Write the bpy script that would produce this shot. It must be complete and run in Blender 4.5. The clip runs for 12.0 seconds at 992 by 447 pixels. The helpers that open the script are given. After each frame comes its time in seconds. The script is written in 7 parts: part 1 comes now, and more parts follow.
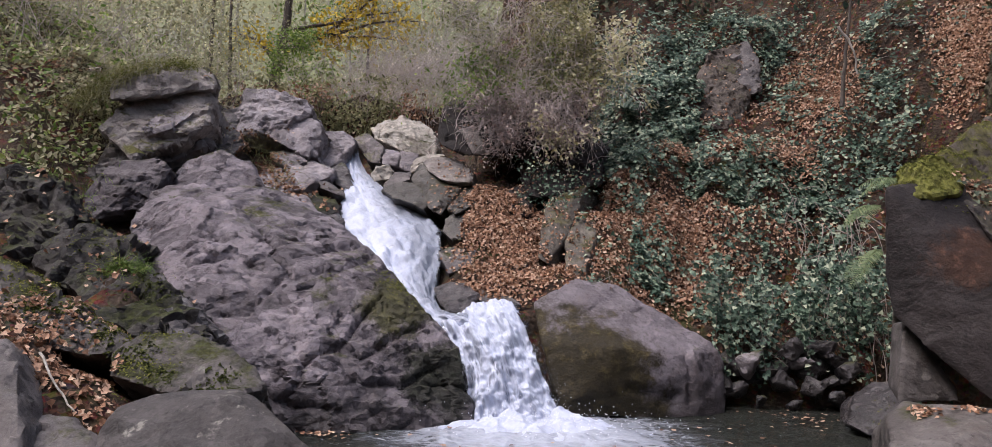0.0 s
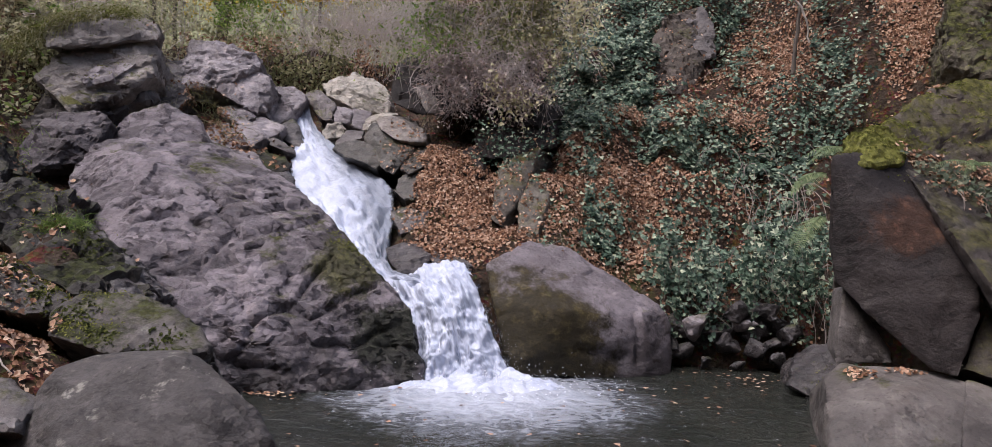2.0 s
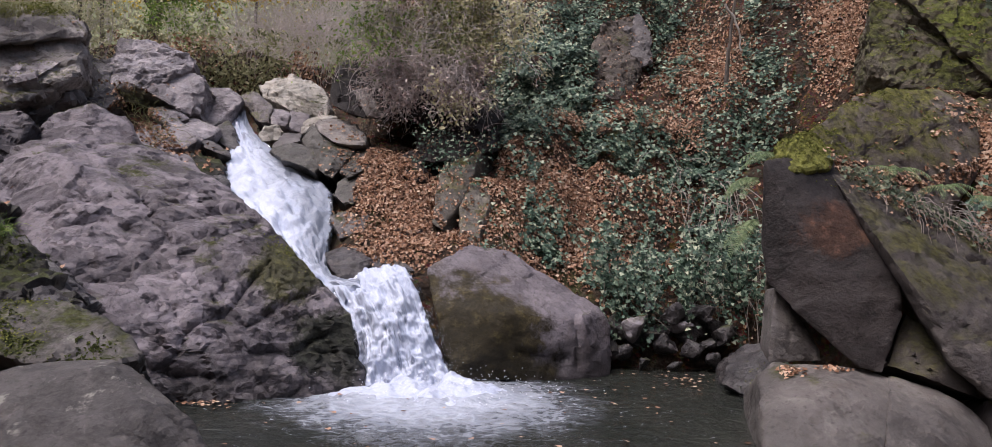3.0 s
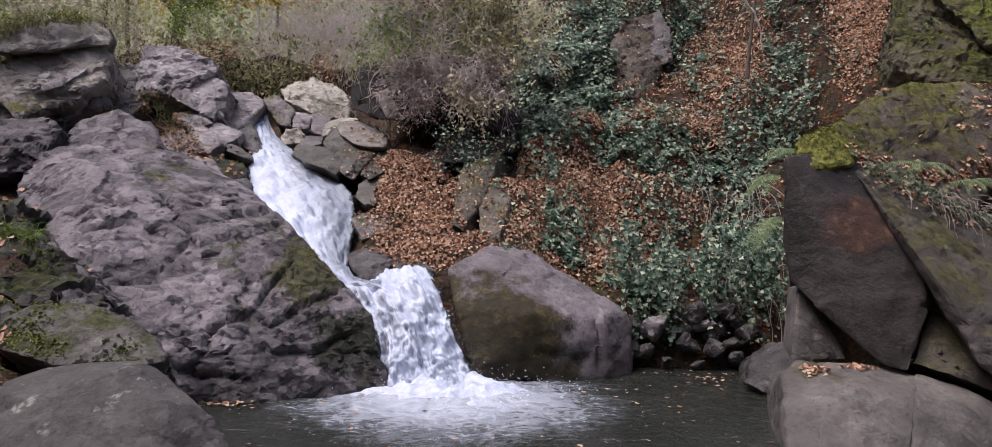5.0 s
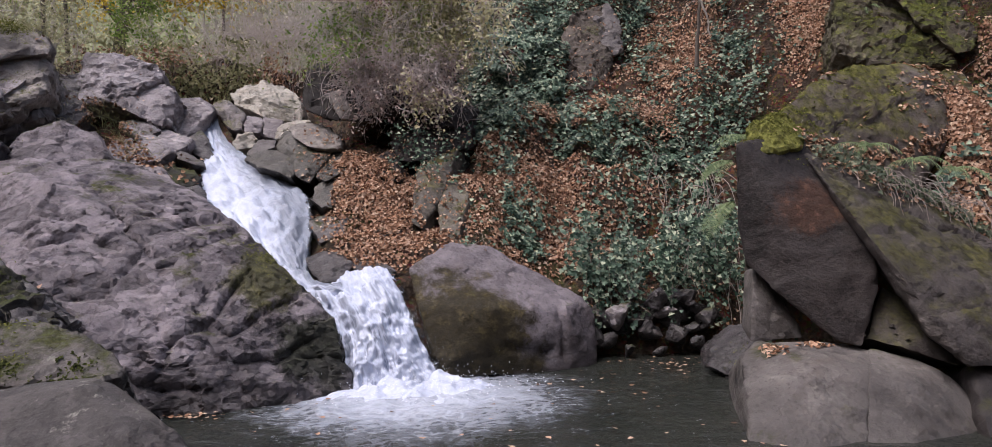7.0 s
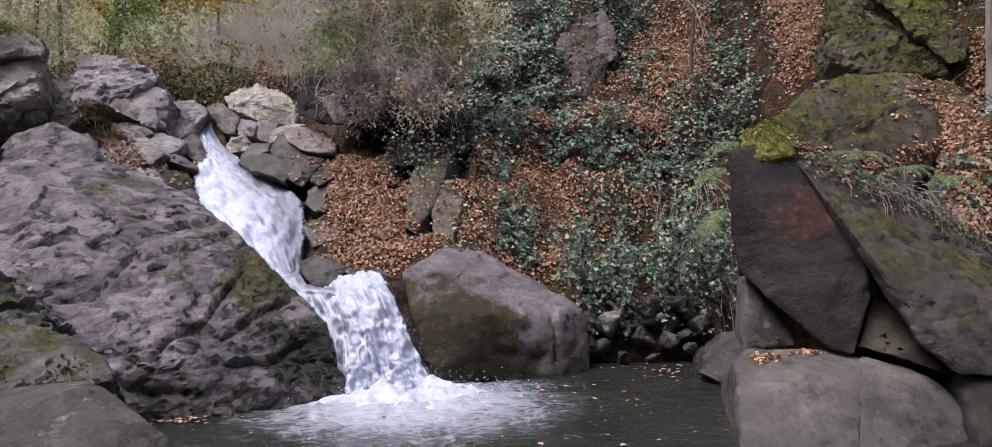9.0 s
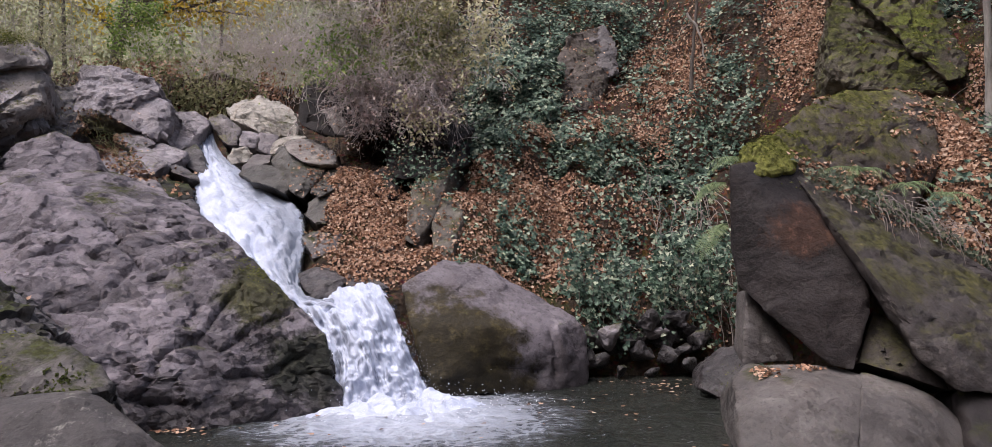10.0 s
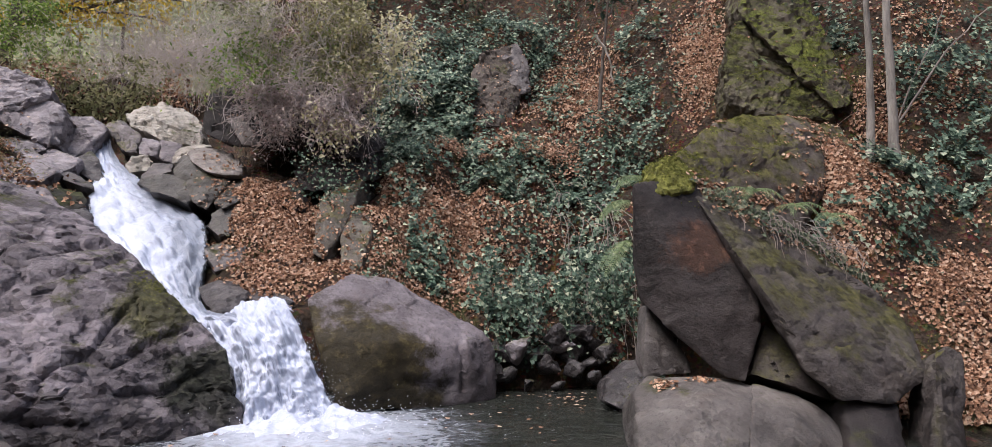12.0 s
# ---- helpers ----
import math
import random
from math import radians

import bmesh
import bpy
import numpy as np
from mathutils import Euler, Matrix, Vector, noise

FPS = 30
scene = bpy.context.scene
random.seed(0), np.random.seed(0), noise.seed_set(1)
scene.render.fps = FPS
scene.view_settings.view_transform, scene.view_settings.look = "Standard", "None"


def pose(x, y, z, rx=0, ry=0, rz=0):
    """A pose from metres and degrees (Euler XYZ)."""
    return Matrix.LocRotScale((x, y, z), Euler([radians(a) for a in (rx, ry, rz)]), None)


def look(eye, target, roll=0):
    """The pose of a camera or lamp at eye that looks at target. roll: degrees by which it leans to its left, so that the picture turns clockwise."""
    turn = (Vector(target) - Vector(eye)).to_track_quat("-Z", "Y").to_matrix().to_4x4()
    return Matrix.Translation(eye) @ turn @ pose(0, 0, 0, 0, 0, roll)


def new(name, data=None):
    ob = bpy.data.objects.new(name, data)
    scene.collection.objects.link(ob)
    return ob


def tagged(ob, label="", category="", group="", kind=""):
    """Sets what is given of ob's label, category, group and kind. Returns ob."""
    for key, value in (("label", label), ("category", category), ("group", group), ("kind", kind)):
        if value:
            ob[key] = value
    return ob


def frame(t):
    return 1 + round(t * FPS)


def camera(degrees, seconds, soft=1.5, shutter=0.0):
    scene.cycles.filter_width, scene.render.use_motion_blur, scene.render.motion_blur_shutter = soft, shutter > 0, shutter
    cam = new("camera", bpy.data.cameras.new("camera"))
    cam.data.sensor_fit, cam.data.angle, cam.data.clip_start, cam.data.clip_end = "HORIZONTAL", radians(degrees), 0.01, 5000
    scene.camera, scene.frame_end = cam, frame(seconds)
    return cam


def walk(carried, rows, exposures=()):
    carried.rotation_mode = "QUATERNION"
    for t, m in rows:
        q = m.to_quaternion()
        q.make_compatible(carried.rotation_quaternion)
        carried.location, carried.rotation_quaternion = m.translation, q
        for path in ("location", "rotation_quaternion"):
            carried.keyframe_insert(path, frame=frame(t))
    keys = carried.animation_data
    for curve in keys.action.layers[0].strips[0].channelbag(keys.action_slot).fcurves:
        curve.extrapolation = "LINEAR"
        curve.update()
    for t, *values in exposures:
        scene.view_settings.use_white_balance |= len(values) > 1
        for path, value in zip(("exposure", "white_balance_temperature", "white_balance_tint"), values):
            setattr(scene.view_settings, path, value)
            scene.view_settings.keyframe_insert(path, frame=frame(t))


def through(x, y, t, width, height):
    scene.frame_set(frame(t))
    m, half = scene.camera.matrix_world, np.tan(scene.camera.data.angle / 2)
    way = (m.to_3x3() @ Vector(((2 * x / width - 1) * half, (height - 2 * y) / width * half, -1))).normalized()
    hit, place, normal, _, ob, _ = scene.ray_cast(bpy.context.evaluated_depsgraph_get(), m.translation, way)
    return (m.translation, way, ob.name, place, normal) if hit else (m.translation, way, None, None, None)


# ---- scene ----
# ---------------------------------------------------------------- camera
cam = camera(66.42, 12.0, soft=0.6)


def view(x, y, z, yaw, pitch, roll):
    """A camera pose: yaw to the left of +y, pitch up, roll, in degrees."""
    a, b = radians(yaw), radians(pitch)
    ahead = Vector((-math.sin(a) * math.cos(b), math.cos(a) * math.cos(b), math.sin(b)))
    return look((x, y, z), Vector((x, y, z)) + ahead, roll)


PATH = [
    (0.0, view(-0.011, -0.021, 1.695, 4.97, 2.35, 1.11)),
    (0.5, view(0.035, -0.024, 1.702, 2.28, -1.38, 1.77)),
    (1.0, view(-0.004, -0.003, 1.700, -0.78, -1.63, 3.43)),
    (1.5, view(-0.012, 0.001, 1.710, 0.28, -0.68, 2.92)),
    (2.0, view(-0.011, 0.015, 1.707, 1.37, -0.54, 1.93)),
    (2.5, view(0.009, 0.011, 1.711, -1.15, 0.51, 2.39)),
    (3.0, view(-0.025, 0.018, 1.702, -3.15, -0.07, 1.83)),
    (3.2, view(-0.026, 0.017, 1.698, -3.08, 0.29, 1.62)),
    (4.8, view(-0.009, 0.002, 1.703, -2.51, -0.06, 1.41)),
    (5.0, view(0.005, -0.000, 1.704, -1.44, -0.12, 1.24)),
    (5.5, view(0.007, 0.004, 1.702, -2.32, -0.38, -0.18)),
    (6.0, view(0.003, 0.007, 1.707, -3.58, 0.36, -1.46)),
    (6.5, view(0.007, 0.001, 1.709, -4.78, -0.50, -1.65)),
    (7.0, view(0.008, -0.003, 1.708, -4.48, -0.44, -1.28)),
    (9.0, view(0.007, 0.001, 1.706, -4.98, -0.03, -0.84)),
    (9.5, view(0.006, -0.004, 1.704, -5.05, 0.45, -0.52)),
    (10.0, view(0.008, -0.006, 1.698, -4.98, 1.00, -0.38)),
    (10.5, view(0.005, -0.008, 1.702, -5.18, 1.13, -0.77)),
    (11.0, view(0.009, -0.010, 1.700, -4.33, 1.32, -0.91)),
    (11.5, view(0.028, -0.018, 1.709, -5.43, 1.42, -0.70)),
    (12.0, view(0.066, -0.051, 1.704, -11.39, 2.05, 0.15)),
]
walk(cam, PATH, [(0.0, 0.55, 6500, 11), (7.0, 0.55, 6500, 11), (9.5, 0.6, 6500, 11), (11.5, 0.63, 6500, 10), (12.0, 0.73, 6500, 8)])

# ---------------------------------------------------------------- light
world = bpy.data.worlds.new("overcast_sky")
scene.world = world
world.use_nodes = True
wn = world.node_tree.nodes
sky = wn.new("ShaderNodeTexSky")
sky.sky_type, sky.sun_disc = "NISHITA", False
sky.sun_elevation, sky.sun_rotation = radians(66), radians(245)
sky.air_density, sky.dust_density, sky.ozone_density = 0.9, 6.0, 0.9
wn["Background"].inputs["Strength"].default_value = 0.15
world.node_tree.links.new(sky.outputs[0], wn["Background"].inputs["Color"])

sun_data = bpy.data.lights.new("sun", "SUN")
sun_data.energy, sun_data.angle, sun_data.color = 1.5, radians(35), (0.93, 0.93, 1.10)
sun = new("sun", sun_data)
# The light of the grey sky falls steeply, a little from the west.
SUN_AT = Vector((math.sin(radians(245)) * math.cos(radians(66)), math.cos(radians(245)) * math.cos(radians(66)), math.sin(radians(66))))
sun.matrix_world = look(SUN_AT * 50, (0, 0, 0))


# ---------------------------------------------------------------- materials
class Nodes:
    """A node material under construction."""

    def __init__(self, name):
        self.mat = bpy.data.materials.new(name)
        self.mat.use_nodes = True
        self.tree = self.mat.node_tree
        self.bsdf = self.tree.nodes["Principled BSDF"]
        self.out = self.tree.nodes["Material Output"]
        self.geo = self.tree.nodes.new("ShaderNodeNewGeometry")
        self.at = self.geo.outputs["Position"]

    def node(self, kind, **inputs):
        n = self.tree.nodes.new(kind)
        for key, value in inputs.items():
            self.put(n, key.replace("_", " "), value)
        return n

    def put(self, n, key, value):
        if isinstance(value, bpy.types.NodeSocket):
            self.tree.links.new(value, n.inputs[key])
        else:
            n.inputs[key].default_value = value

    def mapped(self, scale, turn=(0, 0, 0), at=None):
        m = self.node("ShaderNodeMapping")
        m.inputs["Scale"].default_value = scale
        m.inputs["Rotation"].default_value = [radians(a) for a in turn]
        self.tree.links.new(at or self.at, m.inputs["Vector"])
        return m.outputs[0]

    def warped(self, amount, scale=2.0, at=None):
        """The position pushed about by noise."""
        t = self.node("ShaderNodeTexNoise", Scale=scale, Detail=3.0)
        self.tree.links.new(at or self.at, t.inputs["Vector"])
        m = self.node("ShaderNodeVectorMath")
        m.operation = "MULTIPLY_ADD"
        self.tree.links.new(t.outputs["Color"], m.inputs[0])
        m.inputs[1].default_value = (amount, amount, amount)
        self.tree.links.new(at or self.at, m.inputs[2])
        return m.outputs[0]

    def noise(self, scale, detail=4.0, rough=0.55, at=None, distortion=0.0):
        n = self.node("ShaderNodeTexNoise", Scale=scale, Detail=detail, Roughness=rough, Distortion=distortion)
        self.tree.links.new(at or self.at, n.inputs["Vector"])
        return n.outputs["Fac"]

    def cracks(self, scale, at=None):
        n = self.node("ShaderNodeTexVoronoi", Scale=scale)
        n.feature = "DISTANCE_TO_EDGE"
        self.tree.links.new(at or self.at, n.inputs["Vector"])
        return n.outputs["Distance"]

    def cells(self, scale, at=None):
        n = self.node("ShaderNodeTexVoronoi", Scale=scale)
        self.tree.links.new(at or self.at, n.inputs["Vector"])
        return n.outputs["Distance"], n.outputs["Color"]

    def chipped(self, scale, at):
        """Broken planes: a random slope in each cell, and a random tone."""
        v = self.node("ShaderNodeTexVoronoi", Scale=scale)
        self.tree.links.new(at, v.inputs["Vector"])
        off = self.node("ShaderNodeVectorMath")
        off.operation = "SUBTRACT"
        self.tree.links.new(at, off.inputs[0])
        self.tree.links.new(v.outputs["Position"], off.inputs[1])
        way = self.node("ShaderNodeVectorMath")
        way.operation = "SUBTRACT"
        self.tree.links.new(v.outputs["Color"], way.inputs[0])
        way.inputs[1].default_value = (0.5, 0.5, 0.5)
        dot = self.node("ShaderNodeVectorMath")
        dot.operation = "DOT_PRODUCT"
        self.tree.links.new(off.outputs[0], dot.inputs[0])
        self.tree.links.new(way.outputs[0], dot.inputs[1])
        tone = self.axis(1, v.outputs["Color"])
        return self.math("ADD", self.math("MULTIPLY", dot.outputs["Value"], 2.0 * scale), self.math("MULTIPLY", tone, 0.3)), tone

    def ramp(self, fac, low, high, a=0.0, b=1.0):
        n = self.node("ShaderNodeMapRange", Value=fac)
        n.interpolation_type = "SMOOTHSTEP"
        for key, v in (("From Min", low), ("From Max", high), ("To Min", a), ("To Max", b)):
            self.put(n, key, v)
        return n.outputs[0]

    def math(self, op, a, b=0.0):
        n = self.node("ShaderNodeMath")
        n.operation = op
        for i, v in enumerate((a, b)):
            if isinstance(v, bpy.types.NodeSocket):
                self.tree.links.new(v, n.inputs[i])
            else:
                n.inputs[i].default_value = v
        return n.outputs[0]

    def mix(self, fac, a, b, how="MIX"):
        n = self.tree.nodes.new("ShaderNodeMix")
        n.data_type, n.blend_type = "RGBA", how
        for i, v in ((0, fac), (6, a), (7, b)):
            if isinstance(v, bpy.types.NodeSocket):
                self.tree.links.new(v, n.inputs[i])
            else:
                n.inputs[i].default_value = (*v, 1.0) if isinstance(v, tuple) and len(v) == 3 else v
        return n.outputs[2]

    def steps(self, fac, *stops):
        n = self.tree.nodes.new("ShaderNodeValToRGB")
        self.tree.links.new(fac, n.inputs[0])
        e = n.color_ramp.elements
        while len(e) < len(stops):
            e.new(0.5)
        for el, (pos, col) in zip(e, stops):
            el.position, el.color = pos, (*col, 1.0)
        return n.outputs[0]

    def axis(self, which, of=None):
        n = self.node("ShaderNodeSeparateXYZ")
        self.tree.links.new(of or self.at, n.inputs[0])
        return n.outputs[which]

    def bump(self, height, strength, distance, under=None):
        n = self.node("ShaderNodeBump", Strength=strength, Distance=distance, Height=height)
        if under:
            self.tree.links.new(under, n.inputs["Normal"])
        return n.outputs[0]

    def done(self, **inputs):
        for key, value in inputs.items():
            if isinstance(value, tuple) and len(value) == 3:
                value = (*value, 1.0)
            self.put(self.bsdf, key.replace("_", " "), value)
        return self.mat


def rock_material(name, mid, dark, light, moss=0.0, moss_colour=(0.050, 0.052, 0.016), lichen=0.3, gloss=0.62, stain=None, wet=0.5, worn=0.5, sheen=0.22):
    n = Nodes(name)
    warp = n.noise(0.8, 3)
    broad = n.noise(1.3, 5, 0.62, distortion=0.6)
    streak = n.noise(3.0, 7, 0.7, n.mapped((1.0, 1.0, 1.5), (25, 35, 10)), 0.5)
    grain = n.noise(34, 4, 0.7)
    speck = n.noise(110, 2, 0.6)
    colour = n.steps(broad, (0.28, dark), (0.5, mid), (0.72, light))
    colour = n.mix(n.ramp(streak, 0.48, 0.66, 0.0, 0.6), colour, dark)
    colour = n.mix(n.ramp(grain, 0.3, 0.75, 0.0, 0.45), colour, light)
    colour = n.mix(n.ramp(speck, 0.62, 0.75, 0.0, 0.35), colour, tuple(min(1, c * 1.7) for c in light))
    # pits and chips, a hand's width and less
    pits = n.noise(21, 5, 0.75)
    colour = n.mix(n.ramp(pits, 0.46, 0.34, 0.0, 0.55), colour, tuple(c * 0.55 for c in dark))
    chips = n.noise(12, 5, 0.72, n.mapped((1.0, 1.0, 1.3), (30, 20, 0)))
    colour = n.mix(n.ramp(chips, 0.54, 0.68, 0.0, 0.5), colour, light)
    # pale crusts of lichen
    crust = n.math("MULTIPLY", n.ramp(n.noise(7.5, 5, 0.7), 0.58, 0.70), n.ramp(warp, 0.4, 0.6))
    colour = n.mix(n.math("MULTIPLY", crust, lichen), colour, (0.28, 0.27, 0.235))
    # brown earthy smears
    smear = n.ramp(n.noise(2.1, 6, 0.7, n.mapped((1, 1, 0.6), (10, 0, 50))), 0.52, 0.74, 0.0, 0.4)
    colour = n.mix(smear, colour, tuple(a * b for a, b in zip(mid, (0.85, 0.68, 0.5))))
    # chipped planes, some paler than others
    bent = n.warped(0.30, 1.9)
    chip_a, tone_a = n.chipped(2.6, n.mapped((1.0, 1.0, 1.5), (20, 30, 0), bent))
    chip_b, tone_b = n.chipped(6.5, n.mapped((1.0, 1.0, 1.6), (40, 10, 30), bent))
    chip_c, tone_c = n.chipped(15.0, n.mapped((1.0, 1.0, 1.4), (10, 50, 20), bent))
    colour = n.mix(n.math("MULTIPLY", n.ramp(tone_b, 0.3, 0.9), 0.45 * worn), colour, light)
    colour = n.mix(n.math("MULTIPLY", n.ramp(tone_a, 0.5, 0.1), 0.55 * worn), colour, dark)
    for place, reach, tone in stain or ():
        off = n.node("ShaderNodeVectorMath")
        off.operation = "DISTANCE"
        n.tree.links.new(n.at, off.inputs[0])
        off.inputs[1].default_value = place
        blot = n.math("MULTIPLY", n.math("SUBTRACT", n.noise(2.6, 7, 0.7), 0.5), reach * 2.2)
        blot = n.math("ADD", blot, n.math("MULTIPLY", n.math("SUBTRACT", n.noise(30, 4, 0.7), 0.5), 0.25))
        iron = n.ramp(n.math("ADD", off.outputs["Value"], blot), reach * 0.72, reach * 1.15, 0.95, 0.0)
        patchy = n.steps(n.noise(7, 6, 0.75), (0.3, tuple(c * 0.5 for c in tone)), (0.52, tone), (0.7, tuple(c * 3.0 for c in tone)))
        colour = n.mix(iron, colour, patchy)
    rough = n.ramp(grain, 0.2, 0.8, gloss - 0.1, gloss + 0.2)
    # the splashed band above the water
    if wet:
        band = n.math("MULTIPLY", n.ramp(n.math("ADD", n.axis(2), n.math("MULTIPLY", n.noise(1.7, 4), -0.9)), -0.35, 0.05, 1.0, 0.0), wet)
        colour = n.mix(band, colour, n.mix(0.7, colour, (0.012, 0.011, 0.010)))
        rough = n.math("SUBTRACT", rough, n.math("MULTIPLY", band, 0.3))
    if moss:
        up = n.axis(2, n.geo.outputs["Normal"])
        cover = n.math("ADD", n.math("MULTIPLY", up, 0.36), n.math("MULTIPLY", n.noise(1.5, 7, 0.72), 1.2))
        cover = n.math("ADD", cover, n.math("MULTIPLY", n.noise(18, 4, 0.7), 0.22))
        soft_edge = 0.06 if moss > 0.45 else 0.0
        cover = n.ramp(cover, 1.17 - moss * 0.55 - soft_edge, 1.38 - moss * 0.55 + soft_edge)
        tone = n.steps(n.noise(13, 6, 0.75), (0.34, tuple(c * 0.25 for c in moss_colour)), (0.5, moss_colour), (0.68, tuple(c * 1.9 for c in moss_colour)))
        colour = n.mix(cover, colour, tone)
        rough = n.mix(cover, rough, (0.95, 0.95, 0.95))
    hills = n.math("ADD", n.math("MULTIPLY", streak, 0.35), n.math("MULTIPLY", grain, 0.20))
    hills = n.math("ADD", hills, n.math("MULTIPLY", n.noise(8, 6, 0.72), 0.28))
    edges = n.math("ADD", n.math("MULTIPLY", chip_a, 0.7), n.math("MULTIPLY", chip_b, 0.7))
    edges = n.math("ADD", edges, n.math("MULTIPLY", chip_c, 0.42))
    hills = n.math("ADD", hills, n.math("MULTIPLY", n.math("MULTIPLY", edges, n.ramp(n.noise(1.1, 3), 0.36, 0.56, 0.25, 1.0)), worn))
    return n.done(Base_Color=colour, Roughness=rough, Specular_IOR_Level=sheen, Normal=n.bump(hills, min(0.95, 0.5 + 0.5 * worn), 0.085))


ROCK_PURPLE = rock_material("purple_grey_rock", (0.115, 0.098, 0.108), (0.026, 0.022, 0.024), (0.264, 0.231, 0.250), moss=0.26, wet=0.85, worn=0.95, stain=(((-1.77, 8.0, 1.08), 0.42, (0.040, 0.038, 0.014)), ((-1.16, 7.6, 0.42), 0.42, (0.020, 0.021, 0.014))))
ROCK_BLOTCH = rock_material("purple_grey_rock_with_brown_moss", (0.125, 0.108, 0.116), (0.044, 0.037, 0.041), (0.25, 0.220, 0.240), moss=0.1, wet=0.6, worn=0.35, stain=(((0.05, 8.05, 0.35), 1.05, (0.030, 0.023, 0.008)),))
ROCK_GREY = rock_material("grey_rock", (0.101, 0.090, 0.088), (0.034, 0.029, 0.029), (0.207, 0.187, 0.183), moss=0.2, wet=0.7, worn=0.45)
# Grey mossy rock, its colour darkened to stand for the west hollow's shade.
ROCK_MOSSY_SHADED = rock_material("shade_darkened_rock_with_moss", (0.029, 0.026, 0.025), (0.008, 0.007, 0.007), (0.074, 0.067, 0.063), moss=0.52, moss_colour=(0.034, 0.038, 0.012), worn=0.8)
ROCK_WET = rock_material("wet_dark_rock", (0.050, 0.043, 0.044), (0.013, 0.010, 0.011), (0.112, 0.099, 0.100), moss=0.25, gloss=0.4, lichen=0.1, worn=0.7, sheen=0.45)
ROCK_PALE = rock_material("pale_rock", (0.33, 0.30, 0.26), (0.15, 0.13, 0.11), (0.46, 0.43, 0.38), moss=0.3, worn=0.8)
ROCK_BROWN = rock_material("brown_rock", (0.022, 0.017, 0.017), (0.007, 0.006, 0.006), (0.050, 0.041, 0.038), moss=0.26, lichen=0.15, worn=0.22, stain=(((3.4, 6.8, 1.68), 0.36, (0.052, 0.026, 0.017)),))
ROCK_BLOCK = rock_material("pale_purple_grey_rock", (0.219, 0.194, 0.204), (0.075, 0.064, 0.066), (0.388, 0.350, 0.362), moss=0.24, wet=0.0, worn=0.8)
ROCK_BLOCK_MOSSY = rock_material("pale_rock_with_mossy_cap", (0.175, 0.155, 0.155), (0.060, 0.051, 0.053), (0.31, 0.28, 0.28), moss=0.5, moss_colour=(0.075, 0.072, 0.022), wet=0.0, worn=0.6)
ROCK_RIB = rock_material("ribbed_grey_rock", (0.20, 0.175, 0.160), (0.075, 0.062, 0.056), (0.34, 0.31, 0.29), moss=0.15, wet=0.0, worn=0.5)
ROCK_DAMP = rock_material("damp_olive_rock", (0.046, 0.041, 0.034), (0.014, 0.011, 0.010), (0.102, 0.090, 0.078), moss=0.3, moss_colour=(0.045, 0.042, 0.015), gloss=0.42, lichen=0.2, worn=0.5, sheen=0.45)
ROCK_TALL = rock_material("olive_grey_rock", (0.105, 0.092, 0.078), (0.045, 0.038, 0.032), (0.18, 0.16, 0.135), moss=0.42, moss_colour=(0.085, 0.078, 0.025), wet=0.0, worn=0.3)
ROCK_MOSS_DARK = rock_material("dark_moss_covered_rock", (0.077, 0.064, 0.048), (0.028, 0.024, 0.017), (0.154, 0.132, 0.101), moss=0.80, moss_colour=(0.060, 0.062, 0.018), wet=0.0, worn=0.7)
ROCK_FRONT = rock_material("smooth_grey_brown_rock", (0.108, 0.095, 0.089), (0.054, 0.046, 0.043), (0.179, 0.160, 0.150), moss=0.2, lichen=0.45, wet=0.6, worn=0.55)
ROCK_STREAK = rock_material("smooth_grey_rock_with_pale_specks", (0.054, 0.049, 0.048), (0.024, 0.021, 0.021), (0.114, 0.103, 0.100), moss=0.05, lichen=0.9, wet=0.3, worn=0.5)
ROCK_CAP = rock_material("weathered_grey_rock_with_moss", (0.202, 0.179, 0.168), (0.074, 0.064, 0.060), (0.359, 0.321, 0.299), moss=0.45, moss_colour=(0.075, 0.072, 0.025), wet=0.0, worn=0.7)
# Wet sheen is put into this pale blue-grey colour.
ROCK_FOOT = rock_material("wet_sheen_rock", (0.175, 0.175, 0.196), (0.077, 0.077, 0.087), (0.266, 0.266, 0.294), gloss=0.3, wet=0.3, worn=0.5, sheen=0.6)
ROCK_RIDGE = rock_material("weathered_ridge_rock", (0.075, 0.066, 0.063), (0.027, 0.024, 0.022), (0.145, 0.130, 0.123), moss=0.42, moss_colour=(0.040, 0.043, 0.013), lichen=0.4, wet=0.3, worn=0.8)
ROCK_OUTCROP = rock_material("brown_bank_rock", (0.060, 0.048, 0.040), (0.020, 0.016, 0.013), (0.12, 0.098, 0.082), moss=0.35, wet=0.0, worn=0.7)
# Darker copy of the purple-grey rock: shadow put into its colour.
ROCK_SHADE = rock_material("shaded_purple_grey_rock", (0.072, 0.062, 0.068), (0.020, 0.017, 0.018), (0.16, 0.140, 0.148), moss=0.2, wet=0.0, worn=0.8)
ROCK_SLAB = rock_material("grey_brown_rock", (0.053, 0.044, 0.041), (0.018, 0.014, 0.013), (0.101, 0.087, 0.081), moss=0.48, moss_colour=(0.058, 0.054, 0.018), lichen=0.15, worn=0.65)
ROCK_MOUND = rock_material("brown_mossy_rock", (0.096, 0.079, 0.070), (0.034, 0.028, 0.024), (0.192, 0.162, 0.142), moss=0.72, moss_colour=(0.085, 0.080, 0.024), worn=0.3)
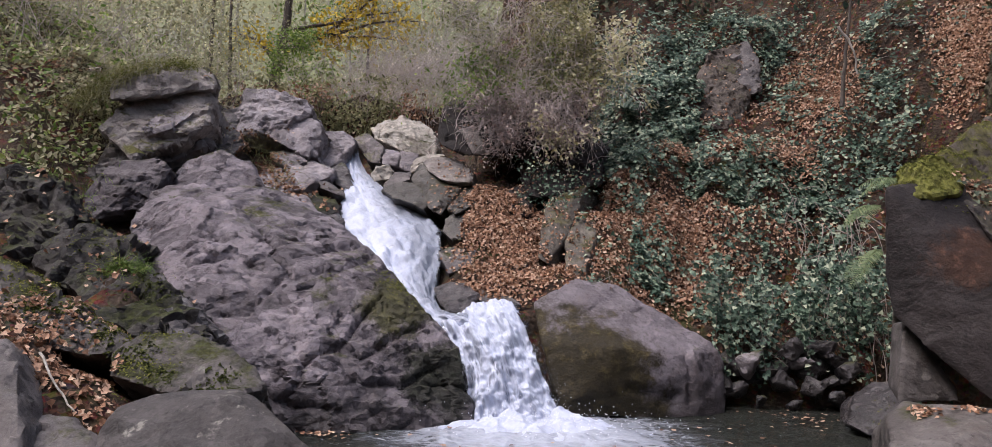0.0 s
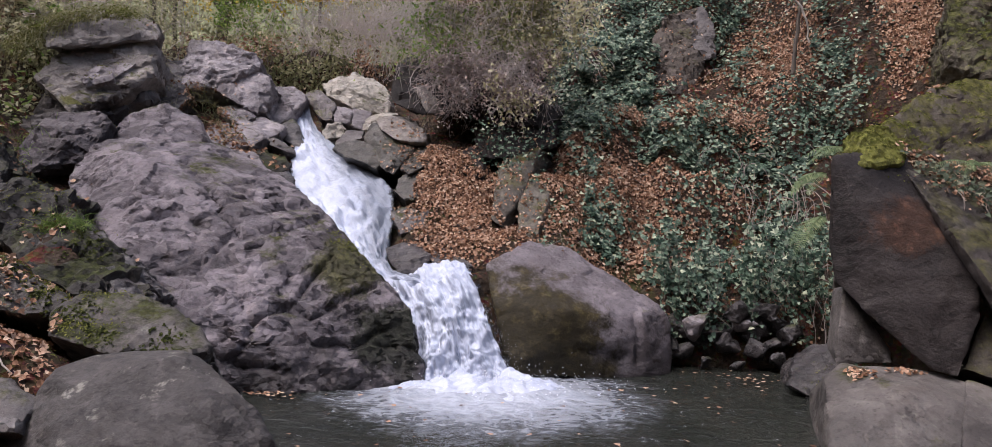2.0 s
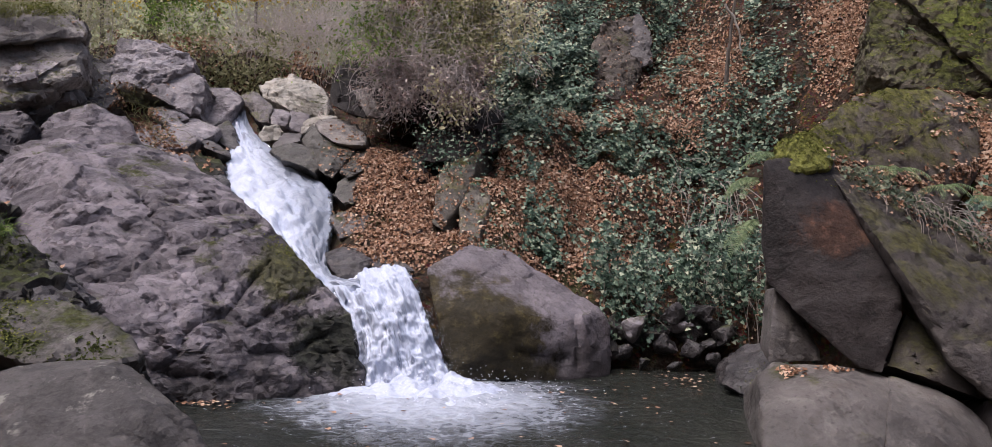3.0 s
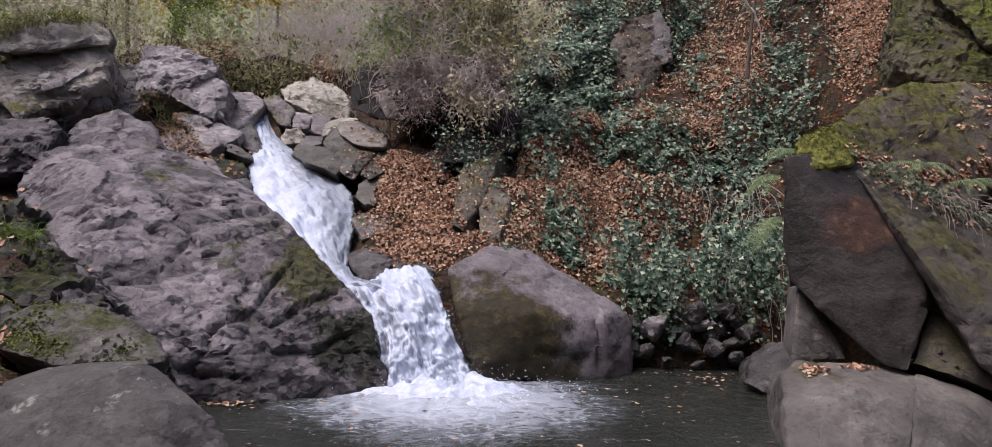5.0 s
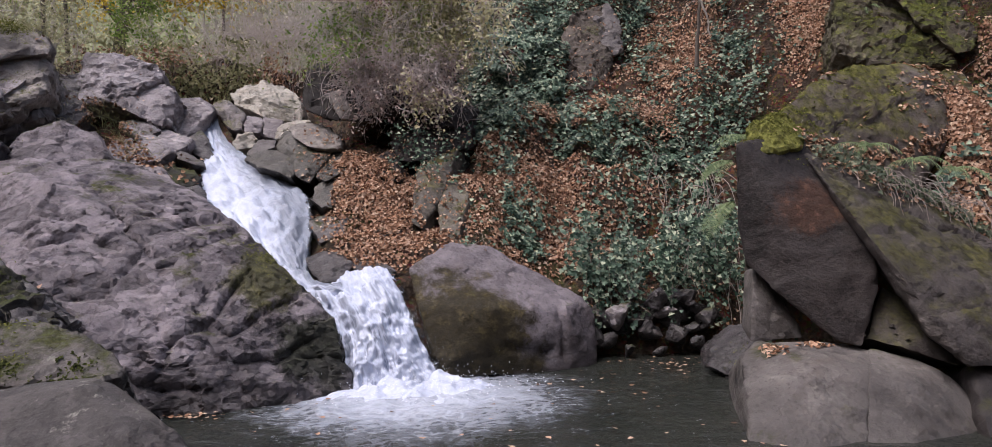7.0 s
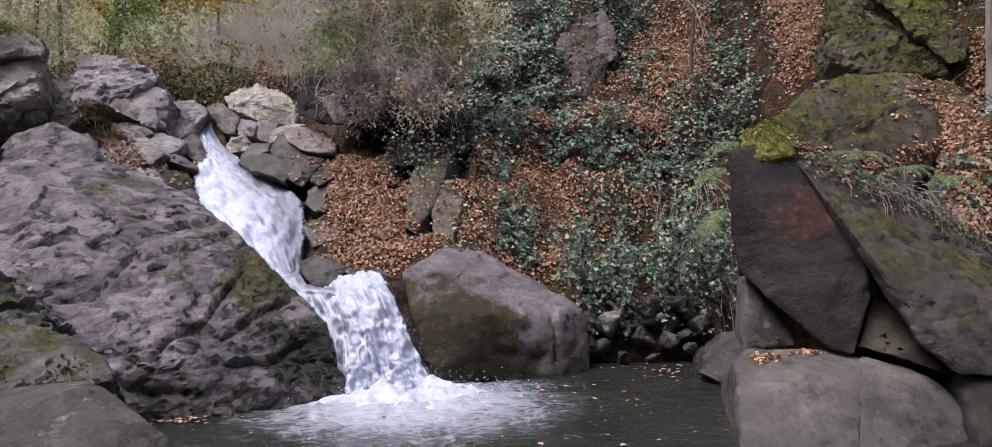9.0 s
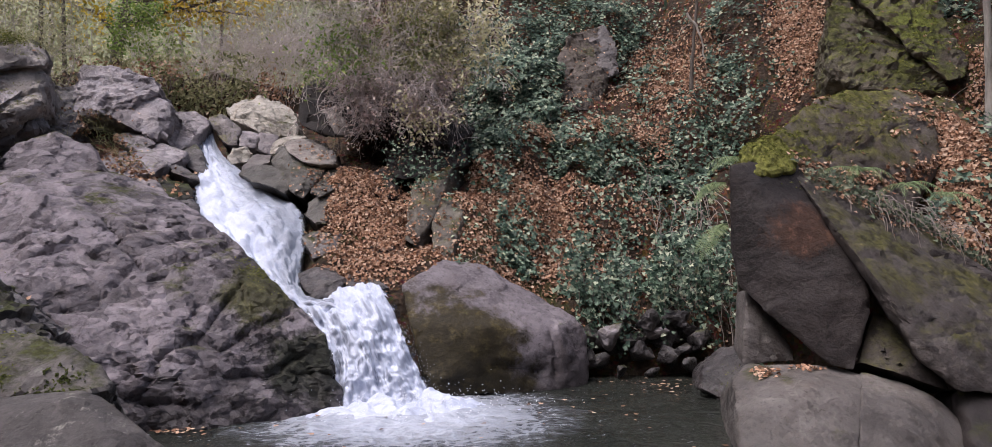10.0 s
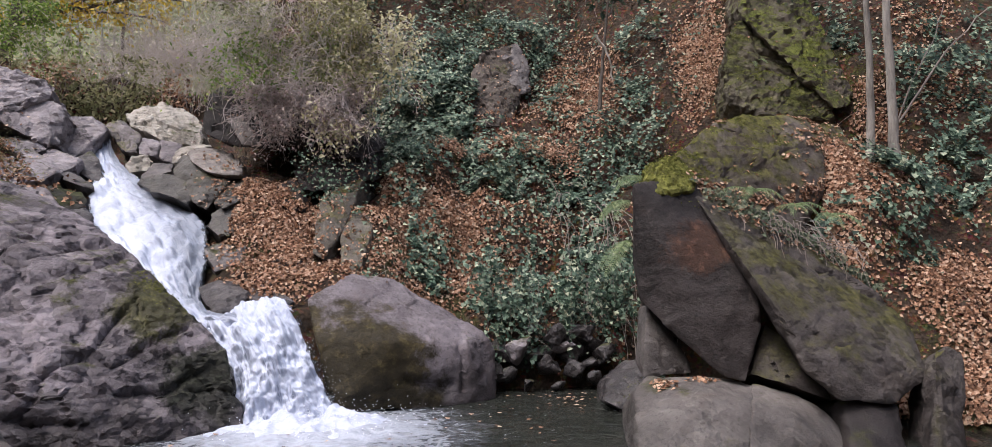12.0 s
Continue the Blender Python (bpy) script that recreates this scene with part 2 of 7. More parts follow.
ROCK_MOSS = rock_material("moss_covered_rock", (0.080, 0.066, 0.050), (0.036, 0.030, 0.022), (0.145, 0.122, 0.098), moss=0.80, moss_colour=(0.098, 0.110, 0.024), worn=0.5)

CUSHION = rock_material("moss_cushion", (0.09, 0.09, 0.03), (0.04, 0.042, 0.014), (0.15, 0.15, 0.05), moss=1.6, moss_colour=(0.125, 0.125, 0.032), worn=0.0)


def soil_material():
    n = Nodes("leafy_soil")
    tone = n.steps(n.noise(2.2, 6, 0.7), (0.3, (0.018, 0.013, 0.010)), (0.5, (0.045, 0.033, 0.025)), (0.7, (0.090, 0.066, 0.050)))
    d, c = n.cells(22)
    tone = n.mix(n.ramp(n.noise(6, 4), 0.45, 0.6, 0, 0.6), tone, n.mix(0.8, (0.16, 0.085, 0.045), c, "MULTIPLY"))
    tone = n.mix(n.ramp(n.noise(0.9, 5, 0.7), 0.56, 0.66, 0, 0.7), tone, (0.045, 0.05, 0.018))
    h = n.math("ADD", n.noise(9, 6, 0.7), n.math("MULTIPLY", d, 0.4))
    return n.done(Base_Color=tone, Roughness=0.95, Specular_IOR_Level=0.1, Normal=n.bump(h, 0.9, 0.06))


def leaf_material(name, *stops, gloss=0.6, through=0.25):
    """Leaves that differ one from another, a little light passing through."""
    n = Nodes(name)
    tone = n.steps(n.geo.outputs["Random Per Island"], *stops)
    tone = n.mix(n.ramp(n.noise(60, 3), 0.3, 0.7, 0.0, 0.35), tone, tuple(c * 0.5 for c in stops[0][1]))
    n.done(Base_Color=tone, Roughness=gloss, Specular_IOR_Level=0.2)
    if through:
        t = n.node("ShaderNodeBsdfTranslucent", Color=tone)
        m = n.node("ShaderNodeMixShader", Fac=through)
        n.tree.links.new(n.bsdf.outputs[0], m.inputs[1])
        n.tree.links.new(t.outputs[0], m.inputs[2])
        n.tree.links.new(m.outputs[0], n.out.inputs["Surface"])
    return n.mat


SOIL = soil_material()
LITTER = leaf_material("fallen_leaves", (0.0, (0.085, 0.043, 0.026)), (0.3, (0.24, 0.125, 0.074)), (0.6, (0.44, 0.247, 0.155)), (0.85, (0.57, 0.385, 0.275)), (1.0, (0.64, 0.48, 0.35)), gloss=0.7, through=0.08)
IVY = leaf_material("ivy_leaves", (0.0, (0.012, 0.026, 0.017)), (0.35, (0.044, 0.080, 0.053)), (0.68, (0.135, 0.200, 0.138)), (0.88, (0.28, 0.345, 0.245)), (1.0, (0.50, 0.52, 0.37)), gloss=0.5, through=0.08)
BUSH_LEAF = leaf_material("dusky_leaves", (0.0, (0.04, 0.056, 0.036)), (0.4, (0.09, 0.115, 0.075)), (0.8, (0.17, 0.195, 0.13)), (1.0, (0.27, 0.26, 0.17)), through=0.2)
# The haze of distance is put into these pale leaf colours.
HAZE_LEAF = leaf_material("haze_paled_woodland_leaves", (0.0, (0.26, 0.27, 0.12)), (0.4, (0.38, 0.38, 0.19)), (0.8, (0.50, 0.48, 0.28)), (1.0, (0.52, 0.46, 0.22)), through=0.4)
YELLOW_LEAF = leaf_material("yellowing_leaves", (0.0, (0.20, 0.19, 0.08)), (0.4, (0.33, 0.31, 0.14)), (0.8, (0.46, 0.44, 0.25)), (1.0, (0.55, 0.53, 0.36)), through=0.45)
OLIVE_LEAF = leaf_material("olive_leaves", (0.0, (0.11, 0.115, 0.055)), (0.4, (0.24, 0.24, 0.12)), (0.8, (0.40, 0.385, 0.22)), (1.0, (0.50, 0.45, 0.28)), through=0.45)
# Paled towards the backdrop's tone, so that haze is painted into the leaves.
THICKET_LEAF = leaf_material("haze_paled_thicket_leaves", (0.0, (0.36, 0.34, 0.20)), (0.5, (0.46, 0.44, 0.28)), (1.0, (0.60, 0.57, 0.40)), through=0.5)
GREEN_LEAF = leaf_material("green_leaves", (0.0, (0.10, 0.17, 0.035)), (0.5, (0.20, 0.30, 0.07)), (1.0, (0.36, 0.42, 0.12)), through=0.35)
GOLD_LEAF = leaf_material("golden_leaves", (0.0, (0.48, 0.34, 0.03)), (0.5, (0.66, 0.48, 0.06)), (1.0, (0.75, 0.60, 0.14)), through=0.5)
BROWN_LEAF = leaf_material("withered_leaves", (0.0, (0.24, 0.165, 0.155)), (0.5, (0.44, 0.335, 0.305)), (1.0, (0.64, 0.54, 0.47)), through=0.15)
CREAM_LEAF = leaf_material("cream_leaves", (0.0, (0.40, 0.36, 0.18)), (0.4, (0.60, 0.56, 0.34)), (1.0, (0.78, 0.74, 0.52)), through=0.4)
FERN_LEAF = leaf_material("fern_green", (0.0, (0.15, 0.21, 0.11)), (0.6, (0.26, 0.34, 0.17)), (1.0, (0.40, 0.46, 0.25)), through=0.4)
DARK_MOSS = leaf_material("dark_moss_tufts", (0.0, (0.022, 0.028, 0.008)), (0.5, (0.050, 0.060, 0.014)), (1.0, (0.10, 0.11, 0.028)), gloss=0.9, through=0.2)
MOSS = leaf_material("moss_tufts", (0.0, (0.07, 0.075, 0.018)), (0.5, (0.13, 0.14, 0.03)), (1.0, (0.22, 0.22, 0.055)), gloss=0.9, through=0.3)


def bark_material(name, a, b):
    n = Nodes(name)
    tone = n.steps(n.noise(5, 6, 0.7, n.mapped((2, 2, 0.4))), (0.3, a), (0.7, b))
    return n.done(Base_Color=tone, Roughness=0.9, Normal=n.bump(n.noise(24, 5, 0.7, n.mapped((2, 2, 0.35))), 0.8, 0.02))


BARK = bark_material("grey_brown_bark", (0.055, 0.043, 0.034), (0.15, 0.125, 0.105))
GREY_BARK = bark_material("flaking_grey_bark", (0.13, 0.115, 0.10), (0.46, 0.42, 0.38))
SHRUB_TWIG = bark_material("pale_grey_twigs", (0.34, 0.28, 0.265), (0.62, 0.55, 0.52))
# Bark paled to suggest haze among the far trunks.
HAZE_BARK = bark_material("haze_paled_bark", (0.34, 0.32, 0.26), (0.52, 0.49, 0.42))
TWIG = bark_material("dry_twigs", (0.15, 0.12, 0.105), (0.32, 0.27, 0.24))
PALE_TWIG = bark_material("bleached_wood", (0.26, 0.23, 0.20), (0.45, 0.41, 0.36))

# where the lower fall strikes the pool
PLUNGE = (-0.25, 7.55)


def pool_material():
    n = Nodes("pool_water")
    off = n.node("ShaderNodeVectorMath")
    off.operation = "SUBTRACT"
    n.tree.links.new(n.at, off.inputs[0])
    off.inputs[1].default_value = (PLUNGE[0] + 0.05, PLUNGE[1] - 0.30, 0)
    flat = n.mapped((0.72, 0.80, 0.0), (0, 0, 0), off.outputs[0])
    length = n.node("ShaderNodeVectorMath")
    length.operation = "LENGTH"
    n.tree.links.new(flat, length.inputs[0])
    dist = length.outputs["Value"]
    bent = n.warped(0.5, 2.2)
    ragged = n.noise(2.6, 6, 0.7, distortion=0.8)
    web = n.ramp(n.cracks(5.5, n.mapped((1.0, 1.7, 1.0), (0, 0, -12), bent)), 0.0, 0.22, 1.0, 0.0)
    lace = n.math("ADD", n.math("MULTIPLY", web, 0.14), n.math("MULTIPLY", n.noise(8, 6, 0.75, n.mapped((1.0, 1.8, 1), (0, 0, -12))), 0.75))
    near = n.ramp(n.math("ADD", dist, n.math("MULTIPLY", ragged, -1.0)), -0.2, 1.3, 1.0, 0.0)
    foam = n.ramp(n.math("ADD", near, n.math("MULTIPLY", lace, 1.0)), 0.75, 1.6)
    far = n.math("MULTIPLY", n.ramp(n.noise(6, 6, 0.75, n.mapped((1.0, 1.3, 1), (0, 0, 15)), 1.2), 0.59, 0.70), n.ramp(dist, 0.6, 3.2, 0.7, 0.28))
    foam = n.math("MAXIMUM", foam, far)
    deep = n.steps(n.noise(1.2, 4), (0.3, (0.015, 0.017, 0.014)), (0.7, (0.030, 0.031, 0.026)))
    colour = n.mix(foam, deep, (0.40, 0.43, 0.50))
    waves = n.math("ADD", n.noise(3.2, 4, 0.55, n.mapped((1, 1.15, 1)), 0.8), n.math("MULTIPLY", n.noise(11, 3, 0.6, n.mapped((1, 1.1, 1)), 0.6), 0.32))
    waves = n.math("ADD", waves, n.math("MULTIPLY", foam, 0.35))
    return n.done(Base_Color=colour, Roughness=n.ramp(foam, 0, 1, 0.07, 0.7), IOR=1.33, Normal=n.bump(waves, 0.9, 0.075))


def fall_material(name, cover, along=1.0, lacy=0.5, fade=0.0):
    """White water: froth with ragged borders that opens into lace further down; u runs across, v along in metres."""
    n = Nodes(name)
    uv = n.node("ShaderNodeUVMap").outputs[0]
    u, v = n.axis(0, uv), n.axis(1, uv)
    flow = n.mapped((1.1, along, 1.0), at=uv)
    bent = n.warped(0.16, 5.0, flow)
    lumps = n.noise(4.6, 7, 0.70, bent, 1.0)
    fine = n.noise(23, 5, 0.72, bent, 0.6)
    # threads of white with clear holes between
    web = n.ramp(n.cracks(8.0, n.mapped((1.5, 0.8, 1.0), at=bent)), 0.02, 0.30, 1.0, 0.0)
    web = n.math("MAXIMUM", web, n.ramp(n.cracks(17.0, n.mapped((1.4, 0.8, 1.0), at=bent)), 0.0, 0.26, 0.8, 0.0))
    open_down = n.math("MULTIPLY", n.ramp(v, lacy, lacy + 0.7), n.ramp(lumps, 0.38, 0.62))
    edge = n.math("MULTIPLY", n.math("MULTIPLY", u, n.math("SUBTRACT", 1.0, u)), 4.0)
    body = n.math("ADD", n.math("MULTIPLY", n.ramp(edge, 0.0, 0.55), 1.1), n.math("MULTIPLY", n.math("SUBTRACT", lumps, 0.5), 1.9))
    body = n.math("ADD", body, n.math("MULTIPLY", n.math("SUBTRACT", fine, 0.5), 0.9))
    mask = n.ramp(body, 0.42 - cover, 0.72 - cover)
    holes = n.math("MULTIPLY", open_down, n.math("SUBTRACT", 1.0, web))
    mask = n.math("MULTIPLY", mask, n.math("SUBTRACT", 1.0, n.math("MULTIPLY", holes, 0.45)))
    # Shade in the froth's hollows is put in as a blue-grey tint.
    white = n.mix(n.ramp(n.math("ADD", lumps, n.math("MULTIPLY", fine, 0.5)), 0.50, 0.85), (0.37, 0.41, 0.52), (0.54, 0.58, 0.70))
    white = n.mix(n.math("MULTIPLY", holes, 0.75), white, (0.20, 0.23, 0.32))
    if fade:
        clear = n.ramp(n.math("ADD", u, n.math("MULTIPLY", n.math("SUBTRACT", lumps, 0.5), 1.3)), 0.32, 0.78, 0.0, fade)
        white = n.mix(clear, white, (0.16, 0.18, 0.225))
    froth = n.math("ADD", lumps, n.math("MULTIPLY", fine, 0.45))
    n.done(Base_Color=white, Roughness=0.45, Normal=n.bump(froth, 0.7, 0.045))
    gloss = n.node("ShaderNodeBsdfGlossy", Color=(0.6, 0.63, 0.68, 1), Roughness=0.12)
    see = n.node("ShaderNodeBsdfTransparent", Color=(0.8, 0.83, 0.86, 1))
    thin = n.node("ShaderNodeMixShader", Fac=0.88)
    n.tree.links.new(gloss.outputs[0], thin.inputs[1])
    n.tree.links.new(see.outputs[0], thin.inputs[2])
    m = n.node("ShaderNodeMixShader", Fac=mask)
    n.tree.links.new(thin.outputs[0], m.inputs[1])
    n.tree.links.new(n.bsdf.outputs[0], m.inputs[2])
    n.tree.links.new(m.outputs[0], n.out.inputs["Surface"])
    return n.mat


def spray_material():
    n = Nodes("spray")
    return n.done(Base_Color=n.mix(n.noise(9, 3), (0.6, 0.63, 0.7), (0.75, 0.77, 0.82)), Roughness=0.5)


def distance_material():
    """The woods far up the valley; their light and haze are put in as emission."""
    n = Nodes("glowing_distant_woods")
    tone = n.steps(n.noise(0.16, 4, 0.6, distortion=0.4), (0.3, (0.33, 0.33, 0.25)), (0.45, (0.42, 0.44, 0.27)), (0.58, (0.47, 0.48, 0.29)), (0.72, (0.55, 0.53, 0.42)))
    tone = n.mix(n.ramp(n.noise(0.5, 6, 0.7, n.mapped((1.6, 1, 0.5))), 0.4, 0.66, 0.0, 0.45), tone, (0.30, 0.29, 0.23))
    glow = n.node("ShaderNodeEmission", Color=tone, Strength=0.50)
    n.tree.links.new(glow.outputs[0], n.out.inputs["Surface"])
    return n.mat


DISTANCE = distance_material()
POOL = pool_material()
FALL = fall_material("falling_water", 0.20, 0.5, 0.35)
RUN = fall_material("running_water", 0.25, 0.55, 9.0, 0.85)
BOIL = fall_material("boiling_foam", 0.35, 1.0, 90.0)
SPRAY = spray_material()


# ---------------------------------------------------------------- noise and mesh helpers
rng = np.random.default_rng(7)


def hashed(i, j, k, salt=0):
    """A random number from 0 to 1 for each lattice point."""
    h = (i * 374761393 + j * 668265263 + k * 2147483647 + salt * 1274126177) & 0xFFFFFFFF
    h = ((h ^ (h >> 13)) * 1274126177) & 0xFFFFFFFF
    h = ((h ^ (h >> 15)) * 2246822519) & 0xFFFFFFFF
    return (h ^ (h >> 16)) / 4294967295.0


def value_noise(p, salt=0):
    """Smooth noise from -1 to 1 at the rows of p."""
    c = np.floor(p).astype(np.int64)
    f = p - c
    f = f * f * (3 - 2 * f)
    out = 0
    for a in (0, 1):
        for b in (0, 1):
            for d in (0, 1):
                w = (f[:, 0] if a else 1 - f[:, 0]) * (f[:, 1] if b else 1 - f[:, 1]) * (f[:, 2] if d else 1 - f[:, 2])
                out = out + w * hashed(c[:, 0] + a, c[:, 1] + b, c[:, 2] + d, salt)
    return out * 2 - 1


def fbm(p, octaves=4, salt=0, fall=0.5):
    total, amp, scale = 0, 1.0, 1.0
    for o in range(octaves):
        total = total + amp * value_noise(p * scale + 17.3 * o, salt + o)
        amp, scale = amp * fall, scale * 2.03
    return total


def facets(p, salt=0):
    """Chipped planes: a random tilted plane in each cell, and how near the cell's border is."""
    c = np.floor(p).astype(np.int64)
    best, second = np.full(len(p), 9.0), np.full(len(p), 9.0)
    tilt = np.zeros(len(p))
    for a in (-1, 0, 1):
        for b in (-1, 0, 1):
            for d in (-1, 0, 1):
                i, j, k = c[:, 0] + a, c[:, 1] + b, c[:, 2] + d
                q = np.stack([i + hashed(i, j, k, salt), j + hashed(i, j, k, salt + 1), k + hashed(i, j, k, salt + 2)], 1)
                off = p - q
                dist = np.linalg.norm(off, axis=1)
                way = np.stack([hashed(i, j, k, salt + 3), hashed(i, j, k, salt + 4), hashed(i, j, k, salt + 5)], 1) - 0.5
                t = (off * way).sum(1) * 2 + (hashed(i, j, k, salt + 6) - 0.5) * 0.6
                nearer = dist < best
                second = np.where(nearer, best, np.minimum(second, dist))
                tilt = np.where(nearer, t, tilt)
                best = np.where(nearer, dist, best)
    return tilt, second - best


def mesh_object(name, verts, faces, material, parent=None, smooth=True, uv=None):
    me = bpy.data.meshes.new(name)
    verts = np.asarray(verts, float)
    me.from_pydata(verts.tolist(), [], faces if isinstance(faces, list) else np.asarray(faces).tolist())
    me.materials.append(material)
    if smooth:
        me.polygons.foreach_set("use_smooth", np.ones(len(me.polygons), bool))
    if uv is not None:
        layer = me.uv_layers.new(name="UVMap")
        idx = np.empty(len(me.loops), np.int32)
        me.loops.foreach_get("vertex_index", idx)
        layer.data.foreach_set("uv", np.asarray(uv, float)[idx].ravel())
    ob = new(name, me)
    if parent:
        ob.parent = parent
    return ob


def empty_thing(name, at, label, category, group="", kind=""):
    ob = new(name)
    ob.location = at
    ob.empty_display_size = 0.1
    return tagged(ob, label, category, group, kind)


def grid_faces(nu, nv):
    i = np.arange(nv - 1)[:, None] * nu + np.arange(nu - 1)[None]
    return np.stack([i, i + 1, i + nu + 1, i + nu], -1).reshape(-1, 4)


# ---------------------------------------------------------------- the form of the land
def bed(y):
    """The stream's floor along its course, from the pool up the valley. Behind the camera it climbs as an added, unseen
    slope.
    """
    # Below y = 0 the added steep rise keeps low sky light out.
    return np.interp(y, [-60, -25, -12, -5, 1.5, 3.2, 4.5, 7.7, 8.2, 8.6, 9.6, 10.6, 11.6, 12.3, 13.2, 14.7, 15.3, 20, 26, 40, 80, 300], [40, 22, 11, 3.2, 0.25, -0.1, -0.8, -0.9, 0.2, 0.75, 1.15, 1.75, 2.3, 2.75, 3.25, 3.55, 4.75, 5.1, 5.6, 6.6, 9, 20])


def right_foot(x):
    return np.interp(x, [-6, -3, -1.6, -0.9, 0.3, 0.9, 1.4, 2.2, 3.6, 4.6, 5.3, 6.5, 8, 14], [200, 60, 13.0, 11.5, 10.6, 9.9, 9.2, 9.2, 9.35, 8.8, 7.6, 6.4, 5.4, 2.6])


def left_foot(y):
    return np.interp(y, [-10, 2.5, 4, 5.2, 6.5, 8, 9.5, 11, 13, 18, 40, 100], [-2.0, -2.2, -2.6, -2.7, -3.6, -4.4, -4.3, -4.3, -4.6, -7.5, -32, -100])


def land(x, y):
    """Height of the ground, without its small relief."""
    x, y = np.asarray(x, float), np.asarray(y, float)
    # east of the lip the pool reaches farther back
    floor = bed(y - np.interp(x, [-0.4, 1.2, 2.0, 5], [0, 0.9, 1.3, 1.3]) * np.interp(y, [3, 5, 8.5, 11], [0, 1, 1, 0]))
    # a shelf of leaves beside the cascade
    floor = floor + np.interp(x, [-1.6, -0.9, 0.6, 1.6], [0, 0.25, 0.45, 0]) * np.interp(y, [8.6, 9.2, 11.5, 14], [0, 0.75, 0.6, 0])
    floor = floor + np.interp(x, [-1.75, -1.3, 0.7, 1.5], [0, 1, 1, 0]) * np.interp(y, [9.0, 9.5, 10.1, 11.2, 12.5], [0.05, 0.18, 0.36, 0.36, 0])
    # the leafy trough among the west rocks, and the grassy slope beside the overhang
    trough = 0.32 * np.exp(-(((x + 3.3) / 0.7) ** 2) - ((y - 4.95) / 0.5) ** 2) + 0.75 * np.exp(-(((x + 3.9) / 0.6) ** 2) - ((y - 6.7) / 0.6) ** 2)
    trough = trough + 0.95 * np.exp(-(((x + 6.9) / 0.75) ** 2) - ((y - 10.5) / 0.6) ** 2) + 0.4 * np.exp(-(((x + 7.0) / 0.7) ** 2) - ((y - 9.2) / 0.6) ** 2)
    # the gully of leaves at the east end
    floor = floor + 1.0 * np.exp(-(((x - 5.5) / 0.8) ** 2) - ((y - 5.9) / 0.7) ** 2)
    s = y - right_foot(x)
    right = np.interp(s, [-3, -0.25, 0.0, 0.35, 0.8, 1.6, 2.0, 3.6, 4.4, 7, 16, 60], [-2.0, -0.9, -0.1, 0.75, 1.15, 2.15, 2.35, 4.45, 4.75, 7.6, 16, 38])
    easy = np.interp(s, [-3, -0.8, 0.0, 1.0, 2.0, 3.0, 4.0, 7, 16, 60], [-2.0, -0.3, 0.3, 1.05, 1.85, 2.75, 4.2, 7.4, 16, 38])
    w = np.interp(x, [4.6, 5.6], [0, 1])
    right = right * (1 - w) + easy * w
    right = right + np.interp(x, [-3, -0.5, 1.2], [1.9, 1.3, 0.0]) + np.interp(x, [4.4, 6, 9], [0, 0.1, 0.3]) * np.interp(s, [-0.5, 0.5], [0, 1])
    l = left_foot(y) - x
    left = np.interp(l, [-2, -0.4, 0.1, 0.9, 2, 4, 12, 60], [-2.0, -0.9, 0.35, 0.75, 1.35, 2.6, 7, 30]) + np.interp(y, [6, 9, 11.5, 15, 18, 40], [0, 0.9, 2.45, 3.4, 4.2, 6.0])
    # the leafy saddle behind the great slabs
    right = right + 1.35 * np.exp(-(((x - 5.9) / 0.95) ** 2) - ((y - 8.15) / 0.75) ** 2)
    k = 0.25
    top = np.maximum(np.maximum(floor, right), left)
    return top + k * np.log(np.exp((floor - top) / k) + np.exp((right - top) / k) + np.exp((left - top) / k)) * 0.5 + trough


def ground_height(x, y):
    x, y = np.asarray(x, float), np.asarray(y, float)
    p = np.stack([x, y, 0 * x], 1)
    z = land(x, y)
    # the bank is lumpier than the rest
    steep = np.clip((y - right_foot(x)) * 1.5, 0, 1) * np.clip((x + 0.2) * 1.2, 0, 1)
    return z + (0.22 + 0.10 * steep) * fbm(p * 0.9, 3, 5) + (0.10 + 0.12 * steep) * fbm(p * np.array([2.3, 3.6, 1]), 3, 11)


# ---------------------------------------------------------------- ground and pool
def axis_steps(low, high, fine_low, fine_high, step):
    fine = np.arange(fine_low, fine_high + 1e-6, step)
    grow = step * 1.22 ** np.arange(1, 60)
    up = fine_high + np.cumsum(grow)
    down = fine_low - np.cumsum(grow)
    return np.concatenate([down[down > low][::-1], fine, up[up < high]])


def build_ground():
    xs, ys = axis_steps(-250, 250, -8.5, 9.5, 0.1), axis_steps(-200, 400, 2.5, 16, 0.1)
    gx, gy = np.meshgrid(xs, ys)
    z = ground_height(gx.ravel(), gy.ravel())
    ob = mesh_object("ground", np.stack([gx.ravel(), gy.ravel(), z], 1), grid_faces(len(xs), len(ys)), SOIL)
    return tagged(ob, "brown forest soil and steep stream bank strewn with leaves", "ground", kind="structure")


GROUND = build_ground()


def build_pool():
    xs, ys = np.arange(-4.0, 6.0, 0.08), np.arange(0.8, 9.6, 0.08)
    gx, gy = np.meshgrid(xs, ys)
    p = np.stack([gx.ravel(), gy.ravel(), 0 * gx.ravel()], 1)
    reach = np.hypot(p[:, 0] - PLUNGE[0], p[:, 1] - PLUNGE[1])
    p[:, 2] = 0.012 * fbm(p * 2.2, 3, 3) + np.exp(-((reach / 1.1) ** 2)) * (0.05 * fbm(p * 5.5, 3, 9) + 0.02)
    ob = mesh_object("water", p, grid_faces(len(xs), len(ys)), POOL)
    return tagged(ob, "dark murky plunge pool with white foam below the fall", "water", kind="structure")


build_pool()


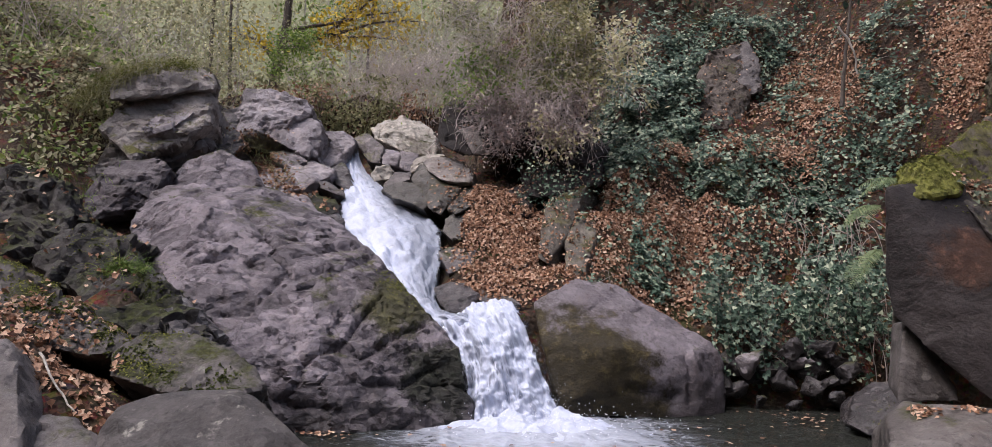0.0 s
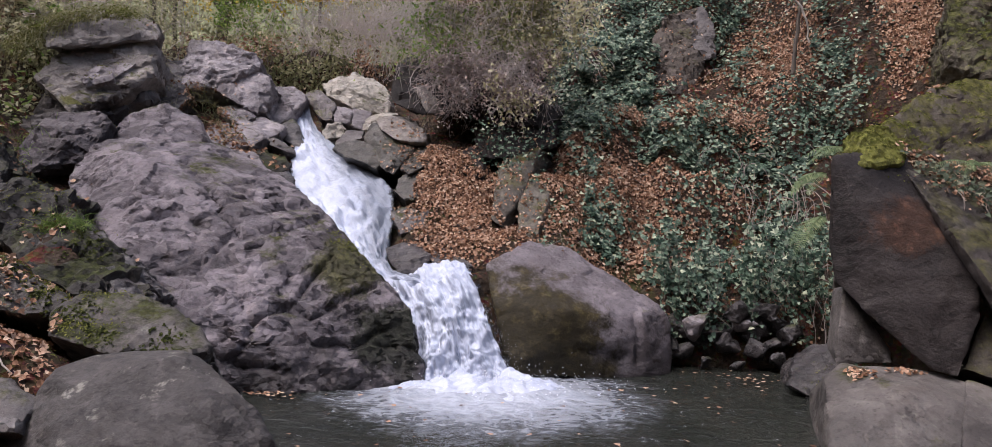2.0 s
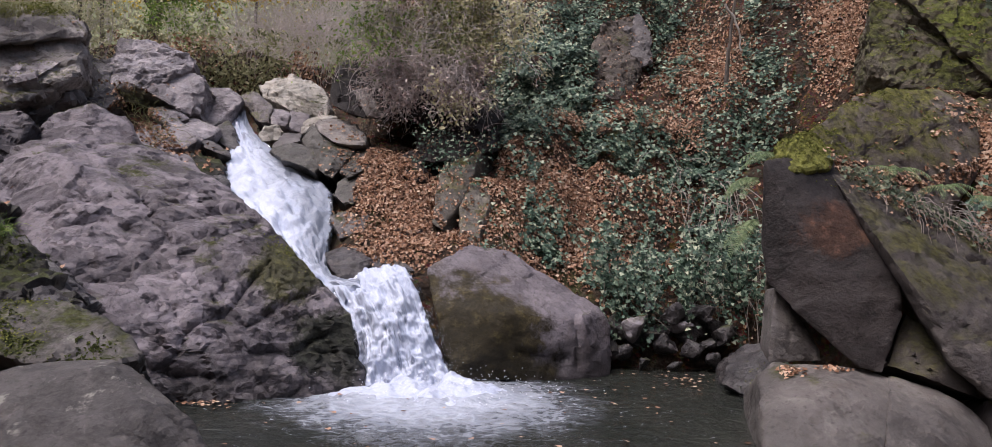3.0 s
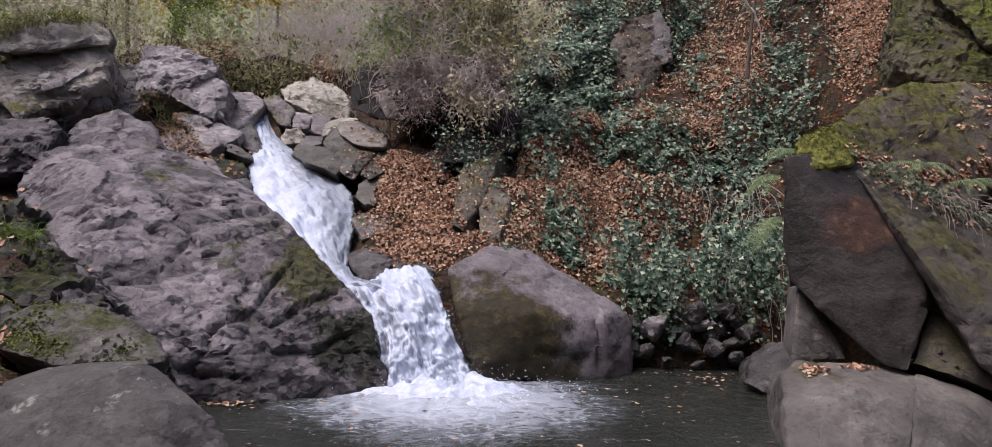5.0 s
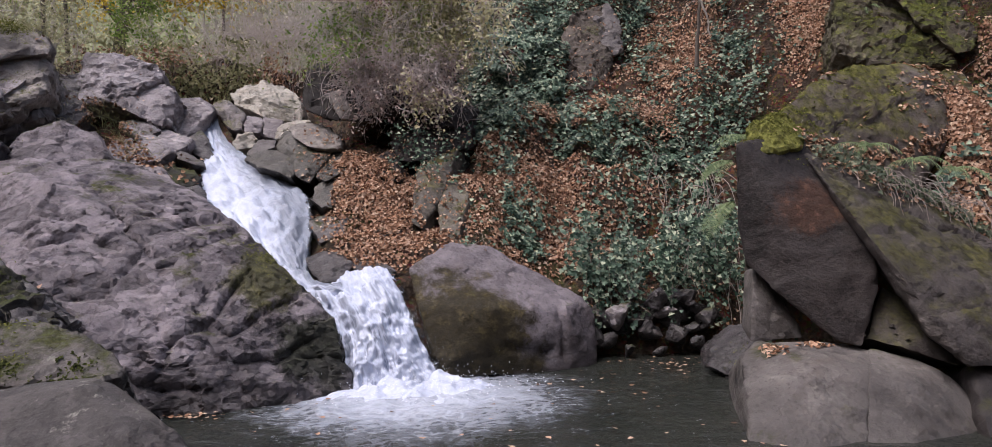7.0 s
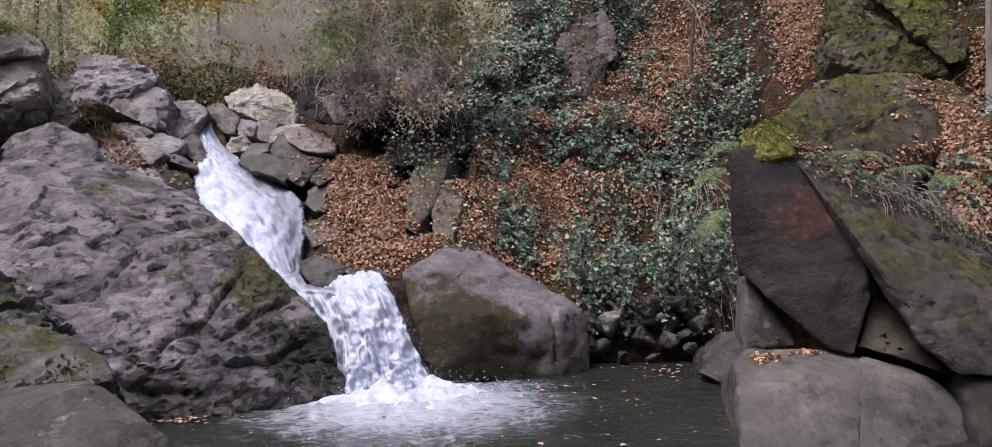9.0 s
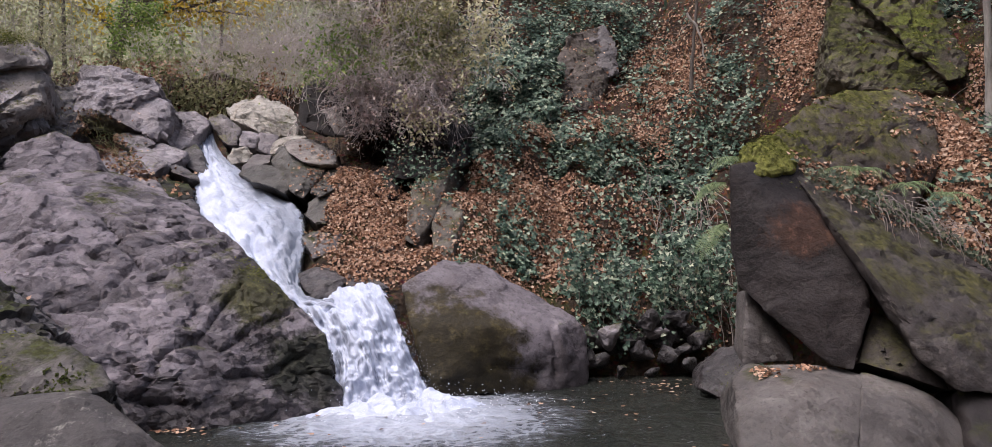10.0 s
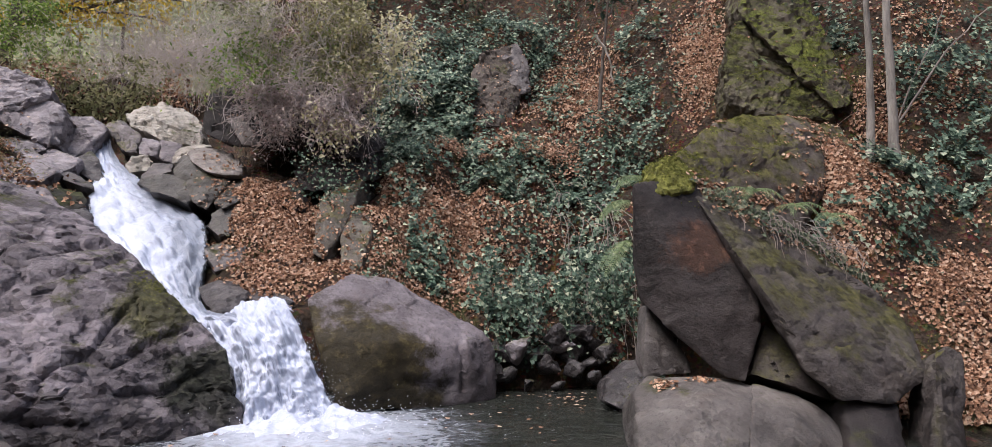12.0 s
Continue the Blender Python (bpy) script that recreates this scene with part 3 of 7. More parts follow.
# ---------------------------------------------------------------- rocks
def ledges(p, way, often, salt):
    """Broken steps across a way: a slow rise, then a sudden drop, here and there."""
    u = p @ np.array(way) * often + 0.4 * fbm(p * 0.6, 2, salt) + 0.12 * value_noise(p * 4.5, salt + 4)
    k = np.floor(u).astype(np.int64)
    f = u - k
    f = np.where(f < 0.93, f / 0.93, (1 - f) / 0.07)
    here = np.clip(value_noise(p * 1.2 + 3.1, salt + 9) * 2.2 + 0.5, 0, 1)
    return (f - 0.5) * (0.25 + 0.75 * hashed(k, 0 * k, 0 * k, salt)) * here


def split_lines(p, nrm, cracks, depth=0.05, lip=0.02):
    """Cracks along lines of the face, each a chain of (x, z); the rock above a line stands proud of it."""
    move = np.zeros(len(p))
    q = p[:, [0, 2]] + 0.03 * np.stack([value_noise(p * 6, 61), value_noise(p * 6, 67)], 1)
    face = np.clip(0.5 - nrm[:, 1] * 2, 0, 1)
    for line in cracks:
        line = np.array(line)
        near, side, along = np.full(len(p), 9.0), np.zeros(len(p)), np.zeros(len(p))
        for k, (a, b) in enumerate(zip(line[:-1], line[1:])):
            d = b - a if b[0] > a[0] else a - b
            t = np.clip((q - a) @ (b - a) / ((b - a) @ (b - a)), 0, 1)
            off = q - (a + t[:, None] * (b - a))
            dist = np.hypot(off[:, 0], off[:, 1])
            hit = dist < near
            near = np.where(hit, dist, near)
            side = np.where(hit, d[0] * off[:, 1] - d[1] * off[:, 0], side)
            along = np.where(hit, k + t, along)
        fade = np.clip(3 * np.minimum(along, len(line) - 1 - along) + 0.15, 0, 1)
        move += face * fade * (np.where(side > 0, lip * np.exp(-near / 0.22), -0.3 * lip * np.exp(-near / 0.15)) - depth * np.exp(-((near / 0.035) ** 2)))
    return move


def boulder(name, label, material, corners, back, step=0.07, chip=0.05, relief=0.035, soften=3, salt=1, ledge=0.6, cracks=(), category="rock", group=""):
    """A rock: the hull of a few corners and of their shifted copies behind, broken into chipped planes."""
    front = np.array(corners, float)
    mid = front.mean(0)
    if np.ptp(front[:, 0]) < 1.3:
        front = mid + (front - mid) * (1 + 0.03 * soften)
    rear = mid + (front - mid) * 0.85 + np.array(back)
    bm = bmesh.new()
    for v in np.concatenate([front, rear]):
        bm.verts.new(v)
    hull = bmesh.ops.convex_hull(bm, input=bm.verts)
    loose = [g for g in hull["geom_interior"] + hull["geom_unused"] if isinstance(g, bmesh.types.BMVert) and g.is_valid]
    bmesh.ops.delete(bm, geom=list(set(loose)), context="VERTS")
    bmesh.ops.triangulate(bm, faces=bm.faces)
    for _ in range(9):
        long_edges = [e for e in bm.edges if e.calc_length() > step * 1.4]
        if not long_edges:
            break
        bmesh.ops.subdivide_edges(bm, edges=long_edges, cuts=1)
        bmesh.ops.triangulate(bm, faces=[f for f in bm.faces if len(f.verts) > 3])
    for _ in range(soften):
        bmesh.ops.smooth_vert(bm, verts=bm.verts, factor=0.5, use_axis_x=True, use_axis_y=True, use_axis_z=True)
    bm.normal_update()
    bm.verts.ensure_lookup_table()
    p = np.array([v.co[:] for v in bm.verts])
    nrm = np.array([v.normal[:] for v in bm.verts])
    skew = p @ np.array([[0.9, 0.25, 0.2], [-0.2, 0.95, 0.25], [-0.3, -0.2, 1.35]])
    warped = skew + 0.25 * np.stack([fbm(p * 1.3, 2, salt + 40 + i) for i in range(3)], 1)
    big, gap = facets(warped * 0.95, salt)
    middle, gap_middle = facets(warped * 2.9 + 9.1, salt + 20)
    small = facets(warped * 6.7 + 3.7, salt + 30)[0]
    broken = np.clip(value_noise(p * 1.4 + 5.5, salt + 50) * 2.5, 0, 1)
    move = chip * (0.9 * big + 0.65 * middle + (0.38 if chip > 0.04 else 0.15) * small) + relief * (0.8 * value_noise(p * 1.6, salt + 60) + 0.35 * fbm(p * 9, 3, salt + 61, 0.6))
    move -= broken * chip * (0.7 * np.exp(-((gap / 0.04) ** 2)) + 0.25 * np.exp(-((gap_middle / 0.06) ** 2)))
    move += ledge * chip * (1.1 * ledges(p, (0.35, 0.1, -1.0), 2.3, salt + 70) + 0.7 * ledges(p, (-0.8, 0.2, -0.7), 3.4, salt + 80))
    if cracks:
        move += split_lines(p, nrm, cracks)
    # long creases that wander over the rock
    lean = p @ np.array([[0.75, 0.1, -0.65], [0.1, 0.7, 0.1], [0.6, 0.15, 1.5]])
    for often, deep, thin in ((0.9, 0.28, 0.03), (2.1, 0.2, 0.05)):
        line = np.abs(fbm(lean * often + 2.7, 3, salt + 90 + int(often), 0.55))
        here = np.clip(value_noise(p * often * 0.6 + 8.2, salt + 97) * 2.5 + 0.4, 0, 1)
        move -= deep * chip * here * np.exp(-((line / thin) ** 2))
    p = p + nrm * move[:, None]
    base = np.array([mid[0], mid[1], p[:, 2].min()])
    for v, q in zip(bm.verts, p - base):
        v.co = q
    bmesh.ops.recalc_face_normals(bm, faces=bm.faces)
    me = bpy.data.meshes.new(name)
    bm.to_mesh(me)
    bm.free()
    me.materials.append(material)
    me.polygons.foreach_set("use_smooth", np.ones(len(me.polygons), bool))
    me.set_sharp_from_angle(angle=radians(24 if chip > 0.04 else 38))
    ob = new(name, me)
    ob.location = base
    ROCKS.append(ob)
    return tagged(ob, label, category, group)


ROCKS = []
boulder("boulder", "huge purple-grey boulder with a fractured sloping face beside the fall", ROCK_PURPLE, [(-5.03, 8.40, 2.00), (-5.10, 8.90, 2.41), (-4.73, 9.20, 2.54), (-3.85, 9.60, 2.52), (-3.09, 9.40, 2.22), (-2.24, 8.60, 1.76), (-1.67, 8.00, 1.22), (-1.02, 7.72, 0.75), (-0.85, 7.50, 0.08), (-2.33, 7.15, -0.02), (-2.81, 6.80, 0.21), (-0.83, 7.40, -0.33), (-2.27, 7.00, -0.34), (-2.76, 6.70, -0.14), (-3.63, 6.60, 0.56), (-4.34, 7.30, 1.13), (-2.91, 7.75, 1.37), (-1.99, 7.90, 1.32), (-3.98, 8.20, 2.15)], (-0.2, 1.6, -0.8), salt=8, step=0.034, chip=0.034, relief=0.045, ledge=0.3, cracks=[[(-2.95, 1.61), (-2.79, 1.67), (-2.57, 1.76), (-2.24, 1.80)], [(-4.20, 2.22), (-3.80, 2.23), (-3.34, 1.96), (-3.09, 1.64), (-2.81, 1.42), (-2.39, 1.48), (-2.09, 1.66)], [(-3.43, 1.04), (-3.11, 1.09), (-2.88, 1.47)], [(-4.10, 1.19), (-3.60, 0.88), (-3.32, 0.80), (-3.09, 0.81)], [(-2.72, 1.00), (-2.43, 0.62), (-2.55, 0.25)], [(-2.30, 0.80), (-1.96, 0.66), (-1.61, 0.90), (-1.30, 1.01)], [(-1.99, 0.45), (-1.54, 0.39), (-1.13, 0.61)], [(-2.51, 0.58), (-2.15, 0.80), (-1.89, 1.26)], [(-4.68, 1.72), (-4.16, 1.40), (-3.73, 0.95), (-3.64, 0.63)], [(-3.86, 1.51), (-3.53, 1.66), (-3.14, 1.49)], [(-2.89, 0.45), (-2.46, 0.25), (-2.05, 0.19)], [(-4.12, 1.64), (-3.90, 1.83), (-3.52, 1.80)]])
boulder("boulder", "rounded purple-grey boulder resting on top of the huge one", ROCK_PURPLE, [(-5.15, 9.40, 2.53), (-5.08, 9.70, 2.89), (-4.61, 9.80, 3.06), (-4.20, 9.80, 2.92), (-3.85, 9.50, 2.51), (-4.47, 9.20, 2.44)], (0, 1.0, -0.8), salt=15, chip=0.03)
boulder("boulder", "angular boulder wedged against the slope, darkened as if in shade", ROCK_SHADE, [(-6.09, 9.00, 2.23), (-5.77, 9.20, 2.82), (-5.27, 9.30, 2.88), (-5.00, 9.20, 2.71), (-5.05, 8.90, 2.21), (-5.77, 8.70, 1.98), (-5.32, 8.80, 2.40)], (0, 1.2, -0.3), salt=22, soften=1, step=0.055)
boulder("boulder", "weathered grey boulder half sunk in the mossy slope", ROCK_MOSSY_SHADED, [(-6.63, 7.80, 2.30), (-6.20, 8.00, 2.62), (-5.67, 8.00, 2.50), (-5.21, 7.70, 2.06), (-5.18, 7.40, 1.72), (-5.47, 7.20, 1.49), (-6.08, 7.20, 1.48)], (-0.2, 1.2, -0.5), salt=29, chip=0.09, relief=0.07, step=0.055)
boulder("boulder", "low grey stone with moss and leaf scraps in the hollow", ROCK_MOSSY_SHADED, [(-5.27, 7.20, 1.59), (-5.01, 7.40, 1.87), (-4.37, 7.30, 1.82), (-3.98, 7.00, 1.46), (-4.14, 6.80, 1.22), (-4.77, 6.80, 1.33)], (0, 1, -0.4), salt=36, chip=0.09, relief=0.06, step=0.045, ledge=1.0, soften=1)
boulder("boulder", "low grey stone with moss and leaf scraps in the hollow", ROCK_MOSSY_SHADED, [(-4.52, 6.70, 1.34), (-4.02, 7.00, 1.52), (-3.07, 6.40, 1.00), (-3.09, 6.10, 0.81), (-4.00, 6.20, 1.10)], (0, 0.9, -0.4), salt=43, chip=0.09, relief=0.06, step=0.045, ledge=1.0, soften=1)
boulder("boulder", "long ridge of grey rock with green moss along it", ROCK_RIDGE, [(-4.92, 5.95, 1.66), (-4.35, 5.80, 1.50), (-4.03, 5.70, 1.30), (-3.67, 5.60, 1.20), (-3.26, 5.50, 1.03), (-3.09, 5.30, 0.92), (-3.49, 5.20, 0.91), (-4.06, 5.30, 1.07), (-4.53, 5.50, 1.24)], (-0.2, 1.2, -0.6), salt=50, step=0.04, chip=0.05, relief=0.04, soften=2, ledge=0.4)
boulder("boulder", "smooth humped grey boulder with moss on its flank", ROCK_RIDGE, [(-3.29, 5.35, 0.96), (-3.07, 5.42, 1.04), (-2.72, 5.45, 1.05), (-2.49, 5.40, 1.00), (-2.21, 5.25, 0.89), (-2.06, 5.10, 0.75), (-2.15, 4.95, 0.74), (-2.72, 4.95, 0.74), (-3.11, 5.05, 0.81)], (-0.1, 0.9, -0.6), salt=57, chip=0.04, step=0.04, relief=0.03, soften=2, ledge=0.3)
boulder("boulder", "large smooth grey boulder standing in the pool edge", ROCK_STREAK, [(-2.81, 4.40, 0.48), (-2.80, 4.60, 0.69), (-2.66, 4.75, 0.75), (-2.45, 4.85, 0.77), (-2.11, 4.85, 0.79), (-1.96, 4.75, 0.76), (-1.75, 4.62, 0.66), (-1.50, 4.50, 0.51), (-1.35, 4.40, 0.34), (-2.03, 4.60, 0.78), (-1.70, 4.30, 0.58), (-1.69, 4.10, 0.31), (-2.36, 4.00, 0.31), (-2.75, 3.95, -0.30), (-1.50, 4.15, -0.30), (-3.20, 4.20, -0.20)], (-0.1, 0.9, -0.6), salt=64, chip=0.012, relief=0.01, step=0.05, soften=1, ledge=0.15)
boulder("boulder", "grey boulder standing at the edge of the leafy hollow", ROCK_GREY, [(-4.00, 4.60, 1.06), (-3.61, 4.60, 1.09), (-3.42, 4.50, 0.97), (-3.22, 4.30, 0.66), (-3.03, 4.00, 0.46), (-3.45, 4.00, 0.51)], (-0.2, 0.9, -0.4), salt=71, chip=0.03, step=0.05)
boulder("stone", "flat grey stone lying among dead leaves", ROCK_GREY, [(-3.67, 4.90, 0.78), (-3.39, 5.10, 0.80), (-3.21, 5.00, 0.67), (-3.12, 4.80, 0.58), (-3.37, 4.60, 0.64)], (0, 0.5, -0.3), salt=78, chip=0.03, step=0.05)
boulder("stone", "flat grey stone lying among dead leaves", ROCK_GREY, [(-3.42, 4.50, 0.65), (-3.11, 4.60, 0.62), (-2.88, 4.50, 0.52), (-2.79, 4.20, 0.41), (-3.22, 4.20, 0.43)], (0, 0.5, -0.3), salt=85, chip=0.03, step=0.05)
boulder("boulder", "overhanging mossy rock slab with grass on top", ROCK_CAP, [(-6.30, 9.90, 4.10), (-6.02, 10.10, 4.27), (-5.56, 10.40, 4.41), (-5.31, 10.50, 4.36), (-5.13, 10.50, 4.24), (-4.97, 10.35, 4.07), (-4.95, 10.25, 3.95), (-5.11, 10.20, 4.05), (-5.55, 10.00, 4.11), (-5.94, 9.85, 4.04), (-6.08, 9.60, 3.68)], (-0.6, 1.5, 0.1), salt=92, soften=1, chip=0.035, step=0.05, ledge=0.5)
boulder("boulder", "dark recessed rock in the shade of the overhang", ROCK_CAP, [(-6.23, 9.60, 3.29), (-6.01, 10.10, 3.97), (-5.21, 10.40, 4.03), (-5.02, 10.40, 3.90), (-4.92, 10.05, 3.46), (-5.23, 9.80, 3.09), (-5.62, 9.40, 2.82)], (-0.2, 1.2, -0.2), salt=463, step=0.055, chip=0.05, ledge=0.8, soften=1)
boulder("boulder", "pale grey rock under the overhanging slab", ROCK_BLOCK, [(-5.71, 9.75, 3.33), (-5.47, 10.00, 3.62), (-5.14, 10.20, 3.73), (-5.10, 10.00, 3.59), (-5.28, 9.75, 3.33), (-5.53, 9.65, 3.22)], (-0.2, 0.9, -0.1), salt=99, soften=2, chip=0.05, step=0.05, ledge=0.4)
boulder("boulder", "cracked purple-grey block at the head of the gully", ROCK_BLOCK, [(-5.53, 12.00, 3.87), (-5.39, 12.30, 4.43), (-4.88, 12.40, 4.45), (-4.22, 12.20, 4.15), (-4.12, 12.00, 3.95), (-4.60, 11.60, 3.72), (-4.64, 11.50, 3.50), (-5.37, 11.60, 3.54)], (0, 1.5, -0.3), salt=106, chip=0.055, soften=1, step=0.045)
boulder("boulder", "cracked purple-grey block at the head of the gully", ROCK_BLOCK, [(-4.80, 11.80, 3.73), (-4.31, 12.00, 3.90), (-3.92, 11.90, 3.69), (-3.89, 11.60, 3.16), (-4.10, 11.40, 3.20), (-4.63, 11.50, 3.49)], (0.1, 1.3, -0.4), salt=113, chip=0.055, soften=1, step=0.045)
boulder("boulder", "cracked purple-grey block at the head of the gully", ROCK_GREY, [(-5.95, 11.60, 3.87), (-5.78, 12.00, 4.09), (-5.41, 12.00, 4.00), (-5.19, 11.50, 3.46), (-5.63, 11.20, 3.39)], (-0.2, 1.2, -0.4), salt=120, chip=0.055, soften=1, step=0.045)
boulder("boulder", "cracked purple-grey block at the head of the gully", ROCK_GREY, [(-5.45, 11.00, 3.39), (-5.05, 11.30, 3.53), (-4.85, 11.20, 3.32), (-5.05, 10.80, 3.00), (-5.43, 10.60, 3.05)], (-0.2, 1.0, -0.4), salt=127, chip=0.055, soften=1, step=0.045)
boulder("stone", "jointed grey stone beside the narrow top spout", ROCK_BLOCK, [(-4.14, 12.50, 3.64), (-4.00, 12.60, 3.76), (-3.76, 12.60, 3.76), (-3.52, 12.50, 3.61), (-3.49, 12.30, 3.48), (-3.62, 12.20, 3.31), (-3.61, 12.10, 3.14), (-3.83, 11.90, 3.02), (-4.01, 12.00, 3.16), (-4.02, 12.30, 3.43)], (-0.1, 0.8, -0.4), chip=0.035, soften=1, step=0.045, ledge=0.35, salt=700)
boulder("stone", "jointed grey stone with a mossy cap beside the spout", ROCK_BLOCK_MOSSY, [(-3.57, 12.70, 3.62), (-3.54, 12.80, 3.74), (-3.40, 12.80, 3.76), (-3.06, 12.60, 3.50), (-3.01, 12.20, 3.18), (-3.17, 12.20, 3.18), (-3.39, 12.40, 3.33)], (0.1, 0.8, -0.4), chip=0.035, soften=1, step=0.045, ledge=0.35, salt=707)
boulder("boulder", "pale yellowish boulder above the top spout", ROCK_PALE, [(-3.48, 13.40, 3.96), (-3.25, 13.50, 4.10), (-2.94, 13.60, 4.20), (-2.56, 13.50, 4.08), (-2.31, 13.30, 3.86), (-2.21, 12.90, 3.41), (-2.53, 12.90, 3.41), (-2.85, 12.90, 3.49), (-3.12, 13.00, 3.64), (-3.32, 13.10, 3.71), (-2.90, 13.05, 3.79)], (0.1, 1.2, -0.6), chip=0.05, soften=2, step=0.045, ledge=0.35, salt=714)
boulder("stone", "jointed grey stone beside the narrow top spout", ROCK_BLOCK, [(-3.08, 12.70, 3.49), (-2.81, 12.70, 3.43), (-2.76, 12.60, 3.34), (-2.77, 12.30, 3.14), (-2.98, 12.20, 3.16), (-3.02, 12.40, 3.31)], (0, 0.7, -0.3), chip=0.035, soften=1, step=0.045, ledge=0.35, salt=721)
boulder("stone", "jointed grey stone beside the narrow top spout", ROCK_BLOCK, [(-2.77, 12.70, 3.42), (-2.49, 12.70, 3.37), (-2.44, 12.40, 3.18), (-2.50, 12.20, 3.03), (-2.71, 12.20, 3.09), (-2.75, 12.50, 3.29)], (0, 0.7, -0.3), chip=0.035, soften=1, step=0.045, ledge=0.35, salt=728)
boulder("stone", "jointed grey stone beside the narrow top spout", ROCK_PALE, [(-3.04, 12.10, 3.10), (-2.82, 12.10, 3.15), (-2.71, 12.00, 2.98), (-2.73, 11.90, 2.88), (-3.01, 11.80, 2.83), (-3.08, 11.90, 2.95)], (0, 0.6, -0.3), chip=0.035, soften=1, step=0.045, ledge=0.35, salt=735)
boulder("stone", "jointed grey stone beside the narrow top spout", ROCK_GREY, [(-2.71, 12.00, 3.00), (-2.44, 12.00, 3.01), (-2.41, 11.70, 2.85), (-2.71, 11.60, 2.75), (-2.82, 11.60, 2.72)], (0, 0.6, -0.3), chip=0.035, soften=1, step=0.045, ledge=0.35, salt=742)
boulder("stone", "jointed grey stone beside the narrow top spout", ROCK_PALE, [(-2.51, 12.80, 3.38), (-2.19, 12.80, 3.40), (-2.03, 12.60, 3.33), (-2.23, 12.20, 3.19), (-2.36, 12.00, 3.02), (-2.46, 12.10, 3.02)], (0, 0.8, -0.3), chip=0.035, soften=1, step=0.045, ledge=0.35, salt=749)
boulder("stone", "wet black block at the foot of the spout", ROCK_WET, [(-3.70, 11.80, 2.99), (-3.56, 11.90, 3.13), (-3.42, 11.70, 2.99), (-3.35, 11.60, 2.79), (-3.20, 11.40, 2.64), (-3.40, 11.40, 2.68), (-3.60, 11.50, 2.81)], (0, 0.7, -0.3), chip=0.035, soften=1, step=0.045, ledge=0.35, salt=756)
boulder("stone", "angular purple-grey stone on the stepped stream edge", ROCK_BLOCK, [(-4.57, 11.60, 3.30), (-4.44, 11.70, 3.34), (-4.05, 11.50, 3.14), (-3.96, 11.40, 3.10), (-4.11, 11.20, 2.98), (-4.31, 11.20, 3.02), (-4.49, 11.30, 3.12)], (-0.1, 0.8, -0.4), chip=0.035, soften=1, step=0.045, ledge=0.35, salt=763)
boulder("stone", "angular purple-grey stone on the stepped stream edge", ROCK_BLOCK, [(-4.09, 11.60, 3.12), (-3.97, 11.60, 3.13), (-3.52, 11.40, 2.95), (-3.57, 11.20, 2.83), (-3.66, 11.10, 2.76), (-3.94, 11.20, 2.91)], (0, 0.8, -0.4), chip=0.035, soften=1, step=0.045, ledge=0.35, salt=770)
boulder("stone", "angular purple-grey stone on the stepped stream edge", ROCK_BLOCK, [(-4.20, 11.10, 2.96), (-3.98, 11.20, 3.00), (-3.65, 11.00, 2.79), (-3.65, 10.80, 2.71), (-3.75, 10.60, 2.58), (-4.00, 10.70, 2.70)], (0, 0.8, -0.4), chip=0.035, soften=1, step=0.045, ledge=0.35, salt=777)
boulder("stone", "angular purple-grey stone on the stepped stream edge", ROCK_GREY, [(-3.64, 11.00, 2.74), (-3.55, 11.10, 2.79), (-3.23, 10.90, 2.58), (-3.18, 10.80, 2.50), (-3.33, 10.70, 2.55), (-3.56, 10.80, 2.63)], (0, 0.7, -0.4), chip=0.035, soften=1, step=0.045, ledge=0.35, salt=784)
boulder("stone", "mossy wet stone beside the white water", ROCK_MOSSY_SHADED, [(-3.71, 10.60, 2.49), (-3.57, 10.70, 2.56), (-3.26, 10.60, 2.46), (-3.12, 10.40, 2.33), (-3.12, 10.20, 2.21), (-3.32, 10.10, 2.21), (-3.48, 10.20, 2.33)], (0, 0.8, -0.4), chip=0.035, soften=1, step=0.045, ledge=0.35, salt=791)
boulder("stone", "wet dark stone beside the white water", ROCK_WET, [(-3.39, 10.20, 2.21), (-3.12, 10.30, 2.22), (-3.00, 10.10, 2.09), (-3.02, 9.90, 1.99), (-3.23, 9.80, 2.04)], (0, 0.7, -0.4), chip=0.035, soften=1, step=0.045, ledge=0.35, salt=798)
boulder("stone", "angular purple-grey stone on the stepped stream edge", ROCK_BLOCK, [(-4.52, 11.00, 2.96), (-4.27, 11.10, 2.98), (-4.05, 10.90, 2.81), (-3.80, 10.60, 2.59), (-4.03, 10.30, 2.50), (-4.36, 10.50, 2.70)], (-0.1, 0.8, -0.4), chip=0.035, soften=1, step=0.045, ledge=0.35, salt=805)
boulder("stone", "angular purple-grey stone on the stepped stream edge", ROCK_BLOCK, [(-3.98, 10.30, 2.49), (-3.68, 10.40, 2.53), (-3.48, 10.20, 2.37), (-3.32, 9.90, 2.15), (-3.62, 9.70, 2.14), (-3.79, 9.90, 2.31)], (0, 0.8, -0.4), chip=0.035, soften=1, step=0.045, ledge=0.35, salt=812)
boulder("boulder", "ribbed pale boulder at the mouth of a dark hollow", ROCK_RIB, [(-2.17, 11.50, 3.10), (-2.06, 11.60, 3.20), (-1.85, 11.60, 3.21), (-1.58, 11.50, 3.11), (-1.39, 11.30, 2.96), (-1.37, 11.00, 2.78), (-1.57, 10.90, 2.75), (-1.79, 10.90, 2.79), (-2.00, 11.10, 2.93)], (0.1, 1.0, -0.3), chip=0.02, soften=2, step=0.045, ledge=0.9, salt=819)
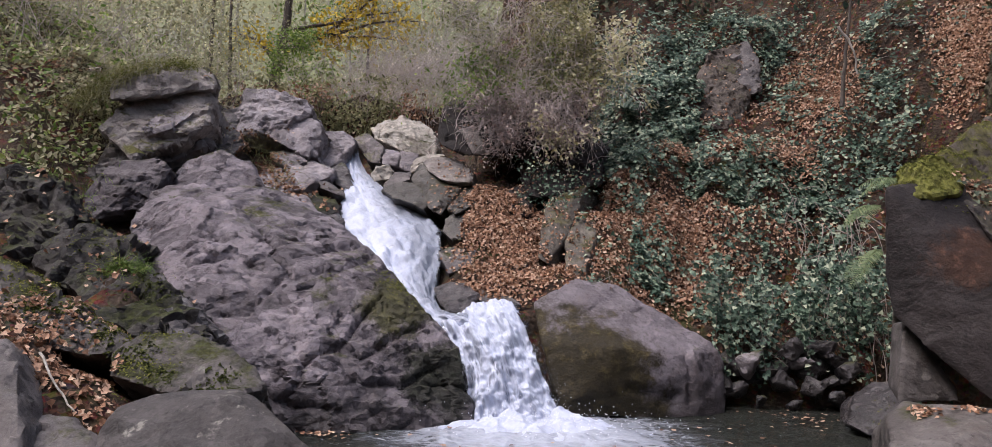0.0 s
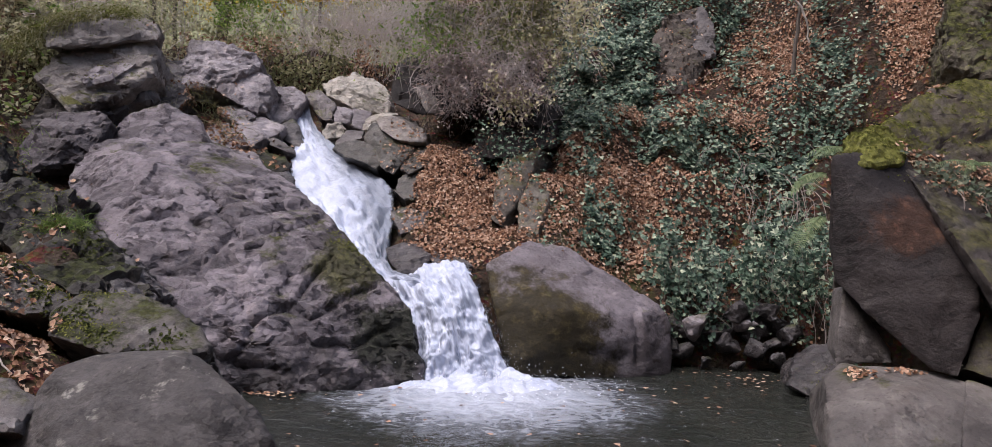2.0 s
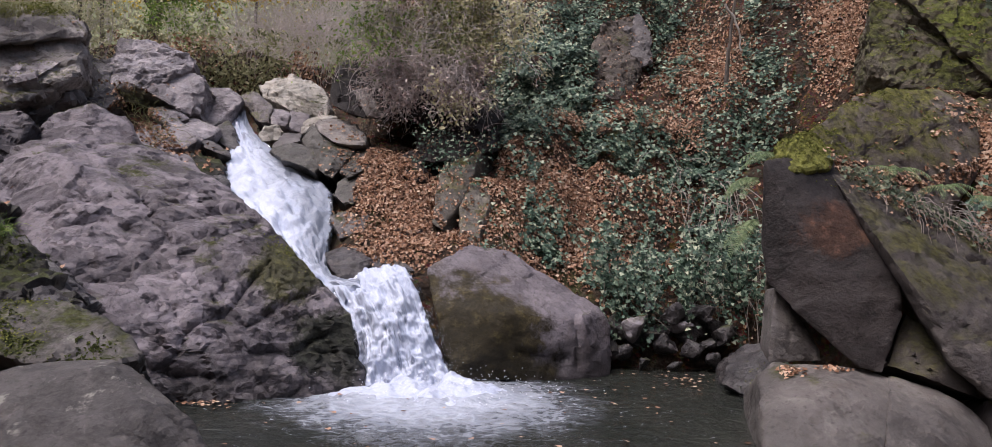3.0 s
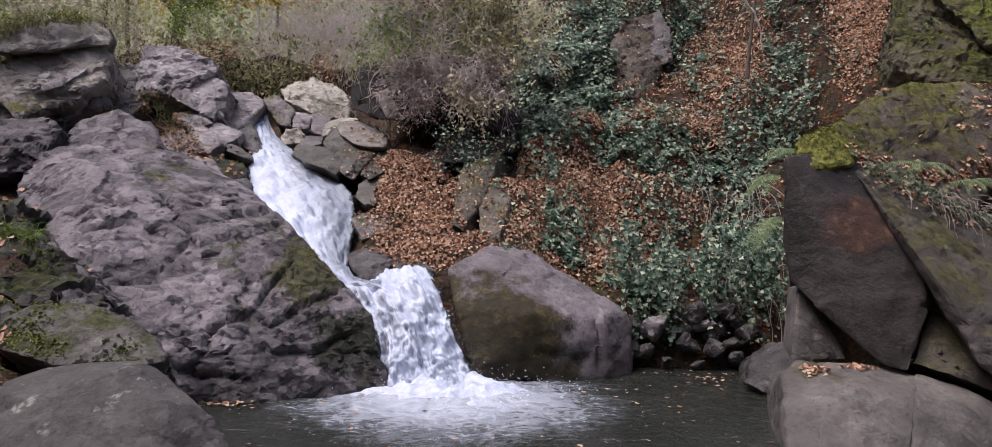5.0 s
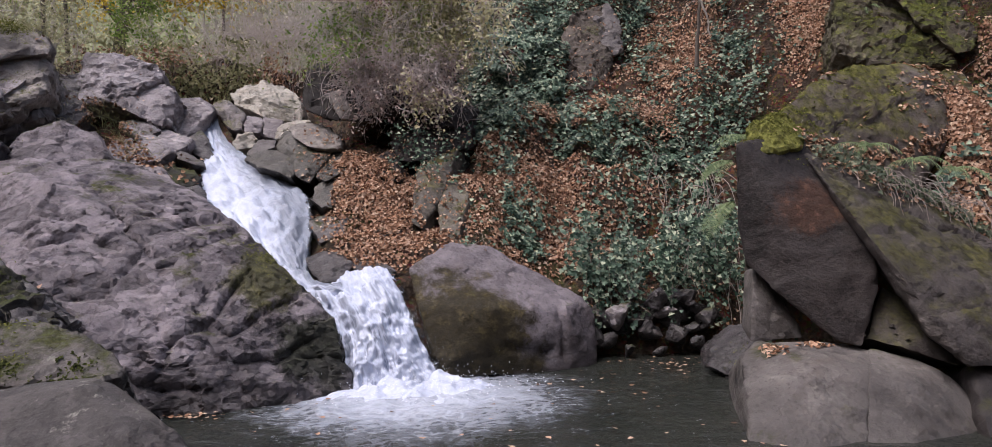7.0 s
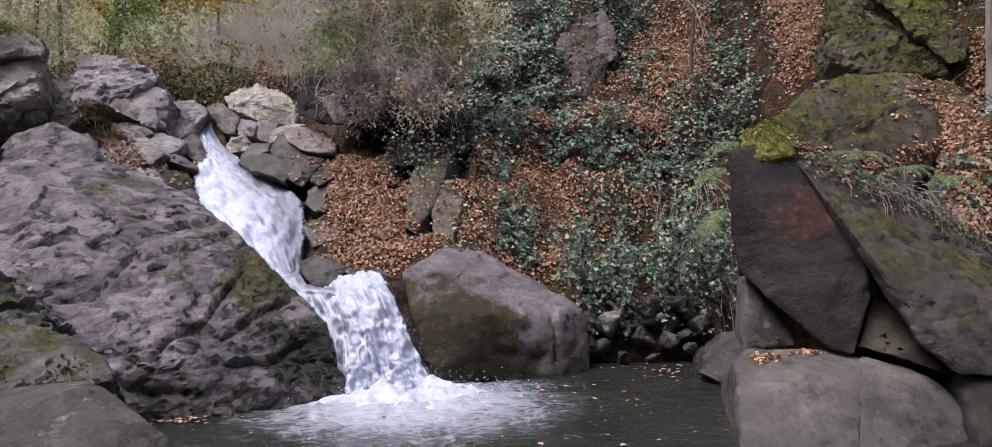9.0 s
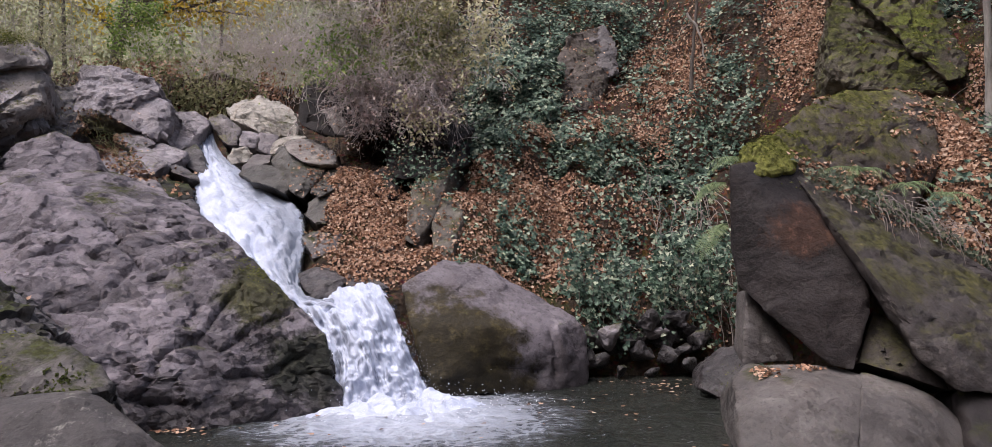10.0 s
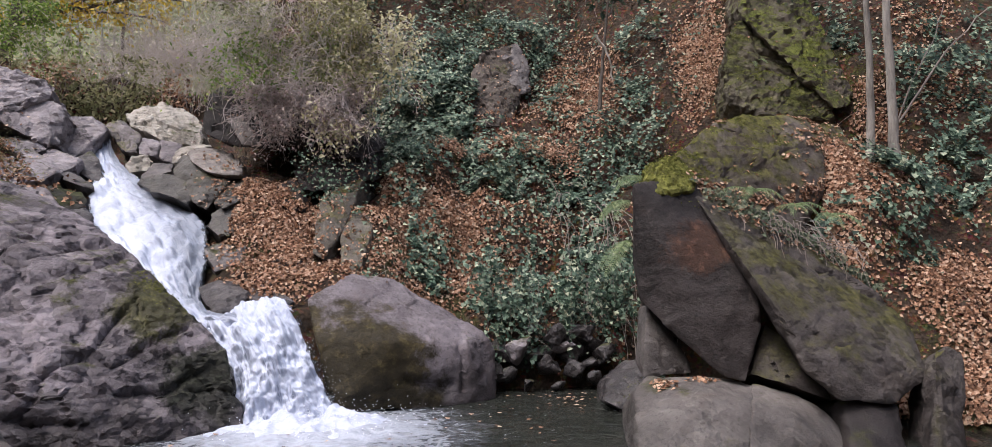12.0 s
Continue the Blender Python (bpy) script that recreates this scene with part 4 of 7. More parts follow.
boulder("boulder", "dark wet boulder beside the white water", ROCK_DAMP, [(-2.31, 11.40, 2.83), (-2.19, 11.50, 3.06), (-2.04, 11.30, 2.99), (-1.82, 11.10, 2.77), (-1.53, 11.10, 2.73), (-1.53, 10.80, 2.57), (-1.69, 10.60, 2.37), (-1.71, 10.45, 2.25), (-1.84, 10.45, 2.32), (-1.98, 10.80, 2.55)], (0.1, 1.0, -0.3), chip=0.022, soften=3, step=0.045, ledge=0.15, salt=826)
boulder("boulder", "wet olive boulder washed by the white water", ROCK_DAMP, [(-2.72, 11.20, 2.63), (-2.60, 11.30, 2.72), (-2.33, 11.30, 2.77), (-2.01, 11.10, 2.69), (-1.86, 10.90, 2.58), (-1.88, 10.60, 2.41), (-1.95, 10.45, 2.31), (-2.16, 10.50, 2.43), (-2.43, 10.65, 2.50)], (0.1, 1.0, -0.4), chip=0.022, soften=3, step=0.045, ledge=0.15, salt=833)
boulder("boulder", "low dark boulder in the hollow", ROCK_DAMP, [(-1.62, 10.90, 2.50), (-1.47, 11.10, 2.69), (-1.17, 11.20, 2.74), (-0.90, 11.00, 2.60), (-0.96, 10.70, 2.48), (-1.24, 10.50, 2.42), (-1.47, 10.30, 2.26), (-1.60, 10.50, 2.32)], (0.1, 0.9, -0.3), chip=0.022, soften=3, step=0.045, ledge=0.15, salt=840)
# Overhang, hollow stone, wall and ledge: shade put into their very dark brown.
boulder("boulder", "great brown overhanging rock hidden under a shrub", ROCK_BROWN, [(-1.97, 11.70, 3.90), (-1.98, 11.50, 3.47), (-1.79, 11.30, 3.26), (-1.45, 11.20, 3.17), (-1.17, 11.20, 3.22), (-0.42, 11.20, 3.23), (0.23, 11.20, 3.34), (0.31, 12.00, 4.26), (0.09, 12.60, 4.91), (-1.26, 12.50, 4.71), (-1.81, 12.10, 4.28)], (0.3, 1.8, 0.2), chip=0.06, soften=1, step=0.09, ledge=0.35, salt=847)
boulder("boulder", "pale bleached rock face under the shrub", ROCK_RIB, [(-1.58, 11.40, 3.57), (-1.42, 11.40, 3.65), (-1.21, 11.20, 3.35), (-1.16, 11.15, 3.19), (-1.33, 11.15, 3.22)], (0.1, 0.5, 0.1), chip=0.035, soften=2, step=0.045, ledge=0.35, salt=854)
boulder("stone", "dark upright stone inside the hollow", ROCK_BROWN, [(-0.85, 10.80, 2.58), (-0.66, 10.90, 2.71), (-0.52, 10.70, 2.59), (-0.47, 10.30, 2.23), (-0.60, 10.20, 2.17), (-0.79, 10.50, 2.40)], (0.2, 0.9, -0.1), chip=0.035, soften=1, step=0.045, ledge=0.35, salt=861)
boulder("boulder", "brown rock wall behind trailing ivy, darkened for the hollow's shade", ROCK_BROWN, [(-0.61, 11.40, 3.04), (-0.05, 11.50, 3.31), (0.47, 11.40, 3.24), (0.47, 10.90, 2.76), (0.06, 10.70, 2.61), (-0.51, 10.70, 2.52)], (0.2, 1.0, 0.3), chip=0.05, soften=4, step=0.045, ledge=0.35, salt=868)
boulder("boulder", "mossy brown rock ledge under the shrub, darkened for the hollow's shade", ROCK_BROWN, [(-0.71, 11.30, 3.17), (-0.44, 11.40, 3.34), (0.32, 11.40, 3.42), (0.61, 11.20, 3.21), (0.42, 11.00, 3.02), (-0.22, 11.00, 2.98)], (0.2, 0.9, 0.2), chip=0.05, soften=4, step=0.045, ledge=0.35, salt=875)
boulder("stone", "tall narrow stone rising out of the leaf slope", ROCK_TALL, [(-0.21, 10.70, 2.46), (-0.06, 10.80, 2.62), (0.33, 10.80, 2.72), (0.24, 10.60, 2.56), (0.06, 10.30, 2.34), (0.05, 10.00, 1.99), (-0.18, 9.60, 1.63), (-0.29, 9.60, 1.70), (-0.15, 10.00, 2.02), (-0.25, 10.30, 2.24)], (0.25, 0.7, -0.2), chip=0.02, soften=3, step=0.045, ledge=0.35, salt=882)
boulder("stone", "tall narrow stone rising out of the leaf slope", ROCK_TALL, [(0.08, 10.20, 2.09), (0.21, 10.30, 2.24), (0.39, 10.30, 2.20), (0.44, 10.10, 2.07), (0.30, 9.60, 1.62), (0.26, 9.40, 1.43), (0.06, 9.40, 1.45), (0.06, 9.80, 1.82)], (0.25, 0.7, -0.2), chip=0.02, soften=3, step=0.045, ledge=0.35, salt=889)
boulder("stone", "wet dark ledge stone at the lip of the fall", ROCK_WET, [(-1.56, 9.20, 1.28), (-1.40, 9.30, 1.37), (-1.17, 9.25, 1.35), (-0.98, 9.00, 1.20), (-1.06, 8.80, 1.05), (-1.34, 8.75, 1.01)], (0, 0.8, -0.5), chip=0.035, soften=1, step=0.045, ledge=0.35, salt=896)
boulder("stone", "wet dark ledge stone at the lip of the fall", ROCK_DAMP, [(-1.61, 10.40, 2.19), (-1.38, 10.60, 2.36), (-1.06, 10.50, 2.35), (-1.07, 10.20, 2.11), (-1.29, 10.00, 1.93), (-1.48, 9.90, 1.88), (-1.66, 10.10, 2.02)], (0.1, 0.8, -0.5), chip=0.035, soften=1, step=0.045, ledge=0.35, salt=903)
boulder("stone", "wet ledge stone at the lip of the fall", ROCK_WET, [(-1.09, 9.10, 1.23), (-0.90, 9.25, 1.32), (-0.67, 9.10, 1.25), (-0.48, 8.85, 1.12), (-0.84, 8.80, 1.07)], (0, 0.7, -0.5), chip=0.035, soften=1, step=0.045, ledge=0.35, salt=910)
boulder("stone", "wet ledge stone at the lip of the fall", ROCK_GREY, [(-0.90, 9.30, 1.38), (-0.74, 9.55, 1.56), (-0.46, 9.60, 1.62), (-0.41, 9.40, 1.49), (-0.58, 9.20, 1.32), (-0.77, 9.15, 1.28)], (0, 0.7, -0.5), chip=0.035, soften=1, step=0.045, ledge=0.35, salt=917)
boulder("stone", "wet ledge stone at the lip of the fall", ROCK_GREY, [(-1.62, 9.80, 1.73), (-1.40, 9.95, 1.82), (-1.11, 9.80, 1.75), (-1.16, 9.55, 1.54), (-1.43, 9.45, 1.45)], (0, 0.7, -0.5), chip=0.035, soften=1, step=0.045, ledge=0.35, salt=924)
boulder("slab", "wet dark rock slab under the running water", ROCK_WET, [(-3.43, 11.35, 2.52), (-2.77, 11.40, 2.59), (-1.93, 10.75, 2.21), (-1.71, 10.30, 1.92), (-1.58, 9.50, 1.39), (-1.55, 8.95, 0.96), (-1.79, 8.90, 0.95), (-2.56, 9.70, 1.58), (-3.21, 10.60, 2.13)], (0, 0.6, -0.9), chip=0.035, soften=1, step=0.055, ledge=0.35, salt=931)
boulder("slab", "wet dark rock slab under the running water", ROCK_WET, [(-1.37, 8.75, 0.87), (-1.14, 8.90, 1.00), (-0.48, 8.90, 1.06), (-0.32, 8.35, 0.60), (-0.18, 8.10, 0.10), (-0.58, 8.05, -0.10), (-0.98, 8.05, -0.05), (-1.13, 8.20, 0.46)], (0, 0.9, -0.2), chip=0.035, soften=1, step=0.055, ledge=0.35, salt=938)
boulder("boulder", "big rounded boulder with brown moss beside the plunge pool", ROCK_BLOTCH, [(-0.35, 8.60, 1.18), (0.12, 9.10, 1.43), (0.60, 9.20, 1.40), (1.10, 8.90, 1.05), (1.69, 8.80, 0.75), (1.82, 8.75, 0.52), (1.81, 8.55, -0.03), (1.50, 8.35, -0.05), (0.92, 8.20, -0.01), (-0.01, 8.00, 0.03), (-0.21, 8.20, 0.72), (0.55, 8.15, 0.74), (1.38, 8.40, 0.59)], (0.3, 1.2, -0.3), salt=295, step=0.045, chip=0.022, relief=0.025, soften=4, ledge=0.4, cracks=[[(1.34, 0.70), (1.40, 0.44), (1.43, 0.07)], [(0.70, 0.33), (1.05, 0.23), (1.31, 0.25)]])
# Added piece that stands for the boulder's own pale wet lower face.
boulder("stone", "added pale piece for the wet sheen on the mossy boulder's foot", ROCK_FOOT, [(0.84, 8.36, 0.03), (0.91, 8.42, 0.18), (1.08, 8.50, 0.31), (1.34, 8.50, 0.27), (1.48, 8.50, 0.19), (1.43, 8.40, 0.01), (1.09, 8.30, -0.04)], (0.1, 0.5, -0.2), salt=470, step=0.04, chip=0.02, ledge=0.3, soften=2)
boulder("stone", "pale wedge-shaped stone propping up the leaning slab", ROCK_FRONT, [(2.94, 6.85, 1.16), (3.05, 6.95, 1.17), (3.35, 6.75, 0.64), (3.31, 6.65, 0.56), (2.78, 6.55, 0.56), (2.84, 6.65, 0.86)], (0.1, 0.5, 0), salt=302, chip=0.01, relief=0.008, step=0.05, soften=2, ledge=0.2)
boulder("stone", "wet dark stone at the water line", ROCK_WET, [(2.97, 8.10, 0.29), (3.29, 8.30, 0.45), (3.53, 8.20, 0.52), (3.36, 7.70, 0.20), (2.95, 7.50, 0.05), (2.79, 7.70, 0.13)], (0.2, 0.8, -0.2), salt=309, chip=0.03)
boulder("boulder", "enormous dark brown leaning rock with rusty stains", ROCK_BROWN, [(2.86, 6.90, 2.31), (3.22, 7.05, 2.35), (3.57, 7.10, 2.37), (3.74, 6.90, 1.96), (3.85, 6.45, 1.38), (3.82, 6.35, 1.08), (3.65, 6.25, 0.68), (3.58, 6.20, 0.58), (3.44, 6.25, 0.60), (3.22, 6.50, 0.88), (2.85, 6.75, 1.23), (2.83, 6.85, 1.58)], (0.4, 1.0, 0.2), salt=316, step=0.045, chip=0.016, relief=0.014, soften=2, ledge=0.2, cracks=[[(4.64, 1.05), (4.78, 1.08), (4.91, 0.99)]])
boulder("boulder", "sloping brown rock slab with a deep crack below it", ROCK_SLAB, [(3.49, 7.05, 2.32), (3.63, 6.80, 1.99), (3.76, 6.30, 1.45), (3.75, 6.15, 1.36), (4.03, 5.85, 0.82), (3.97, 5.85, 0.67), (4.24, 5.75, 0.43), (4.81, 5.80, 0.36), (5.32, 6.00, 0.55), (5.45, 6.30, 0.90), (5.44, 6.60, 1.20), (5.06, 6.85, 1.43), (4.54, 7.05, 1.76), (4.06, 7.20, 2.22)], (0.5, 1.1, 0.0), salt=323, step=0.05, chip=0.02, soften=2, ledge=0.25, relief=0.02, cracks=[[(4.20, 1.81), (4.87, 1.49), (5.49, 1.16), (6.32, 0.79)], [(5.50, 0.86), (6.13, 0.58), (6.95, 0.41)]])
boulder("boulder", "tilted brown slab with dead leaves caught on it", ROCK_SLAB, [(3.66, 6.25, 0.59), (3.85, 6.40, 0.88), (3.99, 6.50, 1.01), (4.18, 6.35, 0.74), (4.37, 6.30, 0.74), (4.10, 6.10, 0.65), (4.34, 6.00, 0.38), (3.87, 6.05, 0.54)], (0.2, 0.6, -0.2), salt=330, chip=0.012, step=0.05, ledge=0.2, soften=1)
boulder("boulder", "broad rock mound covered with yellow-green moss", ROCK_MOUND, [(3.12, 7.30, 2.40), (3.51, 7.50, 2.70), (4.06, 7.90, 3.08), (4.74, 8.30, 3.35), (5.54, 8.60, 3.41), (6.50, 8.80, 3.37), (6.55, 8.60, 3.09), (5.72, 8.10, 2.56), (5.09, 7.90, 2.37), (4.34, 7.70, 2.40), (3.76, 7.45, 2.44), (3.18, 7.45, 2.15), (5.03, 7.70, 1.83)], (0.5, 1.8, -1.6), salt=337, step=0.055, chip=0.02, relief=0.06, soften=3, ledge=0.12)
boulder("boulder", "broken-off grey block beside the split boulder", ROCK_FRONT, [(3.71, 6.25, 0.51), (4.03, 6.10, 0.42), (4.22, 5.95, 0.31), (4.29, 5.75, 0.14), (4.22, 5.50, -0.06), (3.95, 5.10, -0.30), (3.26, 4.95, -0.21), (2.91, 5.00, -0.21), (3.30, 5.58, 0.20), (3.45, 5.82, 0.42), (3.80, 5.75, 0.36)], (0.4, 1.0, -0.3), salt=477, step=0.04, chip=0.012, relief=0.022, soften=2, ledge=0.35)
boulder("boulder", "broad flat-topped grey boulder with a split down its front", ROCK_FRONT, [(2.61, 6.35, 0.45), (2.80, 6.50, 0.56), (3.14, 6.40, 0.55), (3.54, 6.35, 0.56), (3.72, 6.25, 0.51), (3.30, 5.57, 0.20), (2.92, 5.00, -0.21), (2.61, 5.95, 0.36), (2.38, 5.65, 0.17), (2.21, 5.30, -0.10), (2.61, 5.00, -0.19), (2.50, 6.10, 0.11), (2.99, 5.85, 0.46), (3.46, 5.82, 0.42)], (0.2, 1.0, -0.3), salt=344, step=0.04, chip=0.012, relief=0.022, soften=2, ledge=0.35)
boulder("boulder", "bright green moss-covered slab above a dark crack", ROCK_MOSS, [(5.79, 10.20, 5.26), (6.08, 10.80, 6.47), (6.90, 10.70, 6.30), (7.00, 10.20, 5.53), (7.05, 9.80, 4.65), (7.16, 9.40, 3.92), (7.01, 9.30, 3.70), (6.78, 9.30, 3.65), (6.70, 9.45, 4.05), (6.43, 9.70, 4.44), (6.12, 9.95, 4.81)], (0.5, 1.5, 0.2), salt=358, step=0.055, chip=0.05, relief=0.07, ledge=0.5)
boulder("boulder", "tall moss-covered rock high on the bank", ROCK_MOSS_DARK, [(5.56, 10.10, 4.84), (5.39, 9.90, 4.31), (5.30, 9.60, 3.79), (5.69, 9.45, 3.60), (6.24, 9.40, 3.53), (6.83, 9.40, 3.58), (6.78, 9.60, 4.02), (6.49, 9.85, 4.40), (6.17, 10.10, 4.78), (5.95, 10.40, 5.23)], (0.4, 1.4, -0.6), salt=351, step=0.055, chip=0.05, relief=0.08, ledge=0.6, soften=2)
boulder("boulder", "dark brown rock face among ivy on the bank", ROCK_OUTCROP, [(2.31, 13.32, 4.81), (2.56, 13.62, 5.33), (3.11, 13.72, 5.52), (3.12, 13.12, 4.62), (2.85, 12.42, 3.85), (2.42, 12.42, 3.82), (2.16, 12.72, 4.18)], (0.20, 1.52, 0.26), salt=358, soften=2, chip=0.06)
boulder("boulder", "pale grey rock face among ivy on the bank", ROCK_GREY, [(2.92, 13.52, 5.26), (3.22, 13.72, 5.56), (3.40, 13.42, 5.19), (3.29, 13.02, 4.55), (3.00, 12.92, 4.43)], (0.20, 1.32, 0.26), salt=365, soften=2, chip=0.05)
boulder("boulder", "bare rock outcrop among ivy on the bank", ROCK_BROWN, [(6.84, 8.00, 1.53), (7.38, 8.40, 2.09), (8.73, 8.60, 2.28), (8.89, 8.20, 1.69), (7.73, 7.80, 1.38)], (0.4, 1.2, 0), salt=372)
boulder("stone", "upright grey stone in the leafy gully", ROCK_SLAB, [(5.31, 5.90, 0.77), (5.54, 6.00, 0.85), (5.72, 6.00, 0.76), (5.55, 5.80, 0.34), (5.22, 5.50, -0.12), (4.96, 5.50, -0.11)], (0.1, 0.5, -0.2), salt=379, chip=0.03)
boulder("stone", "low broken slab at the edge of the leafy gully", ROCK_BROWN, [(4.35, 5.85, 0.37), (4.70, 5.95, 0.38), (4.93, 5.90, 0.33), (4.55, 5.40, -0.06), (4.08, 5.30, -0.00)], (0.1, 0.6, -0.1), salt=386, chip=0.03)
boulder("boulder", "pale grey rock under the overhanging slab", ROCK_GREY, [(-7.04, 9.60, 2.19), (-6.90, 10.00, 2.93), (-6.26, 10.30, 3.38), (-5.47, 10.60, 3.53), (-5.03, 10.30, 3.21), (-5.36, 9.90, 2.88), (-6.00, 9.60, 2.80), (-6.31, 9.30, 2.26)], (-0.2, 1.5, -0.6), salt=393, soften=1, chip=0.09, step=0.05, ledge=1.2)
boulder("boulder", "cracked purple-grey block at the head of the gully", ROCK_MOSSY_SHADED, [(-5.99, 10.40, 2.93), (-5.85, 10.80, 3.17), (-5.23, 10.90, 3.32), (-4.90, 10.60, 3.04), (-5.07, 10.20, 2.84), (-5.58, 10.00, 2.75)], (-0.2, 1.2, -0.4), salt=400, chip=0.055, soften=1, step=0.045)
boulder("boulder", "weathered grey boulder half sunk in the mossy slope", ROCK_MOSSY_SHADED, [(-8.37, 9.80, 3.42), (-8.06, 10.60, 3.95), (-7.10, 10.40, 3.53), (-6.58, 9.80, 2.82), (-6.76, 9.20, 2.42), (-7.48, 9.00, 2.55)], (-0.4, 1.2, -0.5), salt=407, chip=0.09, relief=0.07, step=0.055)
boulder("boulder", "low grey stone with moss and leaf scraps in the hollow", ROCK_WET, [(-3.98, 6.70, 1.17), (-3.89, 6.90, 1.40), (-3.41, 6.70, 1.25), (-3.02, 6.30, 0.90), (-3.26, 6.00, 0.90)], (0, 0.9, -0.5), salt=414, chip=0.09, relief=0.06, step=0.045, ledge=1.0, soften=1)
boulder("moss_cushion", "bright yellow-green moss cushion on the corner of the slab", CUSHION, [(2.92, 6.95, 2.29), (3.13, 7.15, 2.55), (3.38, 7.20, 2.64), (3.57, 7.15, 2.49), (3.46, 6.98, 2.32), (3.15, 6.90, 2.27)], (0.05, 0.35, -0.1), salt=449, chip=0.05, relief=0.05, step=0.03, category="moss")


from mathutils.bvhtree import BVHTree


def surface_tree(obs):
    verts, faces, start = [], [], 0
    for ob in obs:
        co = np.empty(len(ob.data.vertices) * 3)
        ob.data.vertices.foreach_get("co", co)
        co = co.reshape(-1, 3) + np.array(ob.location)
        verts += co.tolist()
        faces += [[i + start for i in f.vertices] for f in ob.data.polygons]
        start += len(co)
    return BVHTree.FromPolygons(verts, faces)


# ---------------------------------------------------------------- the cascade
def sheet(sections, nu, per, bulge, rough, salt):
    """A sheet of water through cross sections, each a left and a right bank point; it swells between them."""
    a = np.array(sections, float)
    v = np.linspace(0, len(a) - 1, (len(a) - 1) * per + 1)
    i = np.clip(v.astype(int), 0, len(a) - 2)
    f = (v - i)[:, None]
    h = np.stack([a[np.clip(i + k, 0, len(a) - 1)] for k in (-1, 0, 1, 2)])
    left_right = 0.5 * (2 * h[1] + (h[2] - h[0]) * f + (2 * h[0] - 5 * h[1] + 4 * h[2] - h[3]) * f**2 + (3 * h[1] - h[0] - 3 * h[2] + h[3]) * f**3)
    left, right = left_right[:, :3], left_right[:, 3:]
    u = np.linspace(0, 1, nu)
    p = left[:, None] * (1 - u)[None, :, None] + right[:, None] * u[None, :, None]
    along = np.gradient(p, axis=0)
    across = np.gradient(p, axis=1)
    nrm = np.cross(across, along)
    nrm /= np.linalg.norm(nrm, axis=2, keepdims=True) + 1e-9
    nrm *= np.where((nrm[..., 1:2] - nrm[..., 2:3]) > 0, -1, 1)
    rise = np.interp(v, range(len(a)), np.broadcast_to(np.asarray(bulge, float), (len(a),)))
    swell = np.sqrt(np.clip(4 * u * (1 - u), 0, 1))[None, :, None] * rise[:, None, None]
    p = p + nrm * swell
    q = p.reshape(-1, 3)
    run = np.cumsum(np.linalg.norm(np.gradient((left + right) / 2, axis=0), axis=1))
    uv = np.stack(np.broadcast_arrays(u[None], run[:, None]), -1).reshape(-1, 2)
    stretched = np.stack([uv[:, 0] * 9, uv[:, 1] * 2.6, q[:, 1] * 0.6], 1)
    q = q + nrm.reshape(-1, 3) * (rough * fbm(stretched, 4, salt, 0.6) * np.minimum(1, 6 * np.minimum(uv[:, 0], 1 - uv[:, 0]) + 0.3))[:, None]
    lump = np.interp(uv[:, 1], [0, uv[:, 1].max()], [0.3, 1.0])
    q = q + nrm.reshape(-1, 3) * (0.9 * rough * lump * fbm(q * 6.5, 3, salt + 5, 0.6))[:, None]
    return q, grid_faces(nu, len(v)), uv


def drops(centres, size):
    """Small faceted drops."""
    oct_v = np.array([(1, 0, 0), (-1, 0, 0), (0, 1, 0), (0, -1, 0), (0, 0, 1), (0, 0, -1)], float)
    oct_f = np.array([(0, 2, 4), (2, 1, 4), (1, 3, 4), (3, 0, 4), (2, 0, 5), (1, 2, 5), (3, 1, 5), (0, 3, 5)])
    n = len(centres)
    v = centres[:, None] + oct_v[None] * (size * rng.uniform(0.4, 1.3, (n, 1, 3)))
    f = oct_f[None] + 6 * np.arange(n)[:, None, None]
    return v.reshape(-1, 3), f.reshape(-1, 3)


CASCADE = empty_thing("cascade", (-1.5, 9.0, 1.2), "white mountain stream tumbling over rocks into a pool", "waterfall")
back_shift = -np.array(CASCADE.location)


def water_part(name, sections, nu, per, bulge, rough, salt, material, label=""):
    q, f, uv = sheet(sections, nu, per, bulge, rough, salt)
    return tagged(mesh_object(name, q + back_shift, f, material, CASCADE, uv=uv), label)


UPPER = [
    (-3.72, 12.72, 3.51, -3.59, 12.80, 3.48),
    (-3.66, 12.35, 3.19, -3.37, 12.43, 3.17),
    (-3.49, 11.95, 2.88, -3.11, 12.03, 2.89),
    (-3.40, 11.60, 2.69, -2.79, 11.68, 2.72),
    (-3.34, 11.10, 2.50, -2.42, 11.18, 2.51),
    (-3.24, 10.65, 2.23, -1.93, 10.73, 2.21),
    (-3.05, 10.20, 2.00, -1.64, 10.28, 1.97),
    (-2.66, 9.75, 1.72, -1.55, 9.83, 1.65),
    (-2.30, 9.35, 1.43, -1.53, 9.43, 1.37),
    (-1.99, 9.05, 1.18, -1.51, 9.13, 1.12),
    (-1.73, 8.80, 1.00, -1.39, 8.88, 0.99),
    (-1.47, 8.60, 0.84, -1.17, 8.68, 0.99),
    (-1.20, 8.40, 0.70, -0.74, 8.48, 1.06),
]
water_part("upper_run", UPPER, 48, 14, 0.07, 0.05, 31, RUN, "white water sliding over rock")
